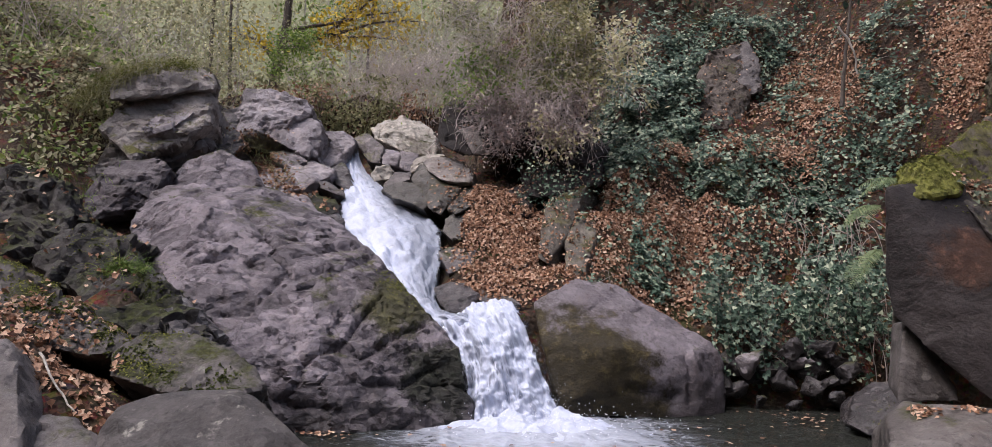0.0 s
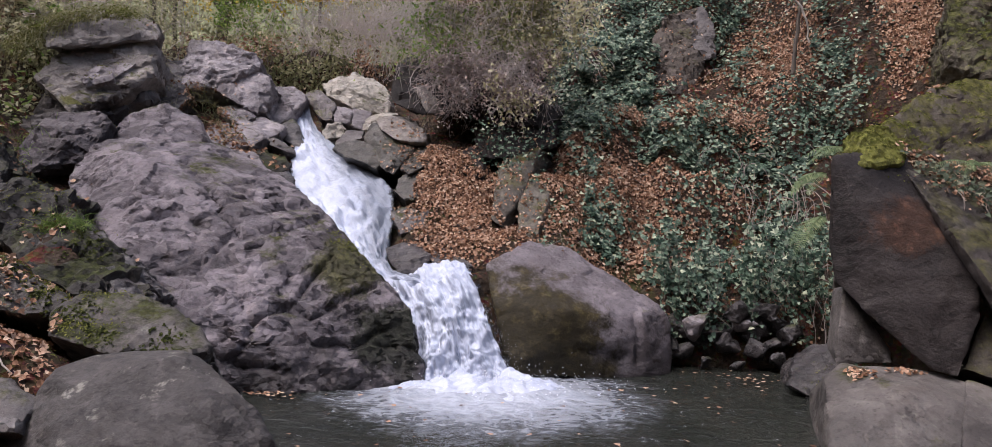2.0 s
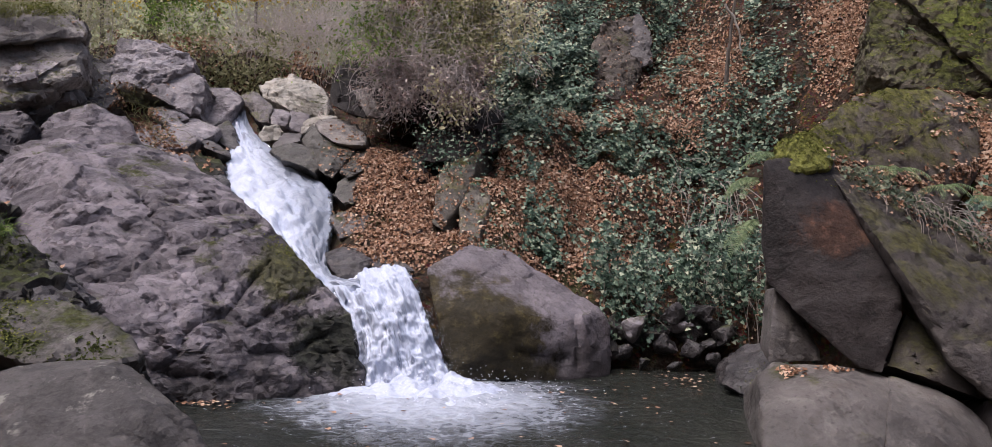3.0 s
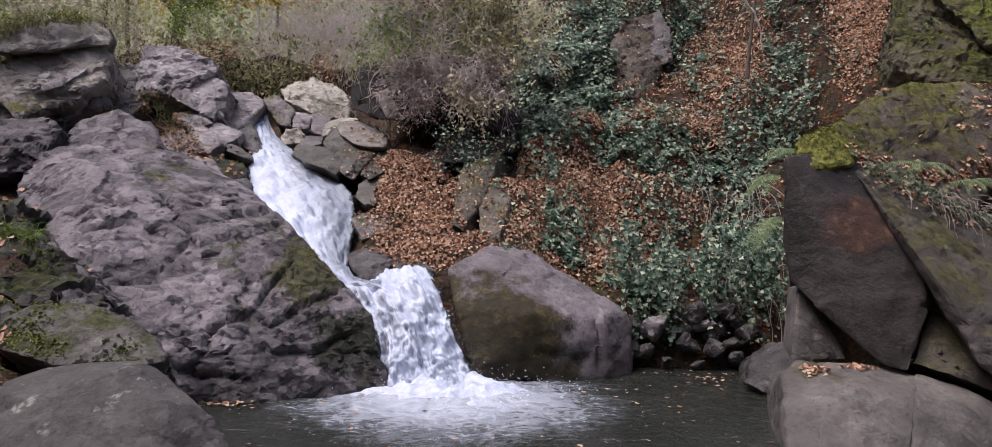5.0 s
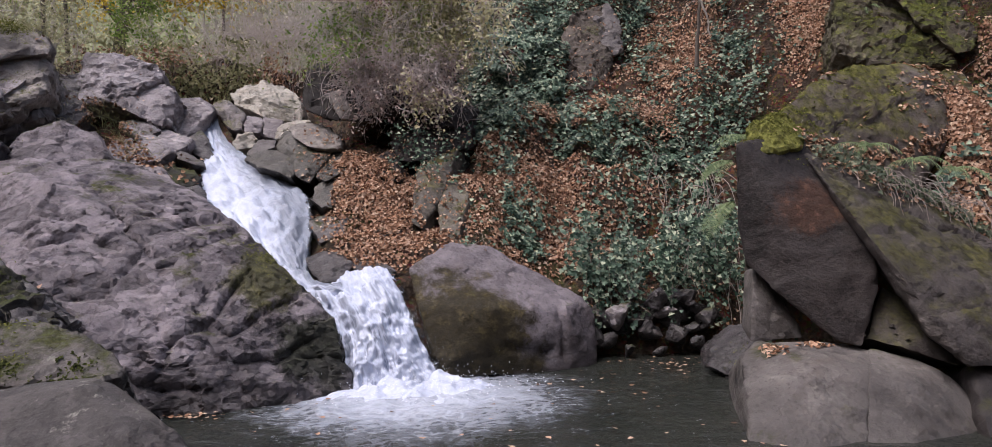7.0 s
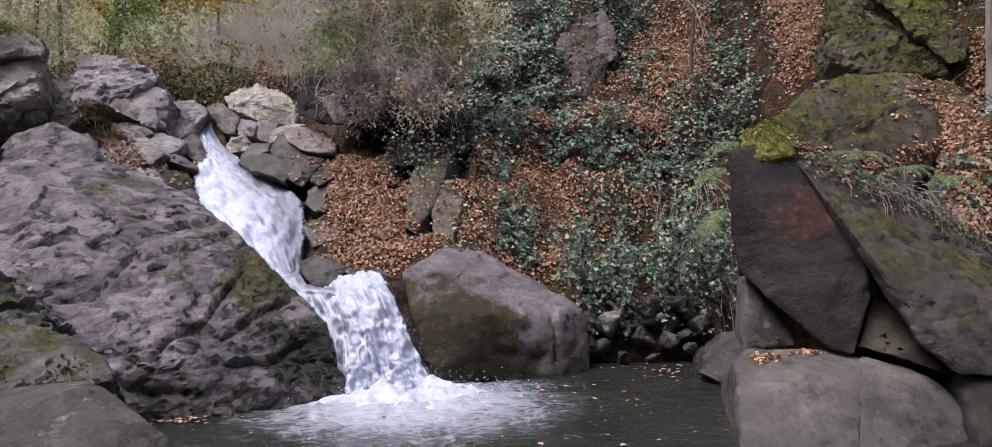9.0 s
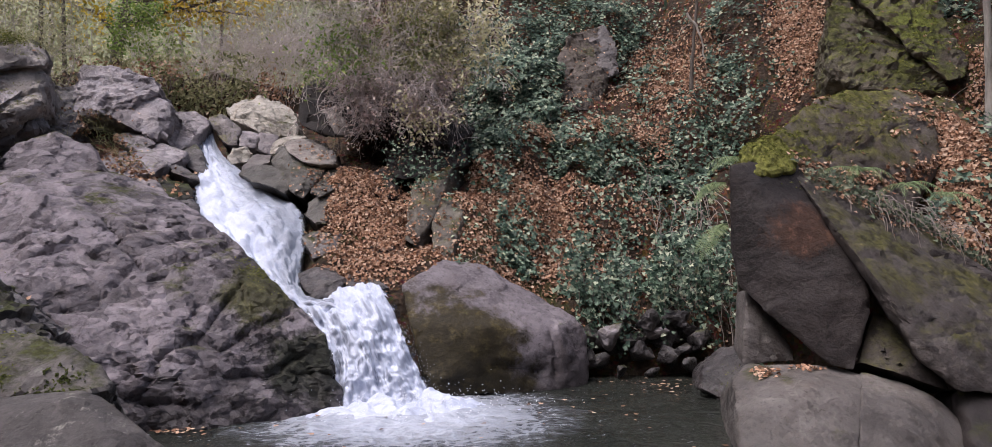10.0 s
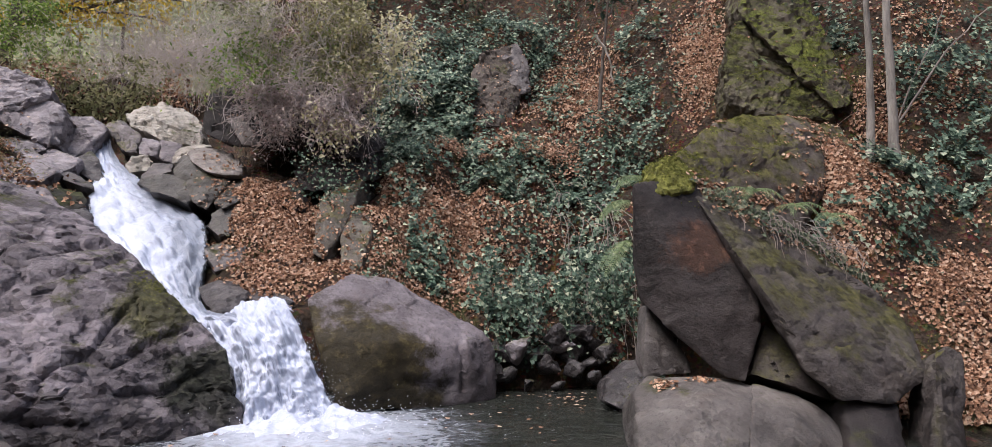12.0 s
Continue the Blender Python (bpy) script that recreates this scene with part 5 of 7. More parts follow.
LOWER = [
    (-1.25, 8.90, 0.92, -0.65, 8.98, 1.12),
    (-1.38, 8.58, 0.82, -0.47, 8.66, 1.10),
    (-1.19, 8.27, 0.63, -0.36, 8.35, 0.95),
    (-1.06, 8.05, 0.45, -0.24, 8.13, 0.67),
    (-1.00, 7.90, 0.26, -0.15, 7.98, 0.45),
    (-1.02, 7.78, 0.07, -0.02, 7.86, 0.23),
    (-1.06, 7.62, -0.10, 0.13, 7.70, 0.01),
]
water_part("lower_fall", LOWER, 90, 22, (0.03, 0.12, 0.2, 0.24, 0.26, 0.26, 0.2), 0.07, 71, FALL, "broad frothing lower fall")



# ---------------------------------------------------------------- leaves and twigs
def leaf_mesh(centres, normals, size, outline, fold=0.25, spread=0.5):
    """Leaves lying on a surface: each a folded outline turned at random about its normal."""
    n = len(centres)
    nrm = normals + rng.normal(0, spread, (n, 3))
    nrm /= np.linalg.norm(nrm, axis=1, keepdims=True) + 1e-9
    side = np.cross(nrm, rng.normal(0, 1, (n, 3)))
    side /= np.linalg.norm(side, axis=1, keepdims=True) + 1e-9
    ahead = np.cross(nrm, side)
    o = np.array(outline, float)
    s = (size * rng.uniform(0.6, 1.35, n))[:, None, None]
    lift = np.abs(o[:, 0]) * fold
    v = centres[:, None] + s * (side[:, None] * o[None, :, 0:1] + ahead[:, None] * o[None, :, 1:2] + nrm[:, None] * lift[None, :, None])
    k = len(o)
    tri = [(0, i, i + 1) for i in range(1, k - 1)]
    f = np.array(tri)[None] + k * np.arange(n)[:, None, None]
    return v.reshape(-1, 3), f.reshape(-1, 3)


OVAL = [(0, -0.5), (0.22, -0.15), (0.2, 0.2), (0, 0.55), (-0.2, 0.2), (-0.22, -0.15)]
LOBED = [(0, -0.35), (0.42, -0.42), (0.3, 0.02), (0.0, 0.55), (-0.3, 0.02), (-0.42, -0.42)]
MAPLE = [(0, -0.5), (0.45, -0.25), (0.28, 0.1), (0.12, 0.15), (0, 0.55), (-0.12, 0.15), (-0.28, 0.1), (-0.45, -0.25)]


def stuff(name, label, category, meshes, material):
    verts, faces, start = [], [], 0
    for v, f in meshes:
        verts.append(v)
        faces.append(f + start)
        start += len(v)
    ob = mesh_object(name, np.concatenate(verts), np.concatenate(faces), material, smooth=False)
    return tagged(ob, label, category, kind="stuff")


def patch_points(patches, density):
    """Random points in oval patches of the plan: (x, y, half width, half depth, share)."""
    out = []
    for x, y, rx, ry, share in patches:
        n = int(density * share * rx * ry * math.pi)
        r, a = np.sqrt(rng.random(n)) * (1 + 0.25 * rng.normal(0, 1, n)), rng.random(n) * 2 * math.pi
        out.append(np.stack([x + rx * r * np.cos(a), y + ry * r * np.sin(a)], 1))
    return np.concatenate(out)


def on_ground(xy):
    e = 0.06
    z = ground_height(xy[:, 0], xy[:, 1])
    dx = (ground_height(xy[:, 0] + e, xy[:, 1]) - z) / e
    dy = (ground_height(xy[:, 0], xy[:, 1] + e) - z) / e
    nrm = np.stack([-dx, -dy, np.ones(len(z))], 1)
    nrm /= np.linalg.norm(nrm, axis=1, keepdims=True)
    return np.stack([xy[:, 0], xy[:, 1], z], 1), nrm


def dropped(xy, tree, top=9.0, on_rock=1.0):
    """Points let fall on the rocks and the ground: places and normals. on_rock: the share that stays on a rock."""
    pts, nrm = [], []
    bare = ground_height(xy[:, 0], xy[:, 1])
    for (x, y), low in zip(xy, bare):
        hit, n, _, _ = tree.ray_cast(Vector((x, y, top)), Vector((0, 0, -1)))
        if hit is not None and hit.z > 0.02 and (hit.z < low + 0.12 or (n.z > 0.6 and rng.random() < on_rock)):
            pts.append(hit[:])
            nrm.append(n[:] if n.z > 0 else (-n)[:])
    return np.array(pts), np.array(nrm)


def tubes(paths, radius, sides=4, taper=0.25):
    """Tapered tubes along the paths, an array of n x m x 3."""
    paths = np.asarray(paths, float)
    n, m, _ = paths.shape
    radius = np.broadcast_to(np.asarray(radius, float), (n,))
    t = np.gradient(paths, axis=1)
    t /= np.linalg.norm(t, axis=2, keepdims=True) + 1e-9
    ref = np.where(np.abs(t[..., 2:3]) > 0.9, [1.0, 0, 0], [0, 0, 1.0])
    a = np.cross(t, ref)
    a /= np.linalg.norm(a, axis=2, keepdims=True) + 1e-9
    b = np.cross(t, a)
    r = radius[:, None] * np.linspace(1, taper, m)[None]
    ang = np.arange(sides) / sides * 2 * math.pi
    ring = paths[:, :, None] + r[:, :, None, None] * (a[:, :, None] * np.cos(ang)[None, None, :, None] + b[:, :, None] * np.sin(ang)[None, None, :, None])
    i = (np.arange(n)[:, None, None] * m + np.arange(m - 1)[None, :, None]) * sides + np.arange(sides)[None, None]
    j = (np.arange(n)[:, None, None] * m + np.arange(m - 1)[None, :, None]) * sides + (np.arange(sides)[None, None] + 1) % sides
    return ring.reshape(-1, 3), np.stack([i, j, j + sides, i + sides], -1).reshape(-1, 4)


def wander(starts, ways, lengths, m=8, droop=0.0, kink=0.15):
    """Crooked paths from the starts along the ways, bending down by droop."""
    n = len(starts)
    d = np.asarray(ways, float)
    d = d / np.linalg.norm(d, axis=1, keepdims=True)
    step = (np.asarray(lengths, float) / (m - 1))[:, None]
    out = [np.asarray(starts, float)]
    for _ in range(m - 1):
        d = d + rng.normal(0, kink, (n, 3)) + np.array([0, 0, -droop / m])
        d /= np.linalg.norm(d, axis=1, keepdims=True)
        out.append(out[-1] + d * step)
    return np.stack(out, 1)


# ---------------------------------------------------------------- stones along the water line
def small_stone(x, y, z, size, label, material, salt, squash=(1, 0.8, 0.8)):
    r = np.random.default_rng(salt)
    c = r.normal(0, 1, (9, 3))
    c = c / np.linalg.norm(c, axis=1, keepdims=True) * size * np.array(squash) * r.uniform(0.8, 1.15, (9, 1))
    return boulder("stone", label, material, (c + np.array([x, y, z])).tolist(), (0, size * 0.4, -size * 0.2), step=0.045, chip=size * 0.16, relief=size * 0.1, soften=2, salt=salt, group="stones at the water line")


small_stone(2.17, 9.00, 0.53, 0.22, "pale knobbly stone under the hanging ivy", ROCK_BLOCK, 300)
small_stone(2.01, 8.95, 0.23, 0.16, "wet dark stone at the foot of the bank", ROCK_WET, 311)
small_stone(2.65, 9.00, 0.65, 0.20, "wet dark stone at the foot of the bank", ROCK_WET, 322)
small_stone(2.51, 8.95, 0.27, 0.20, "wet dark stone at the foot of the bank", ROCK_WET, 333)
small_stone(2.86, 8.95, 0.24, 0.20, "wet dark stone at the foot of the bank", ROCK_WET, 344)
small_stone(2.26, 8.85, 0.10, 0.13, "wet dark stone at the foot of the bank", ROCK_WET, 355)
small_stone(2.68, 8.85, 0.07, 0.14, "wet dark stone at the foot of the bank", ROCK_WET, 366)
small_stone(3.07, 8.90, 0.14, 0.20, "wet dark stone at the foot of the bank", ROCK_WET, 377)
small_stone(3.29, 9.00, 0.40, 0.22, "wet dark stone at the foot of the bank", ROCK_WET, 388)
small_stone(2.41, 9.20, 0.74, 0.14, "wet dark stone at the foot of the bank", ROCK_WET, 399)
small_stone(3.19, 8.30, 0.08, 0.12, "pale knobbly stone under the hanging ivy", ROCK_BLOCK, 410)
small_stone(2.96, 7.60, -0.04, 0.10, "pale knobbly stone under the hanging ivy", ROCK_BLOCK, 421)
small_stone(1.84, 9.00, 0.22, 0.20, "wet dark stone at the foot of the bank", ROCK_WET, 432)
small_stone(3.04, 9.20, 0.67, 0.20, "wet dark stone at the foot of the bank", ROCK_WET, 443)
small_stone(3.53, 8.80, 0.13, 0.25, "wet dark stone at the foot of the bank", ROCK_WET, 454)
small_stone(1.95, 9.20, 0.45, 0.26, "wet dark stone at the foot of the bank", ROCK_WET, 500)
small_stone(2.25, 9.25, 0.35, 0.28, "wet dark stone at the foot of the bank", ROCK_WET, 511)
small_stone(2.60, 9.25, 0.40, 0.27, "wet dark stone at the foot of the bank", ROCK_WET, 522)
small_stone(2.90, 9.25, 0.45, 0.28, "wet dark stone at the foot of the bank", ROCK_WET, 533)
small_stone(3.25, 9.20, 0.50, 0.27, "wet dark stone at the foot of the bank", ROCK_WET, 544)
small_stone(2.40, 9.05, 0.42, 0.15, "wet dark stone at the foot of the bank", ROCK_WET, 555)
small_stone(2.78, 9.05, 0.50, 0.16, "pale knobbly stone under the hanging ivy", ROCK_BLOCK, 566)
small_stone(3.10, 9.05, 0.35, 0.17, "wet dark stone at the foot of the bank", ROCK_WET, 577)


TREE = surface_tree([GROUND, *ROCKS])

# ---------------------------------------------------------------- fallen leaves
IVY_PATCHES = [
    (1.3, 12.6, 0.6, 0.6, 1.3),
    (1.95, 12.5, 0.5, 0.5, 1.1),
    (2.2, 13.6, 0.7, 0.5, 1.0),
    (0.57, 13.38, 0.54, 0.64, 1.00),
    (1.02, 11.93, 0.46, 0.60, 0.90),
    (0.36, 12.65, 0.42, 0.63, 0.80),
    (1.81, 12.84, 0.60, 0.68, 0.90),
    (3.33, 11.89, 0.54, 0.31, 0.70),
    (2.62, 11.21, 0.51, 0.32, 0.60),
    (1.16, 10.02, 0.39, 0.46, 1.00),
    (1.44, 9.61, 0.49, 0.28, 0.70),
    (0.95, 12.59, 0.57, 0.33, 0.90),
    (2.37, 11.46, 0.59, 0.38, 1.00),
    (1.75, 11.89, 0.48, 0.38, 0.80),
    (3.79, 11.54, 0.83, 0.46, 1.20),
    (3.71, 10.41, 0.51, 0.74, 0.85),
    (3.31, 9.75, 0.55, 0.36, 0.50),
    (2.44, 9.75, 0.45, 0.25, 0.55),
    (3.57, 9.35, 0.26, 0.21, 0.80),
    (1.72, 13.26, 0.92, 0.88, 1.00),
    (2.77, 14.25, 1.32, 0.48, 1.20),
    (1.07, 14.23, 0.57, 1.08, 0.70),
    (4.97, 12.11, 0.25, 0.46, 0.80),
    (4.87, 11.46, 0.44, 0.22, 0.70),
    (3.71, 12.84, 0.29, 0.55, 0.60),
    (0.15, 12.50, 0.42, 0.57, 0.60),
    (-0.25, 12.01, 0.25, 0.77, 0.50),
    (0.97, 11.16, 0.27, 0.57, 0.35),
    (2.56, 10.61, 0.46, 0.22, 0.30),
    (1.80, 10.31, 0.43, 0.19, 0.25),
    (2.87, 9.97, 0.43, 0.38, 0.55),
    (3.72, 14.38, 0.50, 0.30, 0.50),
    (5.18, 12.86, 0.27, 0.25, 0.70),
    (0.34, 11.82, 0.29, 0.60, 0.50),
    (4.93, 11.01, 0.22, 0.32, 0.70),
    (5.42, 12.46, 0.25, 0.40, 0.50),
]
IVY_EAST = [
    (8.63, 9.34, 0.57, 0.32, 0.90),
    (7.95, 8.46, 0.38, 0.40, 0.90),
    (7.91, 9.14, 0.33, 0.25, 0.60),
    (7.29, 10.38, 0.35, 0.29, 0.50),
    (7.49, 10.17, 0.23, 0.34, 0.60),
    (8.40, 8.70, 0.23, 0.42, 0.80),
    (6.72, 8.18, 0.48, 0.51, 0.70),
    (7.33, 7.98, 0.51, 0.37, 0.90),
    (6.21, 7.67, 0.42, 0.12, 1.00),
    (5.72, 7.88, 0.27, 0.12, 0.90),
    (6.54, 7.55, 0.30, 0.12, 0.40),
    (9.05, 9.31, 0.44, 0.31, 0.80),
    (7.88, 9.46, 0.29, 0.30, 0.50),
]
LITTER_PATCHES = [
    (-0.8, 9.35, 0.5, 0.35, 1.2),
    (-0.9, 10.2, 0.8, 0.7, 0.4),
    (-0.2, 9.6, 0.7, 0.5, 0.5),
    (0.8, 10.5, 0.5, 0.5, 1.8),
    (0.4, 11.0, 0.45, 0.5, 1.0),
    (1.6, 10.6, 0.5, 0.4, 1.7),
    (1.0, 9.5, 0.35, 0.25, 0.9),
    (-1.09, 10.35, 0.71, 0.56, 1.30),
    (-0.34, 10.00, 0.49, 0.83, 1.30),
    (-1.50, 10.96, 0.40, 0.47, 1.00),
    (0.49, 9.78, 0.42, 0.21, 1.00),
    (-0.76, 11.02, 0.54, 0.46, 0.80),
    (1.25, 11.03, 0.81, 0.43, 0.90),
    (2.05, 10.77, 0.74, 0.38, 0.80),
    (2.42, 10.23, 0.69, 0.27, 0.70),
    (1.48, 12.19, 0.49, 0.22, 1.20),
    (2.38, 12.07, 0.50, 0.16, 1.20),
    (3.08, 11.93, 0.42, 0.26, 1.20),
    (4.30, 13.41, 0.53, 0.93, 1.00),
    (3.80, 12.84, 0.38, 0.66, 1.00),
    (4.34, 12.48, 0.52, 0.59, 1.00),
    (5.82, 11.91, 0.30, 0.44, 1.20),
    (5.77, 11.29, 0.39, 0.26, 1.20),
    (1.75, 9.97, 0.44, 0.35, 0.70),
    (2.95, 13.18, 0.73, 0.79, 0.40),
    (0.71, 11.92, 0.85, 0.73, 0.50),
    (3.12, 10.98, 0.60, 0.42, 0.50),
    (4.87, 12.59, 0.19, 0.58, 0.60),
    (1.38, 10.23, 0.52, 0.29, 0.70),
]
LITTER_EAST = [
    (6.83, 8.76, 0.34, 0.67, 1.50),
    (6.13, 8.06, 0.37, 0.17, 1.20),
    (7.28, 9.25, 0.38, 0.14, 1.00),
    (6.65, 7.29, 0.47, 0.21, 1.50),
    (6.51, 6.69, 0.29, 0.33, 1.50),
    (6.17, 6.38, 0.26, 0.18, 1.50),
    (5.83, 6.34, 0.27, 0.12, 1.20),
    (5.72, 6.64, 0.15, 0.26, 1.50),
    (5.88, 11.56, 0.34, 0.40, 1.00),
    (6.06, 10.70, 0.37, 0.12, 1.20),
    (6.37, 7.20, 0.21, 0.14, 1.00),
    (7.46, 7.82, 0.38, 0.41, 0.20),
    (8.82, 9.72, 0.40, 0.21, 0.40),
    (6.06, 12.13, 0.27, 0.28, 0.80),
    (6.22, 7.62, 0.43, 0.12, 0.15),
    (5.57, 7.84, 0.31, 0.12, 0.20),
    (6.92, 7.15, 0.38, 0.26, 1.20),
    (7.03, 7.83, 0.47, 0.17, 0.15),
    (7.20, 9.45, 0.43, 0.12, 1.00),
    (6.18, 11.73, 0.27, 0.50, 1.00),
    (8.25, 9.63, 0.42, 0.36, 0.30),
    (7.53, 8.96, 0.39, 0.36, 0.35),
    (8.35, 9.00, 0.45, 0.27, 0.50),
    (7.26, 8.23, 0.58, 0.40, 0.25),
]


def floating_leaves():
    """A few scraps of leaf drifting on the pool, more in its quiet corners."""
    xy = np.concatenate([rng.normal((-2.15, 6.95), (0.16, 0.14), (60, 2)), rng.normal((2.7, 8.4), (0.35, 0.25), (50, 2)), rng.uniform((-1.8, 4.5), (2.6, 8.2), (90, 2))])
    pts = np.stack([xy[:, 0], xy[:, 1], np.full(len(xy), 0.02)], 1)
    m = leaf_mesh(pts, np.tile([0, 0, 1.0], (len(pts), 1)), 0.05, MAPLE, 0.15, 0.12)
    stuff("floating_leaves", "small yellow and brown leaves drifting on the pool", "leaves", [m], LITTER)


floating_leaves()


def scatter_litter():
    pts, nrm = dropped(patch_points(LITTER_PATCHES, 2100), TREE, on_rock=0.12)
    ledge = [(3.75, 7.3, 0.2, 0.12, 1.2), (4.2, 7.4, 0.3, 0.14, 1.2), (4.8, 7.6, 0.4, 0.2, 1.3), (5.6, 7.8, 0.5, 0.4, 1.6), (6.2, 8.2, 0.6, 0.5, 1.6), (4.05, 6.05, 0.14, 0.1, 1.5), (2.85, 6.25, 0.12, 0.1, 0.8), (3.4, 6.3, 0.3, 0.06, 0.6), (5.3, 6.5, 0.25, 0.2, 0.4), (3.8, 7.2, 0.25, 0.10, 1.4), (4.3, 7.2, 0.35, 0.14, 1.6), (4.85, 7.15, 0.35, 0.18, 1.5), (5.2, 7.0, 0.3, 0.2, 0.9), (4.24, 8.10, 0.22, 0.10, 1.6), (4.83, 8.50, 0.22, 0.10, 1.6), (5.38, 8.70, 0.22, 0.10, 1.6), (5.83, 8.70, 0.22, 0.10, 1.6)]
    east, east_nrm = dropped(patch_points(LITTER_EAST, 2600), TREE, on_rock=0.2)
    shelf, shelf_nrm = dropped(patch_points(ledge, 2200), TREE, on_rock=0.8)
    e = leaf_mesh(shelf + shelf_nrm * rng.uniform(0.004, 0.02, (len(shelf), 1)), shelf_nrm, 0.045, MAPLE, 0.3, 0.28)
    pts, nrm = np.concatenate([pts, east]), np.concatenate([nrm, east_nrm])
    pts = pts + nrm * rng.uniform(0.005, 0.05, (len(pts), 1))
    a = leaf_mesh(pts, nrm, 0.045, MAPLE, 0.35, 0.42)
    thin = np.stack([rng.uniform(0.3, 9, 9000), rng.uniform(9, 15, 9000)], 1)
    pts, nrm = dropped(thin, TREE, on_rock=0.08)
    b = leaf_mesh(pts + nrm * 0.02, nrm, 0.050, MAPLE, 0.35, 0.5)
    stuff("fallen_leaves", "rust-brown fallen leaves lying on the bank and rock ledges", "leaves", [a, b, e], LITTER)
    # the west side: leaves caught between the rocks, a few on the stone
    spots = [(-3.9, 5.3, 0.6, 0.5, 1.0), (-3.4, 4.9, 0.35, 0.3, 1.0), (-5.6, 8.0, 0.9, 0.6, 0.5), (-4.6, 6.9, 0.7, 0.5, 0.5), (-7.5, 10.8, 1.2, 1.0, 0.5), (-4.4, 11.0, 0.5, 0.8, 0.7), (-3.4, 10.4, 0.4, 0.6, 0.5), (-2.6, 6.5, 0.4, 0.5, 0.6), (-5.0, 10.9, 0.6, 0.5, 0.35), (-4, 17, 5, 2.0, 0.25)]
    pts, nrm = dropped(patch_points(spots, 420), TREE, on_rock=0.25)
    c = leaf_mesh(pts + nrm * 0.02, nrm, 0.06, MAPLE, 0.35, 0.45)
    trough = [(-4.16, 5.55, 0.18, 0.16, 1.0), (-3.80, 5.35, 0.18, 0.16, 1.0), (-3.50, 5.20, 0.18, 0.16, 1.0), (-3.25, 5.05, 0.18, 0.16, 1.0), (-3.55, 4.95, 0.18, 0.16, 1.0), (-3.69, 5.55, 0.18, 0.16, 1.0), (-3.01, 4.75, 0.18, 0.16, 1.0)]
    pts, nrm = dropped(patch_points(trough, 900), TREE, on_rock=0.9)
    d = leaf_mesh(pts + nrm * 0.02, nrm, 0.042, MAPLE, 0.3, 0.35)
    stuff("fallen_leaves", "pale brown dead leaves caught between the grey rocks", "leaves", [c, d], LITTER)


scatter_litter()


# ---------------------------------------------------------------- ivy on the bank
def scatter_ivy():
    pts, nrm = on_ground(patch_points(IVY_PATCHES + IVY_EAST, 2100))
    high = pts[:, 2] > 0.85 + 0.3 * value_noise(pts * 2.5, 77)
    pts, nrm = pts[high], nrm[high]
    # cushions of leaves with dark hollows between them
    tuft = value_noise(pts * 1.7, 83) + 0.5 * value_noise(pts * 4.2, 84)
    keep = tuft + rng.normal(0, 0.12, len(pts)) > -0.28
    pts, nrm, tuft = pts[keep], nrm[keep], tuft[keep]
    lift = rng.uniform(0.02, 0.14, (len(pts), 1)) + 0.34 * np.clip(tuft + 0.1, 0, 1)[:, None]
    face = nrm + np.array([0, -0.55, 0.55])
    a = leaf_mesh(pts + nrm * lift, face, 0.062, LOBED, 0.15, 0.36)
    loose = np.stack([rng.uniform(0.2, 8.5, 6500), rng.uniform(9, 15.5, 6500)], 1)
    pts, nrm = on_ground(loose)
    some = value_noise(pts * 1.3, 88) + 0.5 * value_noise(pts * 3.5, 89) > 0.05
    pts, nrm = pts[some], nrm[some]
    b = leaf_mesh(pts + nrm * rng.uniform(0.02, 0.14, (len(pts), 1)), nrm + np.array([0, -0.5, 0.45]), 0.058, LOBED, 0.15, 0.45)
    # curtains that hang over the hollow at the foot
    n = 84
    x = np.concatenate([rng.uniform(1.6, 4.0, 20), *[rng.normal(c, 0.09, 16) for c in (1.92, 2.3, 2.95, 3.45)]])
    start = np.stack([x, right_foot(x) + rng.uniform(-0.05, 0.55, n), rng.uniform(0.95, 1.75, n)], 1)
    path = wander(start, np.tile([0, -0.9, 0.1], (n, 1)), rng.uniform(0.3, 1.05, n), 14, 5.0, 0.12)
    q = path.reshape(-1, 3)
    q = np.repeat(q, 3, 0) + rng.normal(0, 0.045, (3 * len(q), 3))
    c = leaf_mesh(q, np.tile([0, -0.8, 0.55], (len(q), 1)), 0.060, LOBED, 0.15, 0.33)
    stuff("ivy", "dark green ivy covering the steep bank and hanging over its foot", "ivy", [a, b, c], IVY)
    stuff("ivy_stems", "thin brown stems of ivy hanging over the hollow", "ivy", [tubes(path, 0.004, 3, 0.5)], BARK)


scatter_ivy()


def hanging_stems():
    n = 70
    x = rng.uniform(3.0, 4.2, n)
    y = right_foot(x) + rng.uniform(0.4, 2.2, n)
    pts, nrm = on_ground(np.stack([x, y], 1))
    path = wander(pts + nrm * 0.2, np.stack([rng.normal(0, 0.4, n), -0.6 + 0 * x, 0.3 + 0 * x], 1), rng.uniform(0.5, 1.3, n), 9, 3.2, 0.14)
    stuff("dry_stems", "grey dry stems trailing down over the ivy", "stems", [tubes(path, rng.uniform(0.004, 0.010, n), 4, 0.4)], TWIG)
    n = 260
    xy = np.stack([rng.uniform(0.2, 8.5, n), rng.uniform(9.2, 14.5, n)], 1)
    pts, nrm = on_ground(xy)
    path = wander(pts, nrm + rng.normal(0, 0.7, (n, 3)), rng.uniform(0.2, 0.8, n), 7, 1.6, 0.2)
    stuff("dry_stems", "brown bramble stems and twigs on the leafy bank", "stems", [tubes(path, rng.uniform(0.003, 0.008, n), 4, 0.4)], TWIG)


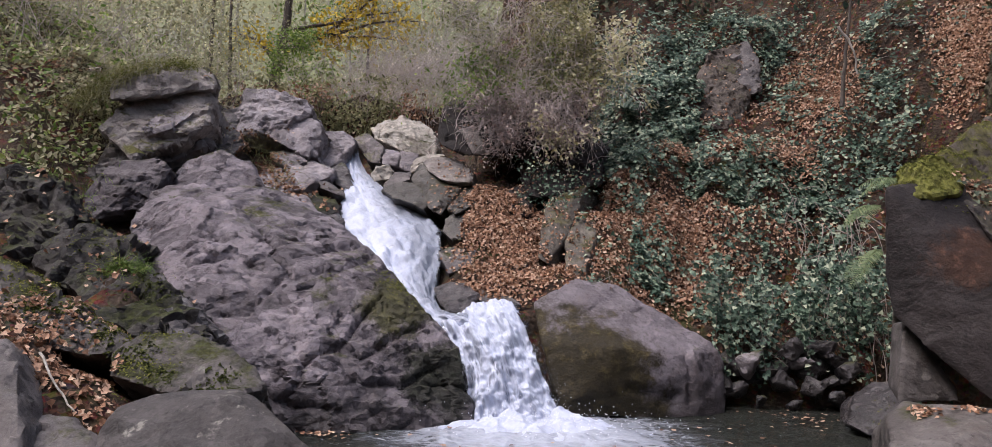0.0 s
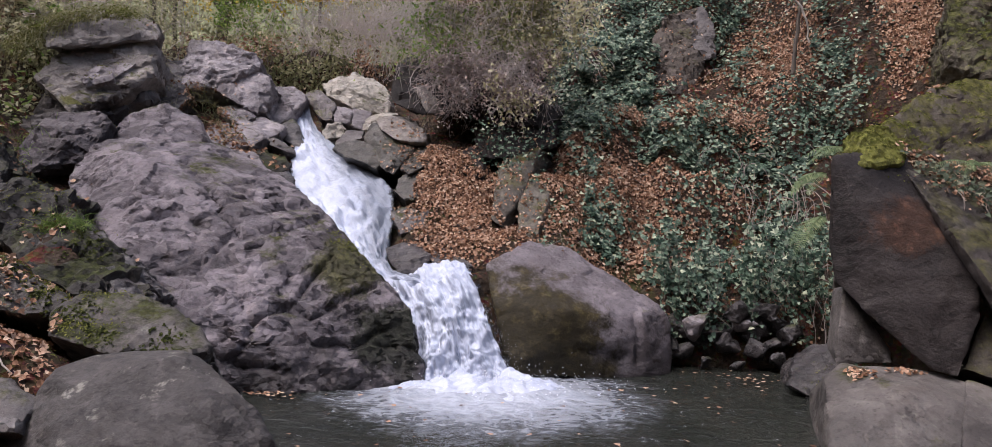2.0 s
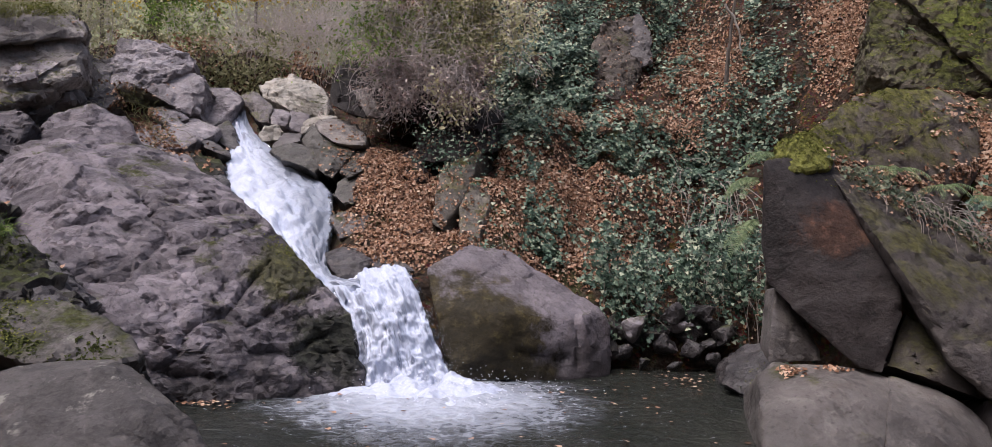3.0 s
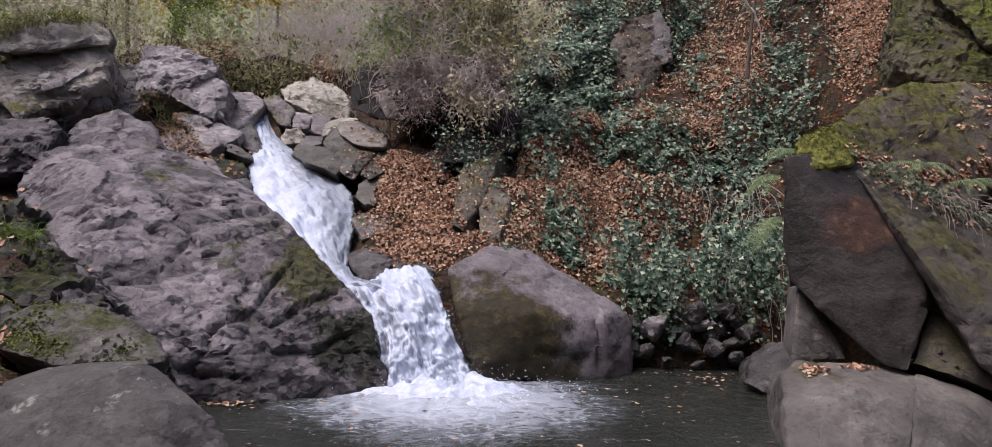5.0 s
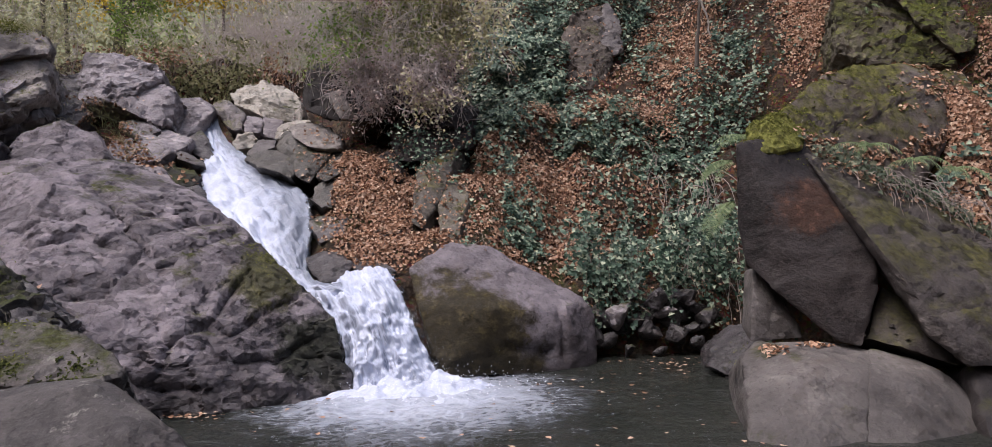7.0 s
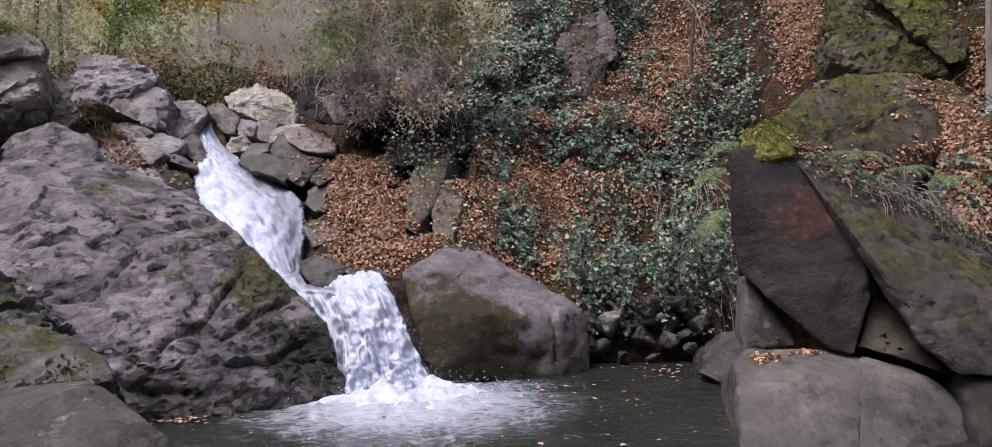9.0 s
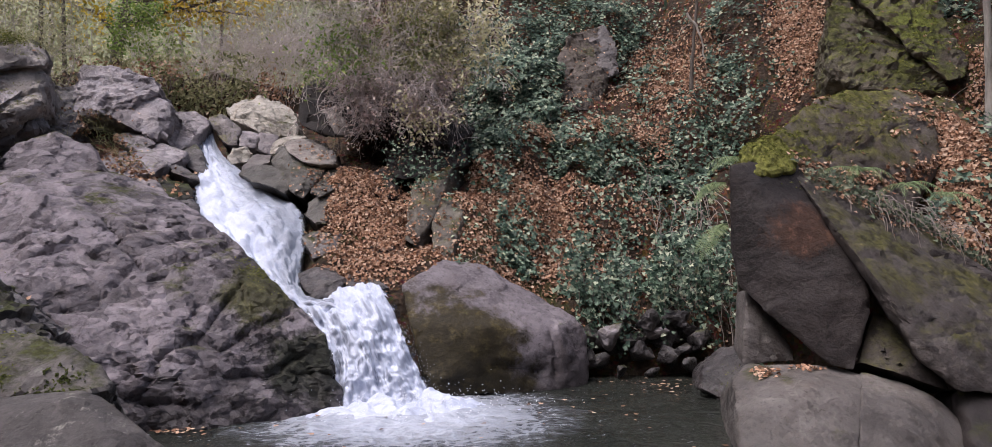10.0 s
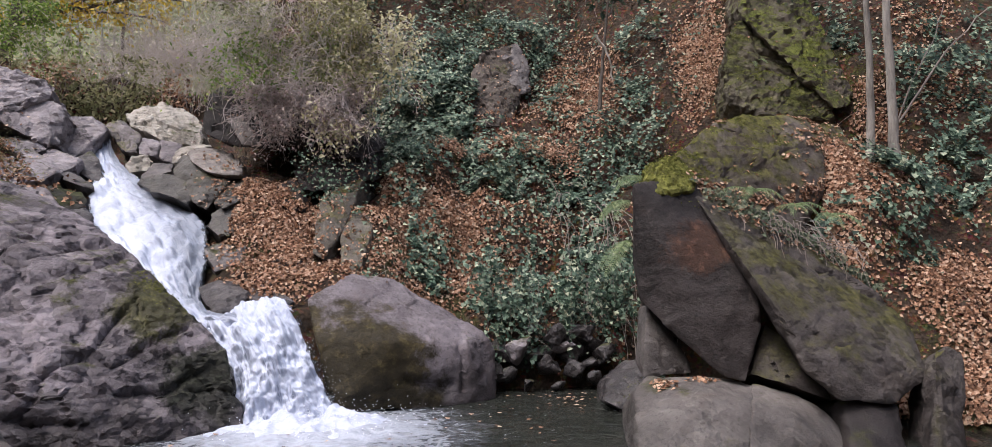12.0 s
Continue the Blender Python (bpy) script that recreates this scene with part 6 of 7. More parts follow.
hanging_stems()


# ---------------------------------------------------------------- shrub over the dark rock
def arching_shrub():
    shrub = empty_thing("shrub", (0.3, 12.0, 4.6), "tangled shrub with bare arching twigs and withered leaves over a rock", "shrub")
    base = np.array(shrub.location)
    n = 210
    root = np.stack([rng.uniform(-1.9, 0.45, n), rng.uniform(11.3, 12.3, n), rng.uniform(3.6, 5.9, n)], 1)
    way = np.stack([rng.normal(-0.25, 0.8, n), rng.normal(-0.5, 0.4, n), rng.normal(0.25, 0.6, n)], 1)
    path = wander(root, way, rng.uniform(0.4, 1.3, n), 12, 1.9, 0.24)
    # shoots that droop over the rock's face
    low = 150
    root = np.stack([rng.uniform(-1.25, 0.35, low), rng.uniform(10.8, 11.15, low), rng.uniform(3.5, 4.2, low)], 1)
    hang = wander(root, np.stack([rng.normal(0, 0.8, low), rng.normal(-0.3, 0.3, low), rng.normal(-0.1, 0.4, low)], 1), rng.uniform(0.25, 0.7, low), 12, 1.4, 0.24)
    path, n = np.concatenate([path, hang]), n + low
    v, f = tubes(path, rng.uniform(0.004, 0.011, n), 4, 0.3)
    tagged(mesh_object("branchwork", v - base, f, SHRUB_TWIG, shrub), kind="stuff")
    # long bare shoots that arch out over the water
    m = 60
    root = np.stack([rng.uniform(-1.6, 0.2, m), rng.uniform(11.2, 11.7, m), rng.uniform(4.3, 5.8, m)], 1)
    shoots = wander(root, np.stack([rng.normal(-0.7, 0.5, m), rng.normal(-0.4, 0.3, m), rng.normal(0.5, 0.4, m)], 1), rng.uniform(0.8, 2.0, m), 16, 3.4, 0.13)
    v, f = tubes(shoots, rng.uniform(0.006, 0.011, m), 4, 0.3)
    tagged(mesh_object("shootwork", v - base, f, PALE_TWIG, shrub), "long pale bare shoots", kind="stuff")
    # fine side twigs
    k = 3400
    i, j = rng.integers(0, n, k), rng.integers(2, 12, k)
    fine = wander(path[i, j], rng.normal(0, 1, (k, 3)) + np.array([0, -0.4, -0.2]), rng.uniform(0.12, 0.42, k), 5, 0.6, 0.25)
    v, f = tubes(fine, 0.0042, 3, 0.5)
    tagged(mesh_object("twigwork", v - base, f, SHRUB_TWIG, shrub), kind="stuff")
    ends = fine[:, 1:].reshape(-1, 3)
    level = ends[:, 2] + 0.35 * value_noise(ends * 1.6, 91)
    clump = value_noise(ends * 2.2, 95) + 0.5 * value_noise(ends * 5, 96)
    east = ends[:, 0] + 0.3 * value_noise(ends * 1.9, 99)
    for name, label, cut, count, size, mat in (
        ("withered_foliage", "small purple-brown withered leaves", (level < 4.15) & (clump > -0.15), 5000, 0.044, BROWN_LEAF),
        ("foliage", "yellow-green leaves", (level >= 4.0) & (clump < 0.15), 4600, 0.058, OLIVE_LEAF),
        ("green_foliage", "fresh green leaves in the middle of the shrub", (level >= 3.8) & (level < 4.8) & (east < -0.1) & (clump > 0.0), 2300, 0.060, GREEN_LEAF),
        ("yellow_foliage", "yellow-green leaves of the crown", (level >= 4.3) & (clump > 0.0) & (east > -0.6), 3800, 0.060, YELLOW_LEAF),
        ("pale_foliage", "a few pale yellow leaves", (clump > 0.25) & (east > -0.4), 1500, 0.062, CREAM_LEAF),
    ):
        some = ends[cut]
        pick = some[rng.integers(0, len(some), count)] + rng.normal(0, 0.06, (count, 3))
        v, f = leaf_mesh(pick, np.tile([0, -0.6, 0.5], (count, 1)), size, OVAL, 0.2, 0.8)
        tagged(mesh_object(name, v - base, f, mat, shrub, False), label, kind="stuff")


arching_shrub()


def pale_shrub():
    shrub = empty_thing("shrub", (1.2, 12.2, 4.2), "pale yellowing shrub leaning out of the dark ivy", "shrub")
    base = np.array(shrub.location)
    n = 75
    root = np.stack([rng.uniform(0.3, 1.0, n), rng.uniform(11.2, 11.8, n), rng.uniform(4.35, 5.3, n)], 1)
    path = wander(root, np.stack([rng.normal(0, 0.5, n), -0.8 + 0 * rng.random(n), rng.normal(0.3, 0.3, n)], 1), rng.uniform(0.4, 0.9, n), 8, 2.2, 0.15)
    v, f = tubes(path, 0.006, 4, 0.4)
    tagged(mesh_object("branchwork", v - base, f, SHRUB_TWIG, shrub), kind="stuff")
    q = path[:, 2:].reshape(-1, 3)
    q = np.repeat(q, 2, 0) + rng.normal(0, 0.07, (2 * len(q), 3))
    v, f = leaf_mesh(q, np.tile([0, -0.6, 0.6], (len(q), 1)), 0.075, OVAL, 0.2, 0.6)
    tagged(mesh_object("foliage", v - base, f, CREAM_LEAF, shrub, False), kind="stuff")


pale_shrub()


# ---------------------------------------------------------------- ferns
def frond(base, way, length, parent, width=0.16, pairs=24):
    """One fern frond: an arching stalk with pinnae that shorten towards the tip."""
    path = wander(np.array([base]), np.array([way]), np.array([length]), pairs, 1.5, 0.02)[0]
    verts, faces = tubes(path[None], 0.005, 3, 0.3)
    verts, faces = [verts], [faces.tolist()]
    start = len(verts[0])
    t = np.gradient(path, axis=0)
    t /= np.linalg.norm(t, axis=1, keepdims=True)
    side = np.cross(t, [0.15, -0.45, 1.0])
    side /= np.linalg.norm(side, axis=1, keepdims=True)
    for i in range(2, pairs):
        reach = width * math.sin(math.pi * (0.12 + 0.86 * i / pairs)) ** 0.8
        gap = length / pairs * 0.22
        for s in (-1, 1):
            p, d = path[i], side[i] * s * reach + t[i] * reach * 0.35
            verts.append(np.array([p - t[i] * gap, p + t[i] * gap, p + d * 0.6 + t[i] * gap * 0.8 - np.array([0, 0, 0.01]), p + d - np.array([0, 0, 0.03]), p + d * 0.6 - t[i] * gap * 0.8 - np.array([0, 0, 0.01])]))
            faces.append([[start, start + 1, start + 2, start + 3, start + 4]])
            start += 5
    return mesh_object("frond", np.concatenate(verts) - np.array(parent.location), [f for fs in faces for f in fs], FERN_LEAF, parent, False)


def fern(at, count, length, spread, toward, label, rise=0.4):
    thing = empty_thing("fern", at, label, "fern", "ferns")
    for k in range(count):
        a = toward + spread * ((k + 0.5) / count - 0.5) + rng.normal(0, 0.1)
        way = (math.cos(a), math.sin(a), rise + rng.uniform(-0.2, 0.2))
        frond(at, way, length * rng.uniform(0.8, 1.15), thing, length * 0.16)


fern((3.32, 8.20, 1.83), 4, 0.55, 0.8, math.radians(200), "pale yellow-green fern drooping over the hollow", -0.1)
fern((3.37, 8.35, 2.29), 5, 0.45, 1.0, math.radians(190), "green fern growing out of the ivy", 0.2)
fern((3.15, 7.35, 2.45), 4, 0.4, 1.6, math.radians(180), "pale green fern on the mossy rock corner")
fern((4.35, 7.35, 2.35), 5, 0.4, 2.6, math.radians(250), "blue-green fern against the mossy mound")
fern((4.75, 7.2, 2.2), 5, 0.38, 2.8, math.radians(260), "blue-green fern on the leaf-covered ledge")
fern((5.15, 7.15, 2.1), 5, 0.36, 2.8, math.radians(270), "blue-green fern on the leaf-covered ledge")
fern((6.0, 10.1, 4.5), 5, 0.32, 3.0, math.radians(250), "small green fern beside the mossy rock")


# ---------------------------------------------------------------- moss and grass
def moss_tufts():
    spots = [(3.3, 7.15, 0.3, 0.2, 3.0), (4.2, 7.6, 0.9, 0.5, 1.0), (5.0, 8.1, 0.7, 0.4, 0.7), (3.7, 7.5, 0.4, 0.35, 1.4), (6.3, 9.9, 0.8, 0.6, 0.8), (6.9, 9.6, 0.5, 0.4, 0.9), (5.6, 6.9, 0.5, 0.35, 1.2), (5.1, 10.8, 0.25, 0.5, 1.2), (5.5, 6.8, 0.45, 0.3, 1.4), (5.2, 6.9, 0.3, 0.25, 1.0), (3.9, 7.05, 0.25, 0.1, 1.6), (4.6, 7.0, 0.4, 0.12, 1.4), (5.0, 6.8, 0.3, 0.2, 1.2), (5.6, 6.4, 0.3, 0.15, 0.6), (6.6, 9.7, 1.0, 0.6, 0.9)]
    pts, nrm = dropped(patch_points(spots, 2600), TREE)
    a = leaf_mesh(pts + nrm * rng.uniform(0, 0.012, (len(pts), 1)), nrm, 0.024, OVAL, 0.3, 0.4)
    stuff("moss", "yellow-green moss growing on the rocks and ledges", "moss", [a], MOSS)
    spots = [(-3.9, 5.7, 0.6, 0.25, 1.6), (-3.2, 5.5, 0.4, 0.15, 1.2), (-3.0, 5.1, 0.3, 0.12, 1.0), (-4.4, 6.0, 0.4, 0.3, 1.2), (-5.6, 10.5, 0.6, 0.3, 0.8), (-6.3, 10.7, 0.8, 0.5, 1.6), (-1.75, 8.25, 0.25, 0.3, 0.9), (-4.6, 7.3, 0.5, 0.3, 0.5), (-5.4, 9.9, 0.5, 0.3, 0.7)]
    pts, nrm = dropped(patch_points(spots, 2200), TREE)
    b = leaf_mesh(pts + nrm * rng.uniform(0, 0.02, (len(pts), 1)), nrm, 0.022, OVAL, 0.3, 0.4)
    stuff("moss", "dark green moss in patches on grey boulders", "moss", [b], MOSS)


moss_tufts()


def blades(pts, length, droop=1.6):
    n = len(pts)
    path = wander(pts, rng.normal(0, 0.45, (n, 3)) + np.array([0, -0.2, 1.0]), rng.uniform(0.5, 1.2, n) * length, 5, droop, 0.08)
    return tubes(path, 0.0035, 3, 0.15)


def grasses():
    pts, _ = dropped(patch_points([(-6.4, 10.9, 1.2, 0.7, 1.0), (-8.2, 11.4, 1.5, 1.2, 0.8), (-5.6, 10.8, 0.6, 0.4, 1.5), (-6.6, 10.2, 0.6, 0.4, 1.2), (-6.1, 10.9, 0.5, 0.5, 1.6), (-6.6, 10.7, 0.5, 0.5, 1.4), (-6.7, 10.25, 0.5, 0.35, 1.6)], 750), TREE)
    stuff("grass", "dry yellow-green grass hanging over the rock edge", "grass", [blades(pts, 0.24, 2.6)], THICKET_LEAF)
    pts, _ = dropped(patch_points([(-4.15, 6.9, 0.22, 0.15, 1.0), (-5.9, 8.9, 0.3, 0.3, 0.15), (-6.6, 9.2, 0.4, 0.4, 0.1)], 2600), TREE)
    stuff("grass", "tuft of green grass between the boulders", "grass", [blades(pts, 0.24, 2.0)], GREEN_LEAF)


grasses()


def along(line, n, spread):
    """Random places about a broken line."""
    key = np.array(line, float)
    t = rng.uniform(0, len(key) - 1, n)
    return np.stack([np.interp(t, range(len(key)), key[:, i]) for i in range(3)], 1) + rng.normal(0, 1, (n, 3)) * np.array(spread)


def settled(p, lift=0.01):
    """The nearest places on rock and ground, a little above them, and their normals."""
    at, nrm = [], []
    for q in p:
        hit, n, _, _ = TREE.find_nearest(Vector(q))
        way = Vector(q) - hit
        n = n if n.dot(way) > 0 or way.length < 1e-4 else -n
        at.append((hit + n * lift)[:])
        nrm.append(n[:])
    return np.array(at), np.array(nrm)


def ledge_growth():
    """What grows and gathers on the upper rim of the sloping slab, in the gully's head and over the overhang."""
    rim = [(3.65, 7.10, 2.25), (4.12, 7.05, 2.04), (4.58, 7.00, 1.87), (5.21, 6.95, 1.72), (5.84, 6.90, 1.65)]
    p, nrm = settled(along(rim, 1500, (0.16, 0.10, 0.10)), 0.03)
    p = p + nrm * rng.uniform(0, 0.10, (len(p), 1))
    stuff("ledge_plants", "small dusky leaves trailing over the rim of the slab", "plants", [leaf_mesh(p, np.tile([0, -0.7, 0.5], (len(p), 1)), 0.045, LOBED, 0.2, 0.5)], BUSH_LEAF)
    p, nrm = settled(along(rim, 700, (0.18, 0.12, 0.11)), 0.01)
    stuff("fallen_leaves", "brown and pink dead leaves caught on the slab's rim", "leaves", [leaf_mesh(p, nrm, 0.040, MAPLE, 0.3, 0.4)], LITTER)
    p = along(rim[1:4], 130, (0.14, 0.08, 0.08))
    path = wander(p, np.stack([rng.normal(0.2, 0.6, 130), -0.7 + 0 * p[:, 0], 0.4 + 0 * p[:, 0]], 1), rng.uniform(0.15, 0.5, 130), 7, 2.8, 0.18)
    stuff("dry_stems", "thin stems hanging from the rim of the slab", "stems", [tubes(path, 0.004, 3, 0.5)], TWIG)
    p, nrm = settled(along([(3.62, 7.25, 2.43), (4.17, 7.40, 2.36), (4.87, 7.55, 2.32), (5.51, 7.80, 2.43), (6.24, 8.10, 2.69)], 1800, (0.10, 0.09, 0.05)), 0.012)
    stuff("fallen_leaves", "rust-brown leaves gathered at the foot of the mossy mound", "leaves", [leaf_mesh(p, nrm + np.array([0, 0, 0.6]), 0.042, MAPLE, 0.3, 0.35)], LITTER)
    n = 2200
    x = rng.uniform(0.8, 3.9, n)
    p, nrm = on_ground(np.stack([x, 11.75 + 0.06 * x + rng.normal(0, 0.10, n)], 1))
    p = p + np.array([0, -0.1, 0.16]) + rng.normal(0, 0.03, (n, 3))
    thick = value_noise(p * 2.2, 59) > -0.35
    stuff("fallen_leaves", "rust-brown leaves heaped on the narrow shelf of the bank", "leaves", [leaf_mesh(p[thick], nrm[thick] + np.array([0, -0.3, 0.5]), 0.045, MAPLE, 0.3, 0.4)], LITTER)
    head = [(-5.13, 11.50, 3.56), (-4.67, 11.20, 3.23), (-4.24, 10.80, 2.86), (-3.83, 10.40, 2.52)]
    p, nrm = settled(along(head, 1100, (0.12, 0.14, 0.08)))
    stuff("fallen_leaves", "pale brown leaves in the steep gully between the blocks", "leaves", [leaf_mesh(p, nrm, 0.045, MAPLE, 0.3, 0.4)], LITTER)
    stuff("grass", "dry tufts in the gully between the blocks", "grass", [blades(along(head, 260, (0.12, 0.12, 0.06)), 0.2, 2.0)], OLIVE_LEAF)
    p = np.concatenate([along([(-4.17, 5.50, 1.29), (-3.80, 5.42, 1.16), (-3.42, 5.38, 1.12), (-2.83, 5.05, 0.90), (-2.30, 4.98, 0.84)], 3600, (0.10, 0.06, 0.07)), along([(-4.55, 7.00, 1.88), (-4.16, 6.90, 1.73), (-3.87, 6.60, 1.41), (-3.66, 6.50, 1.25)], 2200, (0.16, 0.08, 0.12))])
    p, nrm = settled(p, 0.004)
    patch = value_noise(p * 5, 71) > -0.15
    p, nrm = p[patch], nrm[patch]
    stuff("moss", "dark green moss on the flank of the grey ridge", "moss", [leaf_mesh(p, nrm, 0.024, OVAL, 0.3, 0.4)], DARK_MOSS)
    wall = [(-0.45, 10.75, 3.02), (-0.25, 10.55, 2.69), (-0.10, 10.30, 2.37), (0.46, 10.75, 2.88)]
    p = along(wall, 420, (0.16, 0.08, 0.16))
    stuff("ivy", "small ivy leaves trailing over the brown rock wall", "ivy", [leaf_mesh(p, np.tile([0, -0.8, 0.5], (len(p), 1)), 0.045, LOBED, 0.15, 0.4)], IVY)
    lip = [(-6.56, 9.60, 3.60), (-6.20, 9.75, 3.95), (-5.93, 9.95, 4.15), (-5.58, 10.20, 4.28), (-5.38, 10.30, 4.29)]
    p = along(lip[:4], 600, (0.12, 0.10, 0.05))
    n = len(p)
    path = wander(p, np.stack([rng.normal(0, 0.4, n), rng.normal(-0.8, 0.3, n), rng.normal(0.35, 0.25, n)], 1), rng.uniform(0.12, 0.34, n), 6, 3.6, 0.1)
    stuff("grass", "yellow-green grass and moss hanging over the rim of the overhang", "grass", [tubes(path, 0.0045, 3, 0.2)], YELLOW_LEAF)
    p = along(lip, 2600, (0.12, 0.10, 0.05))
    stuff("moss", "pale green moss along the rim of the overhang", "moss", [leaf_mesh(p, np.tile([0, -0.8, 0.5], (len(p), 1)), 0.030, OVAL, 0.3, 0.6)], MOSS)


ledge_growth()


# ---------------------------------------------------------------- thickets and trees
def cloud(n, low, high, size, outline=OVAL, clump=0.9, salt=3):
    """Leaves in clumps within a box."""
    p = rng.uniform(0, 1, (n * 4, 3)) * (np.array(high) - np.array(low)) + np.array(low)
    keep = fbm(p * clump, 3, salt) + rng.normal(0, 0.15, len(p)) > 0.22
    p = p[keep][:n]
    return leaf_mesh(p, np.tile([0, -0.5, 0.6], (len(p), 1)), size, outline, 0.2, 0.8)


def stems(n, low, high, length, radius, lean=0.15, kink=0.07):
    p = rng.uniform(0, 1, (n, 3)) * (np.array(high) - np.array(low)) + np.array(low)
    p[:, 2] = ground_height(p[:, 0], p[:, 1]) - 0.05
    path = wander(p, rng.normal(0, lean, (n, 3)) + np.array([0, 0, 1.0]), rng.uniform(0.6, 1.2, n) * length, 9, 0.0, kink)
    return tubes(path, rng.uniform(0.5, 1.2, n) * radius, 5, 0.3)


def low_cover(n):
    """Low leaves close over the west slope."""
    pts, nrm = dropped(np.stack([rng.uniform(-11, -6.3, n), rng.uniform(8.6, 13, n)], 1), TREE)
    return leaf_mesh(pts + nrm * rng.uniform(0.02, 0.3, (len(pts), 1)), nrm + np.array([0, -0.5, 0.3]), 0.085, OVAL, 0.2, 0.7)


def undergrowth():
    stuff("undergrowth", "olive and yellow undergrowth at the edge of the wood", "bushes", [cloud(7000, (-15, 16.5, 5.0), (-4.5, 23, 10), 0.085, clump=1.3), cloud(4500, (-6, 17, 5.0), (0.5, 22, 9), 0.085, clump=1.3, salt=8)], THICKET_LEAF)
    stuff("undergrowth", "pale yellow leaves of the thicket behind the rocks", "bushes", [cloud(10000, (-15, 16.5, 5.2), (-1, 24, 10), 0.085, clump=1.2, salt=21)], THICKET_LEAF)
    stuff("undergrowth", "bright green bush lit by the open wood", "bushes", [cloud(1700, (-8.0, 20, 5.3), (-5.4, 22.5, 8.6), 0.13, clump=0.7, salt=4), cloud(1500, (-6.5, 15.8, 5.3), (-4.9, 16.6, 6.6), 0.07, clump=1.0, salt=6)], GREEN_LEAF)
    stuff("bare_thicket", "grey bare twigs and saplings behind the rocks", "bushes", [stems(110, (-14, 16.2, 0), (0, 22, 0), 3.4, 0.010, 0.3, 0.16), stems(420, (-5.5, 15.6, 0), (-0.4, 19, 0), 2.6, 0.006, 0.7, 0.25)], SHRUB_TWIG)
    haze = along([(-4.00, 15.50, 5.00), (-3.30, 15.30, 5.35), (-2.46, 15.00, 5.41), (-2.03, 14.80, 4.85)], 800, (0.35, 0.5, 0.12))
    path = wander(haze, np.stack([rng.normal(-0.2, 0.7, 800), rng.normal(0, 0.5, 800), rng.normal(0.8, 0.4, 800)], 1), rng.uniform(0.5, 1.7, 800), 8, 1.2, 0.2)
    stuff("bare_thicket", "fine pinkish-grey twigs of a leafless thicket", "bushes", [tubes(path, 0.0035, 3, 0.4)], SHRUB_TWIG)
    n = 130
    x = rng.uniform(-5.5, -1.5, n)
    path = wander(np.stack([x, 15.25 + rng.normal(0, 0.15, n), ground_height(x, 15.35 + 0 * x)], 1), np.tile([0.0, -0.8, 0.2], (n, 1)), rng.uniform(0.3, 1.0, n), 8, 3.5, 0.2)
    stuff("roots", "bare roots hanging over the dark earth bank", "roots", [tubes(path, 0.008, 4, 0.3)], TWIG)
    stuff("undergrowth", "low olive brambles on the dark earth bank", "bushes", [cloud(3600, (-6.4, 14.4, 3.9), (-2.2, 15.3, 5.2), 0.09, clump=1.4, salt=14)], OLIVE_LEAF)
    stuff("undergrowth", "rust-brown dead leaves caught in the brambles of the earth bank", "bushes", [cloud(2200, (-7.0, 14.4, 4.0), (-2.6, 15.4, 5.05), 0.07, clump=1.6, salt=17)], LITTER)
    # west slope
    stuff("undergrowth", "bramble and yellow-green scrub on the west slope", "bushes", [cloud(6500, (-12, 11.2, 4.3), (-6.2, 15, 7.5), 0.07, clump=1.5, salt=31), cloud(2500, (-10, 9.6, 2.9), (-6.8, 11.5, 5), 0.075, salt=33), low_cover(3600)], OLIVE_LEAF)
    stuff("undergrowth", "fresh green bramble leaves low on the west slope", "bushes", [low_cover(1800), cloud(1600, (-10, 9.6, 2.9), (-6.6, 12.5, 5.4), 0.08, clump=1.4, salt=39)], GREEN_LEAF)
    stuff("undergrowth", "yellowed scrub leaves on the west slope", "bushes", [cloud(12000, (-12, 11.0, 4.4), (-6.2, 15, 7.5), 0.075, clump=1.5, salt=35), low_cover(2600), cloud(900, (-8.4, 9.9, 3.4), (-6.5, 10.6, 4.1), 0.07, clump=2.0, salt=43), cloud(700, (-7.2, 10.5, 4.0), (-6.2, 11.3, 4.6), 0.07, clump=2.0, salt=45)], THICKET_LEAF)
    stuff("bare_thicket", "bare arching bramble stems on the west slope", "bushes", [stems(320, (-11, 10.3, 0), (-6.2, 14, 0), 2.0, 0.007, 0.9, 0.25)], SHRUB_TWIG)
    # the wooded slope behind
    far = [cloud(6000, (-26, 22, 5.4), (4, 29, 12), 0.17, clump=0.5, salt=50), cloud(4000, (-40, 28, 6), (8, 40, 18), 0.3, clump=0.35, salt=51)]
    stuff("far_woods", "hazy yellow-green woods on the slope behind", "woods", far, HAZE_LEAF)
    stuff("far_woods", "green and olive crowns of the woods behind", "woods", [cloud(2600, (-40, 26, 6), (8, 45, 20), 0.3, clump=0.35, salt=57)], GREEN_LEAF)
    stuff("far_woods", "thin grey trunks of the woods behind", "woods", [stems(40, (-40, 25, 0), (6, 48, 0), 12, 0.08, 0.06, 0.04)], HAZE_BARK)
    # top of the east bank
    stuff("undergrowth", "dark evergreen scrub along the top of the bank", "bushes", [cloud(9000, (-0.5, 14.5, 5.8), (9, 17.5, 9.5), 0.11, LOBED, salt=61), cloud(5000, (6.5, 9.5, 4.8), (12, 13, 9), 0.09, LOBED, salt=63)], BUSH_LEAF)


undergrowth()


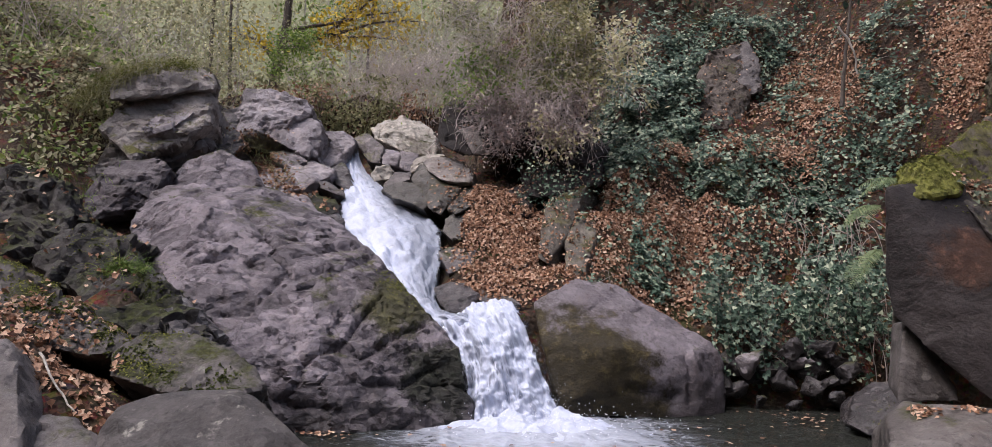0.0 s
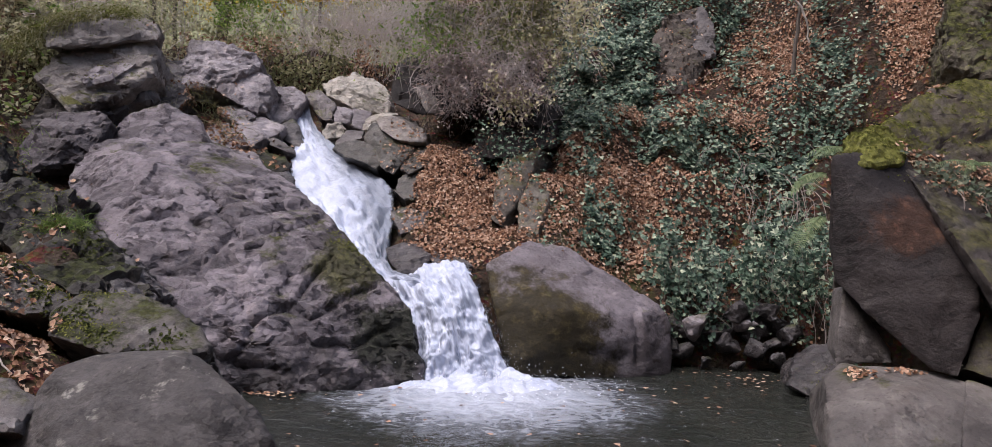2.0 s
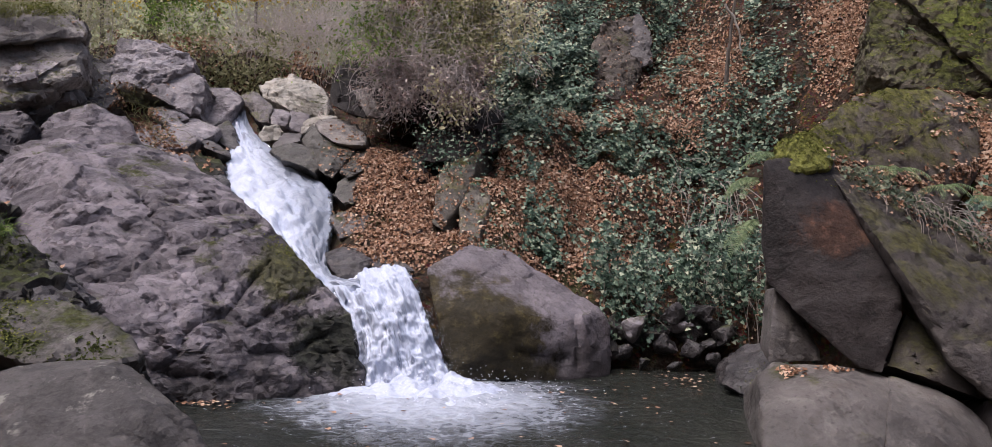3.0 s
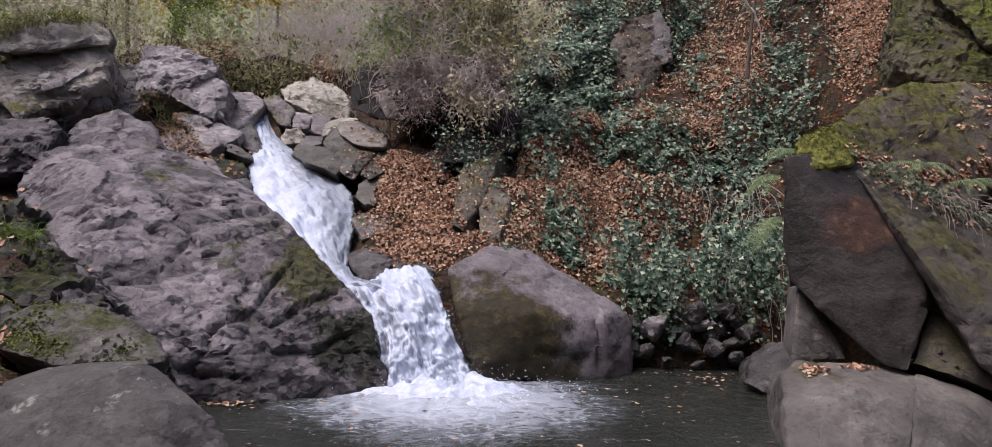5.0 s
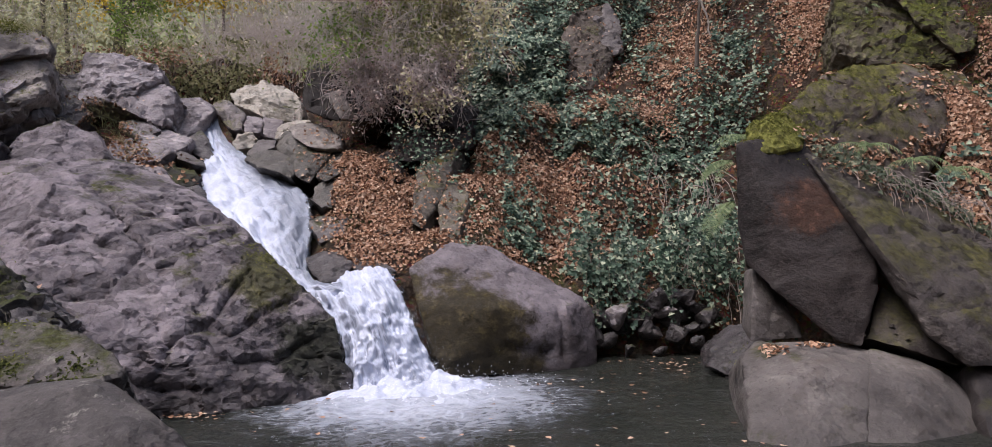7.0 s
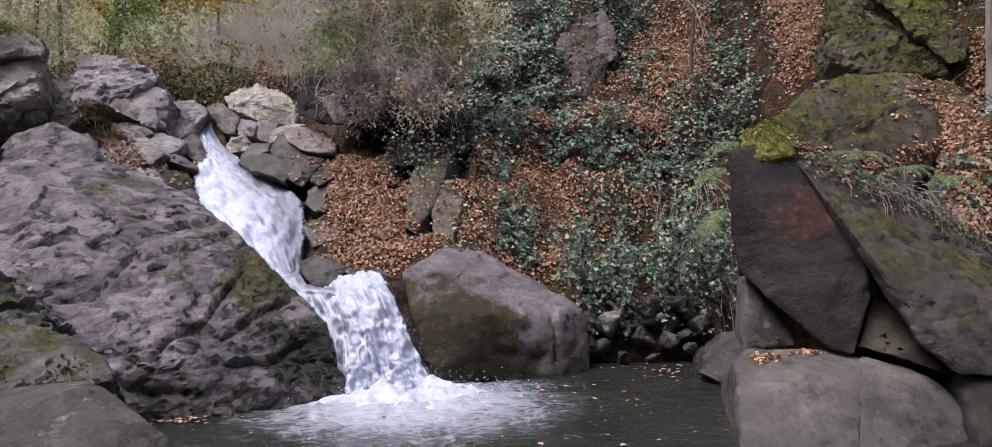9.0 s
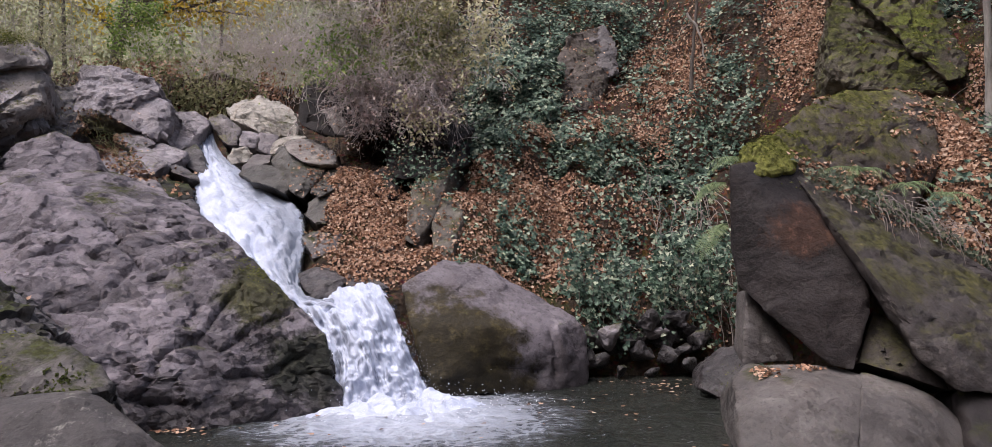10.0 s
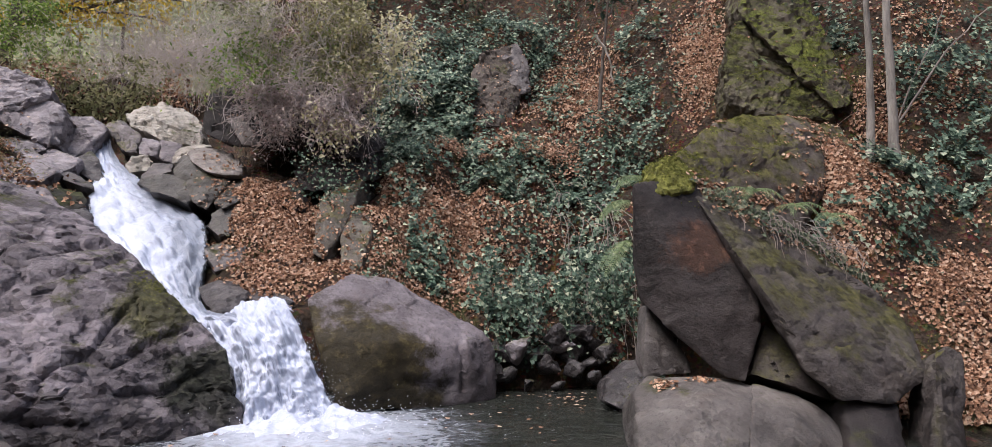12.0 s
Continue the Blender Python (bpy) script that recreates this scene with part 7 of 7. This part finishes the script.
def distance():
    """Woods far up the valley as a glowing backdrop, closing the view."""
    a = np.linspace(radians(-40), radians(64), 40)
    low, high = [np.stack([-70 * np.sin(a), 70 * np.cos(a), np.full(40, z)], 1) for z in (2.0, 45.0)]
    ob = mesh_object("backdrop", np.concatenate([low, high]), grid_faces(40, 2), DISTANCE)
    tagged(ob, "hazy woods far up the valley, a backdrop that glows by itself", "backdrop", kind="structure")


distance()


def tree(label, base, points, radius, limbs, crown, leaf, size=0.13, bark=None):
    """A tree: a trunk through the given points, limbs from heights along it, a crown of many leaves."""
    thing = empty_thing("tree", base, label, "tree", "trees")
    o = np.array(base)
    key = np.array([base, *points], float)
    t = np.linspace(0, len(key) - 1, 14)
    path = np.stack([np.interp(t, range(len(key)), key[:, i]) for i in range(3)], 1)
    path[1:-1] += rng.normal(0, radius * 0.1, (12, 3))
    v, f = tubes(path[None], radius, 10, 0.45)
    mesh_object("trunk", v - o, f, bark or BARK, thing)
    leaves = []
    for share, way, length in limbs:
        start = path[int(share * 13)]
        limb = wander(start[None], np.array([way]), np.array([length]), 10, 0.2, 0.1)
        v, f = tubes(limb, radius * 0.4, 6, 0.2)
        mesh_object("limb", v - o, f, bark or BARK, thing)
        twigs = wander(limb[0, rng.integers(3, 10, 26)], rng.normal(0, 1, (26, 3)), rng.uniform(0.3, 0.9, 26), 6, 0.4, 0.15)
        v, f = tubes(twigs, 0.006, 3, 0.4)
        tagged(mesh_object("twigwork", v - o, f, bark or BARK, thing), kind="stuff")
        leaves.append(twigs.reshape(-1, 3))
    q = np.concatenate(leaves)
    q = q[rng.integers(0, len(q), crown)] + rng.normal(0, 0.16, (crown, 3))
    v, f = leaf_mesh(q, np.tile([0, -0.5, 0.6], (crown, 1)), size, OVAL, 0.2, 0.7)
    mesh_object("crown", v - o, f, leaf, thing, False)


tree("dark leaning tree with golden autumn leaves", (-7.2, 18.0, 5.0), [(-7.05, 18, 6.4), (-6.85, 18, 7.6), (-6.5, 18, 10)], 0.15, [(0.35, (-0.6, 0, 0.9), 1.8), (0.4, (1, -0.2, 0.25), 3.4), (0.46, (1, 0.1, 0.12), 3.2), (0.5, (1, 0.3, 0.2), 3.6), (0.55, (1, -0.3, 0.1), 3.0), (0.6, (1, 0.2, 0.3), 3.0), (0.9, (-1, 0, 0.4), 2.0)], 1700, GOLD_LEAF)
tree("slender grey sapling in the thicket", (-7.9, 17.2, 5.0), [(-7.95, 17.2, 7), (-7.9, 17.2, 9.5)], 0.05, [(0.7, (0.5, 0, 1), 1.5), (0.8, (-0.6, 0, 1), 1.5)], 160, YELLOW_LEAF)
tree("slender grey sapling in the thicket", (-8.6, 17.6, 5.0), [(-8.6, 17.6, 7), (-8.5, 17.6, 9.5)], 0.06, [(0.7, (0.5, 0, 1), 1.5), (0.8, (-0.6, 0, 1), 1.5)], 160, YELLOW_LEAF)
tree("slender grey sapling in the thicket", (-5.2, 19.5, 5.0), [(-5.2, 19.5, 7), (-5.0, 19.5, 9.5)], 0.05, [(0.7, (0.5, 0, 1), 1.5), (0.8, (-0.6, 0, 1), 1.5)], 160, OLIVE_LEAF)
tree("straight grey sapling on the east bank", (6.85, 8.7, 2.75), [(6.8, 8.65, 4.2), (6.7, 8.6, 6.6)], 0.06, [(0.8, (0.6, 0.1, 1), 1.2), (0.9, (-0.6, 0, 1), 1.2)], 200, OLIVE_LEAF, bark=GREY_BARK)
tree("grey sapling with flaking bark on the east bank", (6.85, 8.2, 2.1), [(6.78, 8.2, 3.4), (6.7, 8.25, 6.4)], 0.08, [(0.8, (0.6, 0.1, 1), 1.2), (0.9, (-0.6, 0, 1), 1.2)], 200, OLIVE_LEAF, bark=GREY_BARK)
tree("small dark stem rising from the leafy bank", (4.12, 11.6, 4.0), [(4.17, 11.6, 4.7), (4.32, 11.65, 6.2)], 0.035, [(0.8, (0.6, 0.1, 1), 0.8), (0.9, (-0.6, 0, 1), 0.8)], 160, IVY)



# ---------------------------------------------------------------- spray and floating scraps
def spray():
    # drops that leap from both borders of the lower fall
    key = np.array(LOWER, float)
    m = 450
    t = rng.uniform(2.5, len(key) - 1, m) + 0.25 * np.sin(rng.uniform(0, 40, m))
    t = np.clip(t, 0, len(key) - 1)
    at = np.stack([np.interp(t, range(len(key)), key[:, i]) for i in range(6)], 1)
    side = (rng.random(m) < 0.5)[:, None]
    c = np.where(side, at[:, :3], at[:, 3:]) + np.array([0, -0.10, 0.02]) + rng.normal(0, 1, (m, 3)) * np.array([0.045, 0.06, 0.05])
    v, f = drops(c, 0.0035)
    tagged(mesh_object("splash", v + back_shift, f, SPRAY, CASCADE), "white drops along the borders of the fall", kind="stuff")
    n = 900
    a = rng.random(n) * 2 * math.pi
    r = np.abs(rng.normal(0, 0.45, n))
    c = np.stack([PLUNGE[0] + 0.1 + 1.3 * r * np.cos(a), PLUNGE[1] - 0.1 + 0.7 * r * np.sin(a), np.abs(rng.normal(0, 0.10, n)) + 0.02], 1)
    v, f = drops(c, 0.007)
    tagged(mesh_object("spray", v + back_shift, f, SPRAY, CASCADE), "white drops thrown up from the pool")
    # the boil of foam where the fall strikes
    xs, ys = np.linspace(-1.5, 1.1, 170), np.linspace(6.6, 8.0, 90)
    gx, gy = np.meshgrid(xs, ys)
    p = np.stack([gx.ravel(), gy.ravel(), 0 * gx.ravel()], 1)
    d = np.hypot((p[:, 0] + 0.25) / 0.85, (p[:, 1] - 7.5) / 0.38)
    p[:, 2] = 0.20 * np.exp(-(d**2)) * (1 + 0.35 * fbm(p * 5, 3, 5, 0.5)) + 0.03 * np.exp(-((d / 1.5) ** 2)) * fbm(p * 11, 4, 8, 0.6) - 0.055
    uv = np.stack([0.5 + 0.3 * np.tanh(p[:, 0] + 0.25), p[:, 1] * 1.4], 1)
    tagged(mesh_object("foam", p + back_shift, grid_faces(170, 90), BOIL, CASCADE, uv=uv), "boiling white foam")


spray()


def sticks():
    """Bleached stick on the bank, a bough at the edge of the east bank, sticks among the west rocks."""
    for label, pts, r, mat in (
        ("crooked bleached stick standing on the leafy bank", [(4.0, 11.4, 5.15), (4.1, 11.35, 4.95), (4.2, 11.3, 4.75), (4.24, 11.3, 4.42)], 0.022, PALE_TWIG),
        ("thin grey bough reaching out from the bank", [(7.2, 8.6, 3.4), (7.6, 8.6, 3.95), (8.0, 8.6, 4.45), (8.6, 8.6, 5.0)], 0.016, TWIG),
        ("thin grey bough beside the saplings", [(7.25, 8.7, 3.4), (7.5, 8.7, 4.0), (7.9, 8.75, 4.6), (8.1, 8.8, 5.1)], 0.012, TWIG),
        ("pale dead stick lying among the leaves", [(-3.62, 5.0, 0.95), (-3.4, 4.8, 0.85), (-3.2, 4.65, 0.72), (-3.05, 4.55, 0.66)], 0.010, PALE_TWIG),
    ):
        key = np.array(pts, float)
        t = np.linspace(0, 3, 12)
        path = np.stack([np.interp(t, range(4), key[:, i]) for i in range(3)], 1)
        path[1:-1] += rng.normal(0, r * 0.5, (10, 3))
        v, f = tubes(path[None], r, 7, 0.5)
        ob = mesh_object("stick", v - key[0], f, mat)
        ob.location = key[0]
        tagged(ob, label, "stick")


sticks()
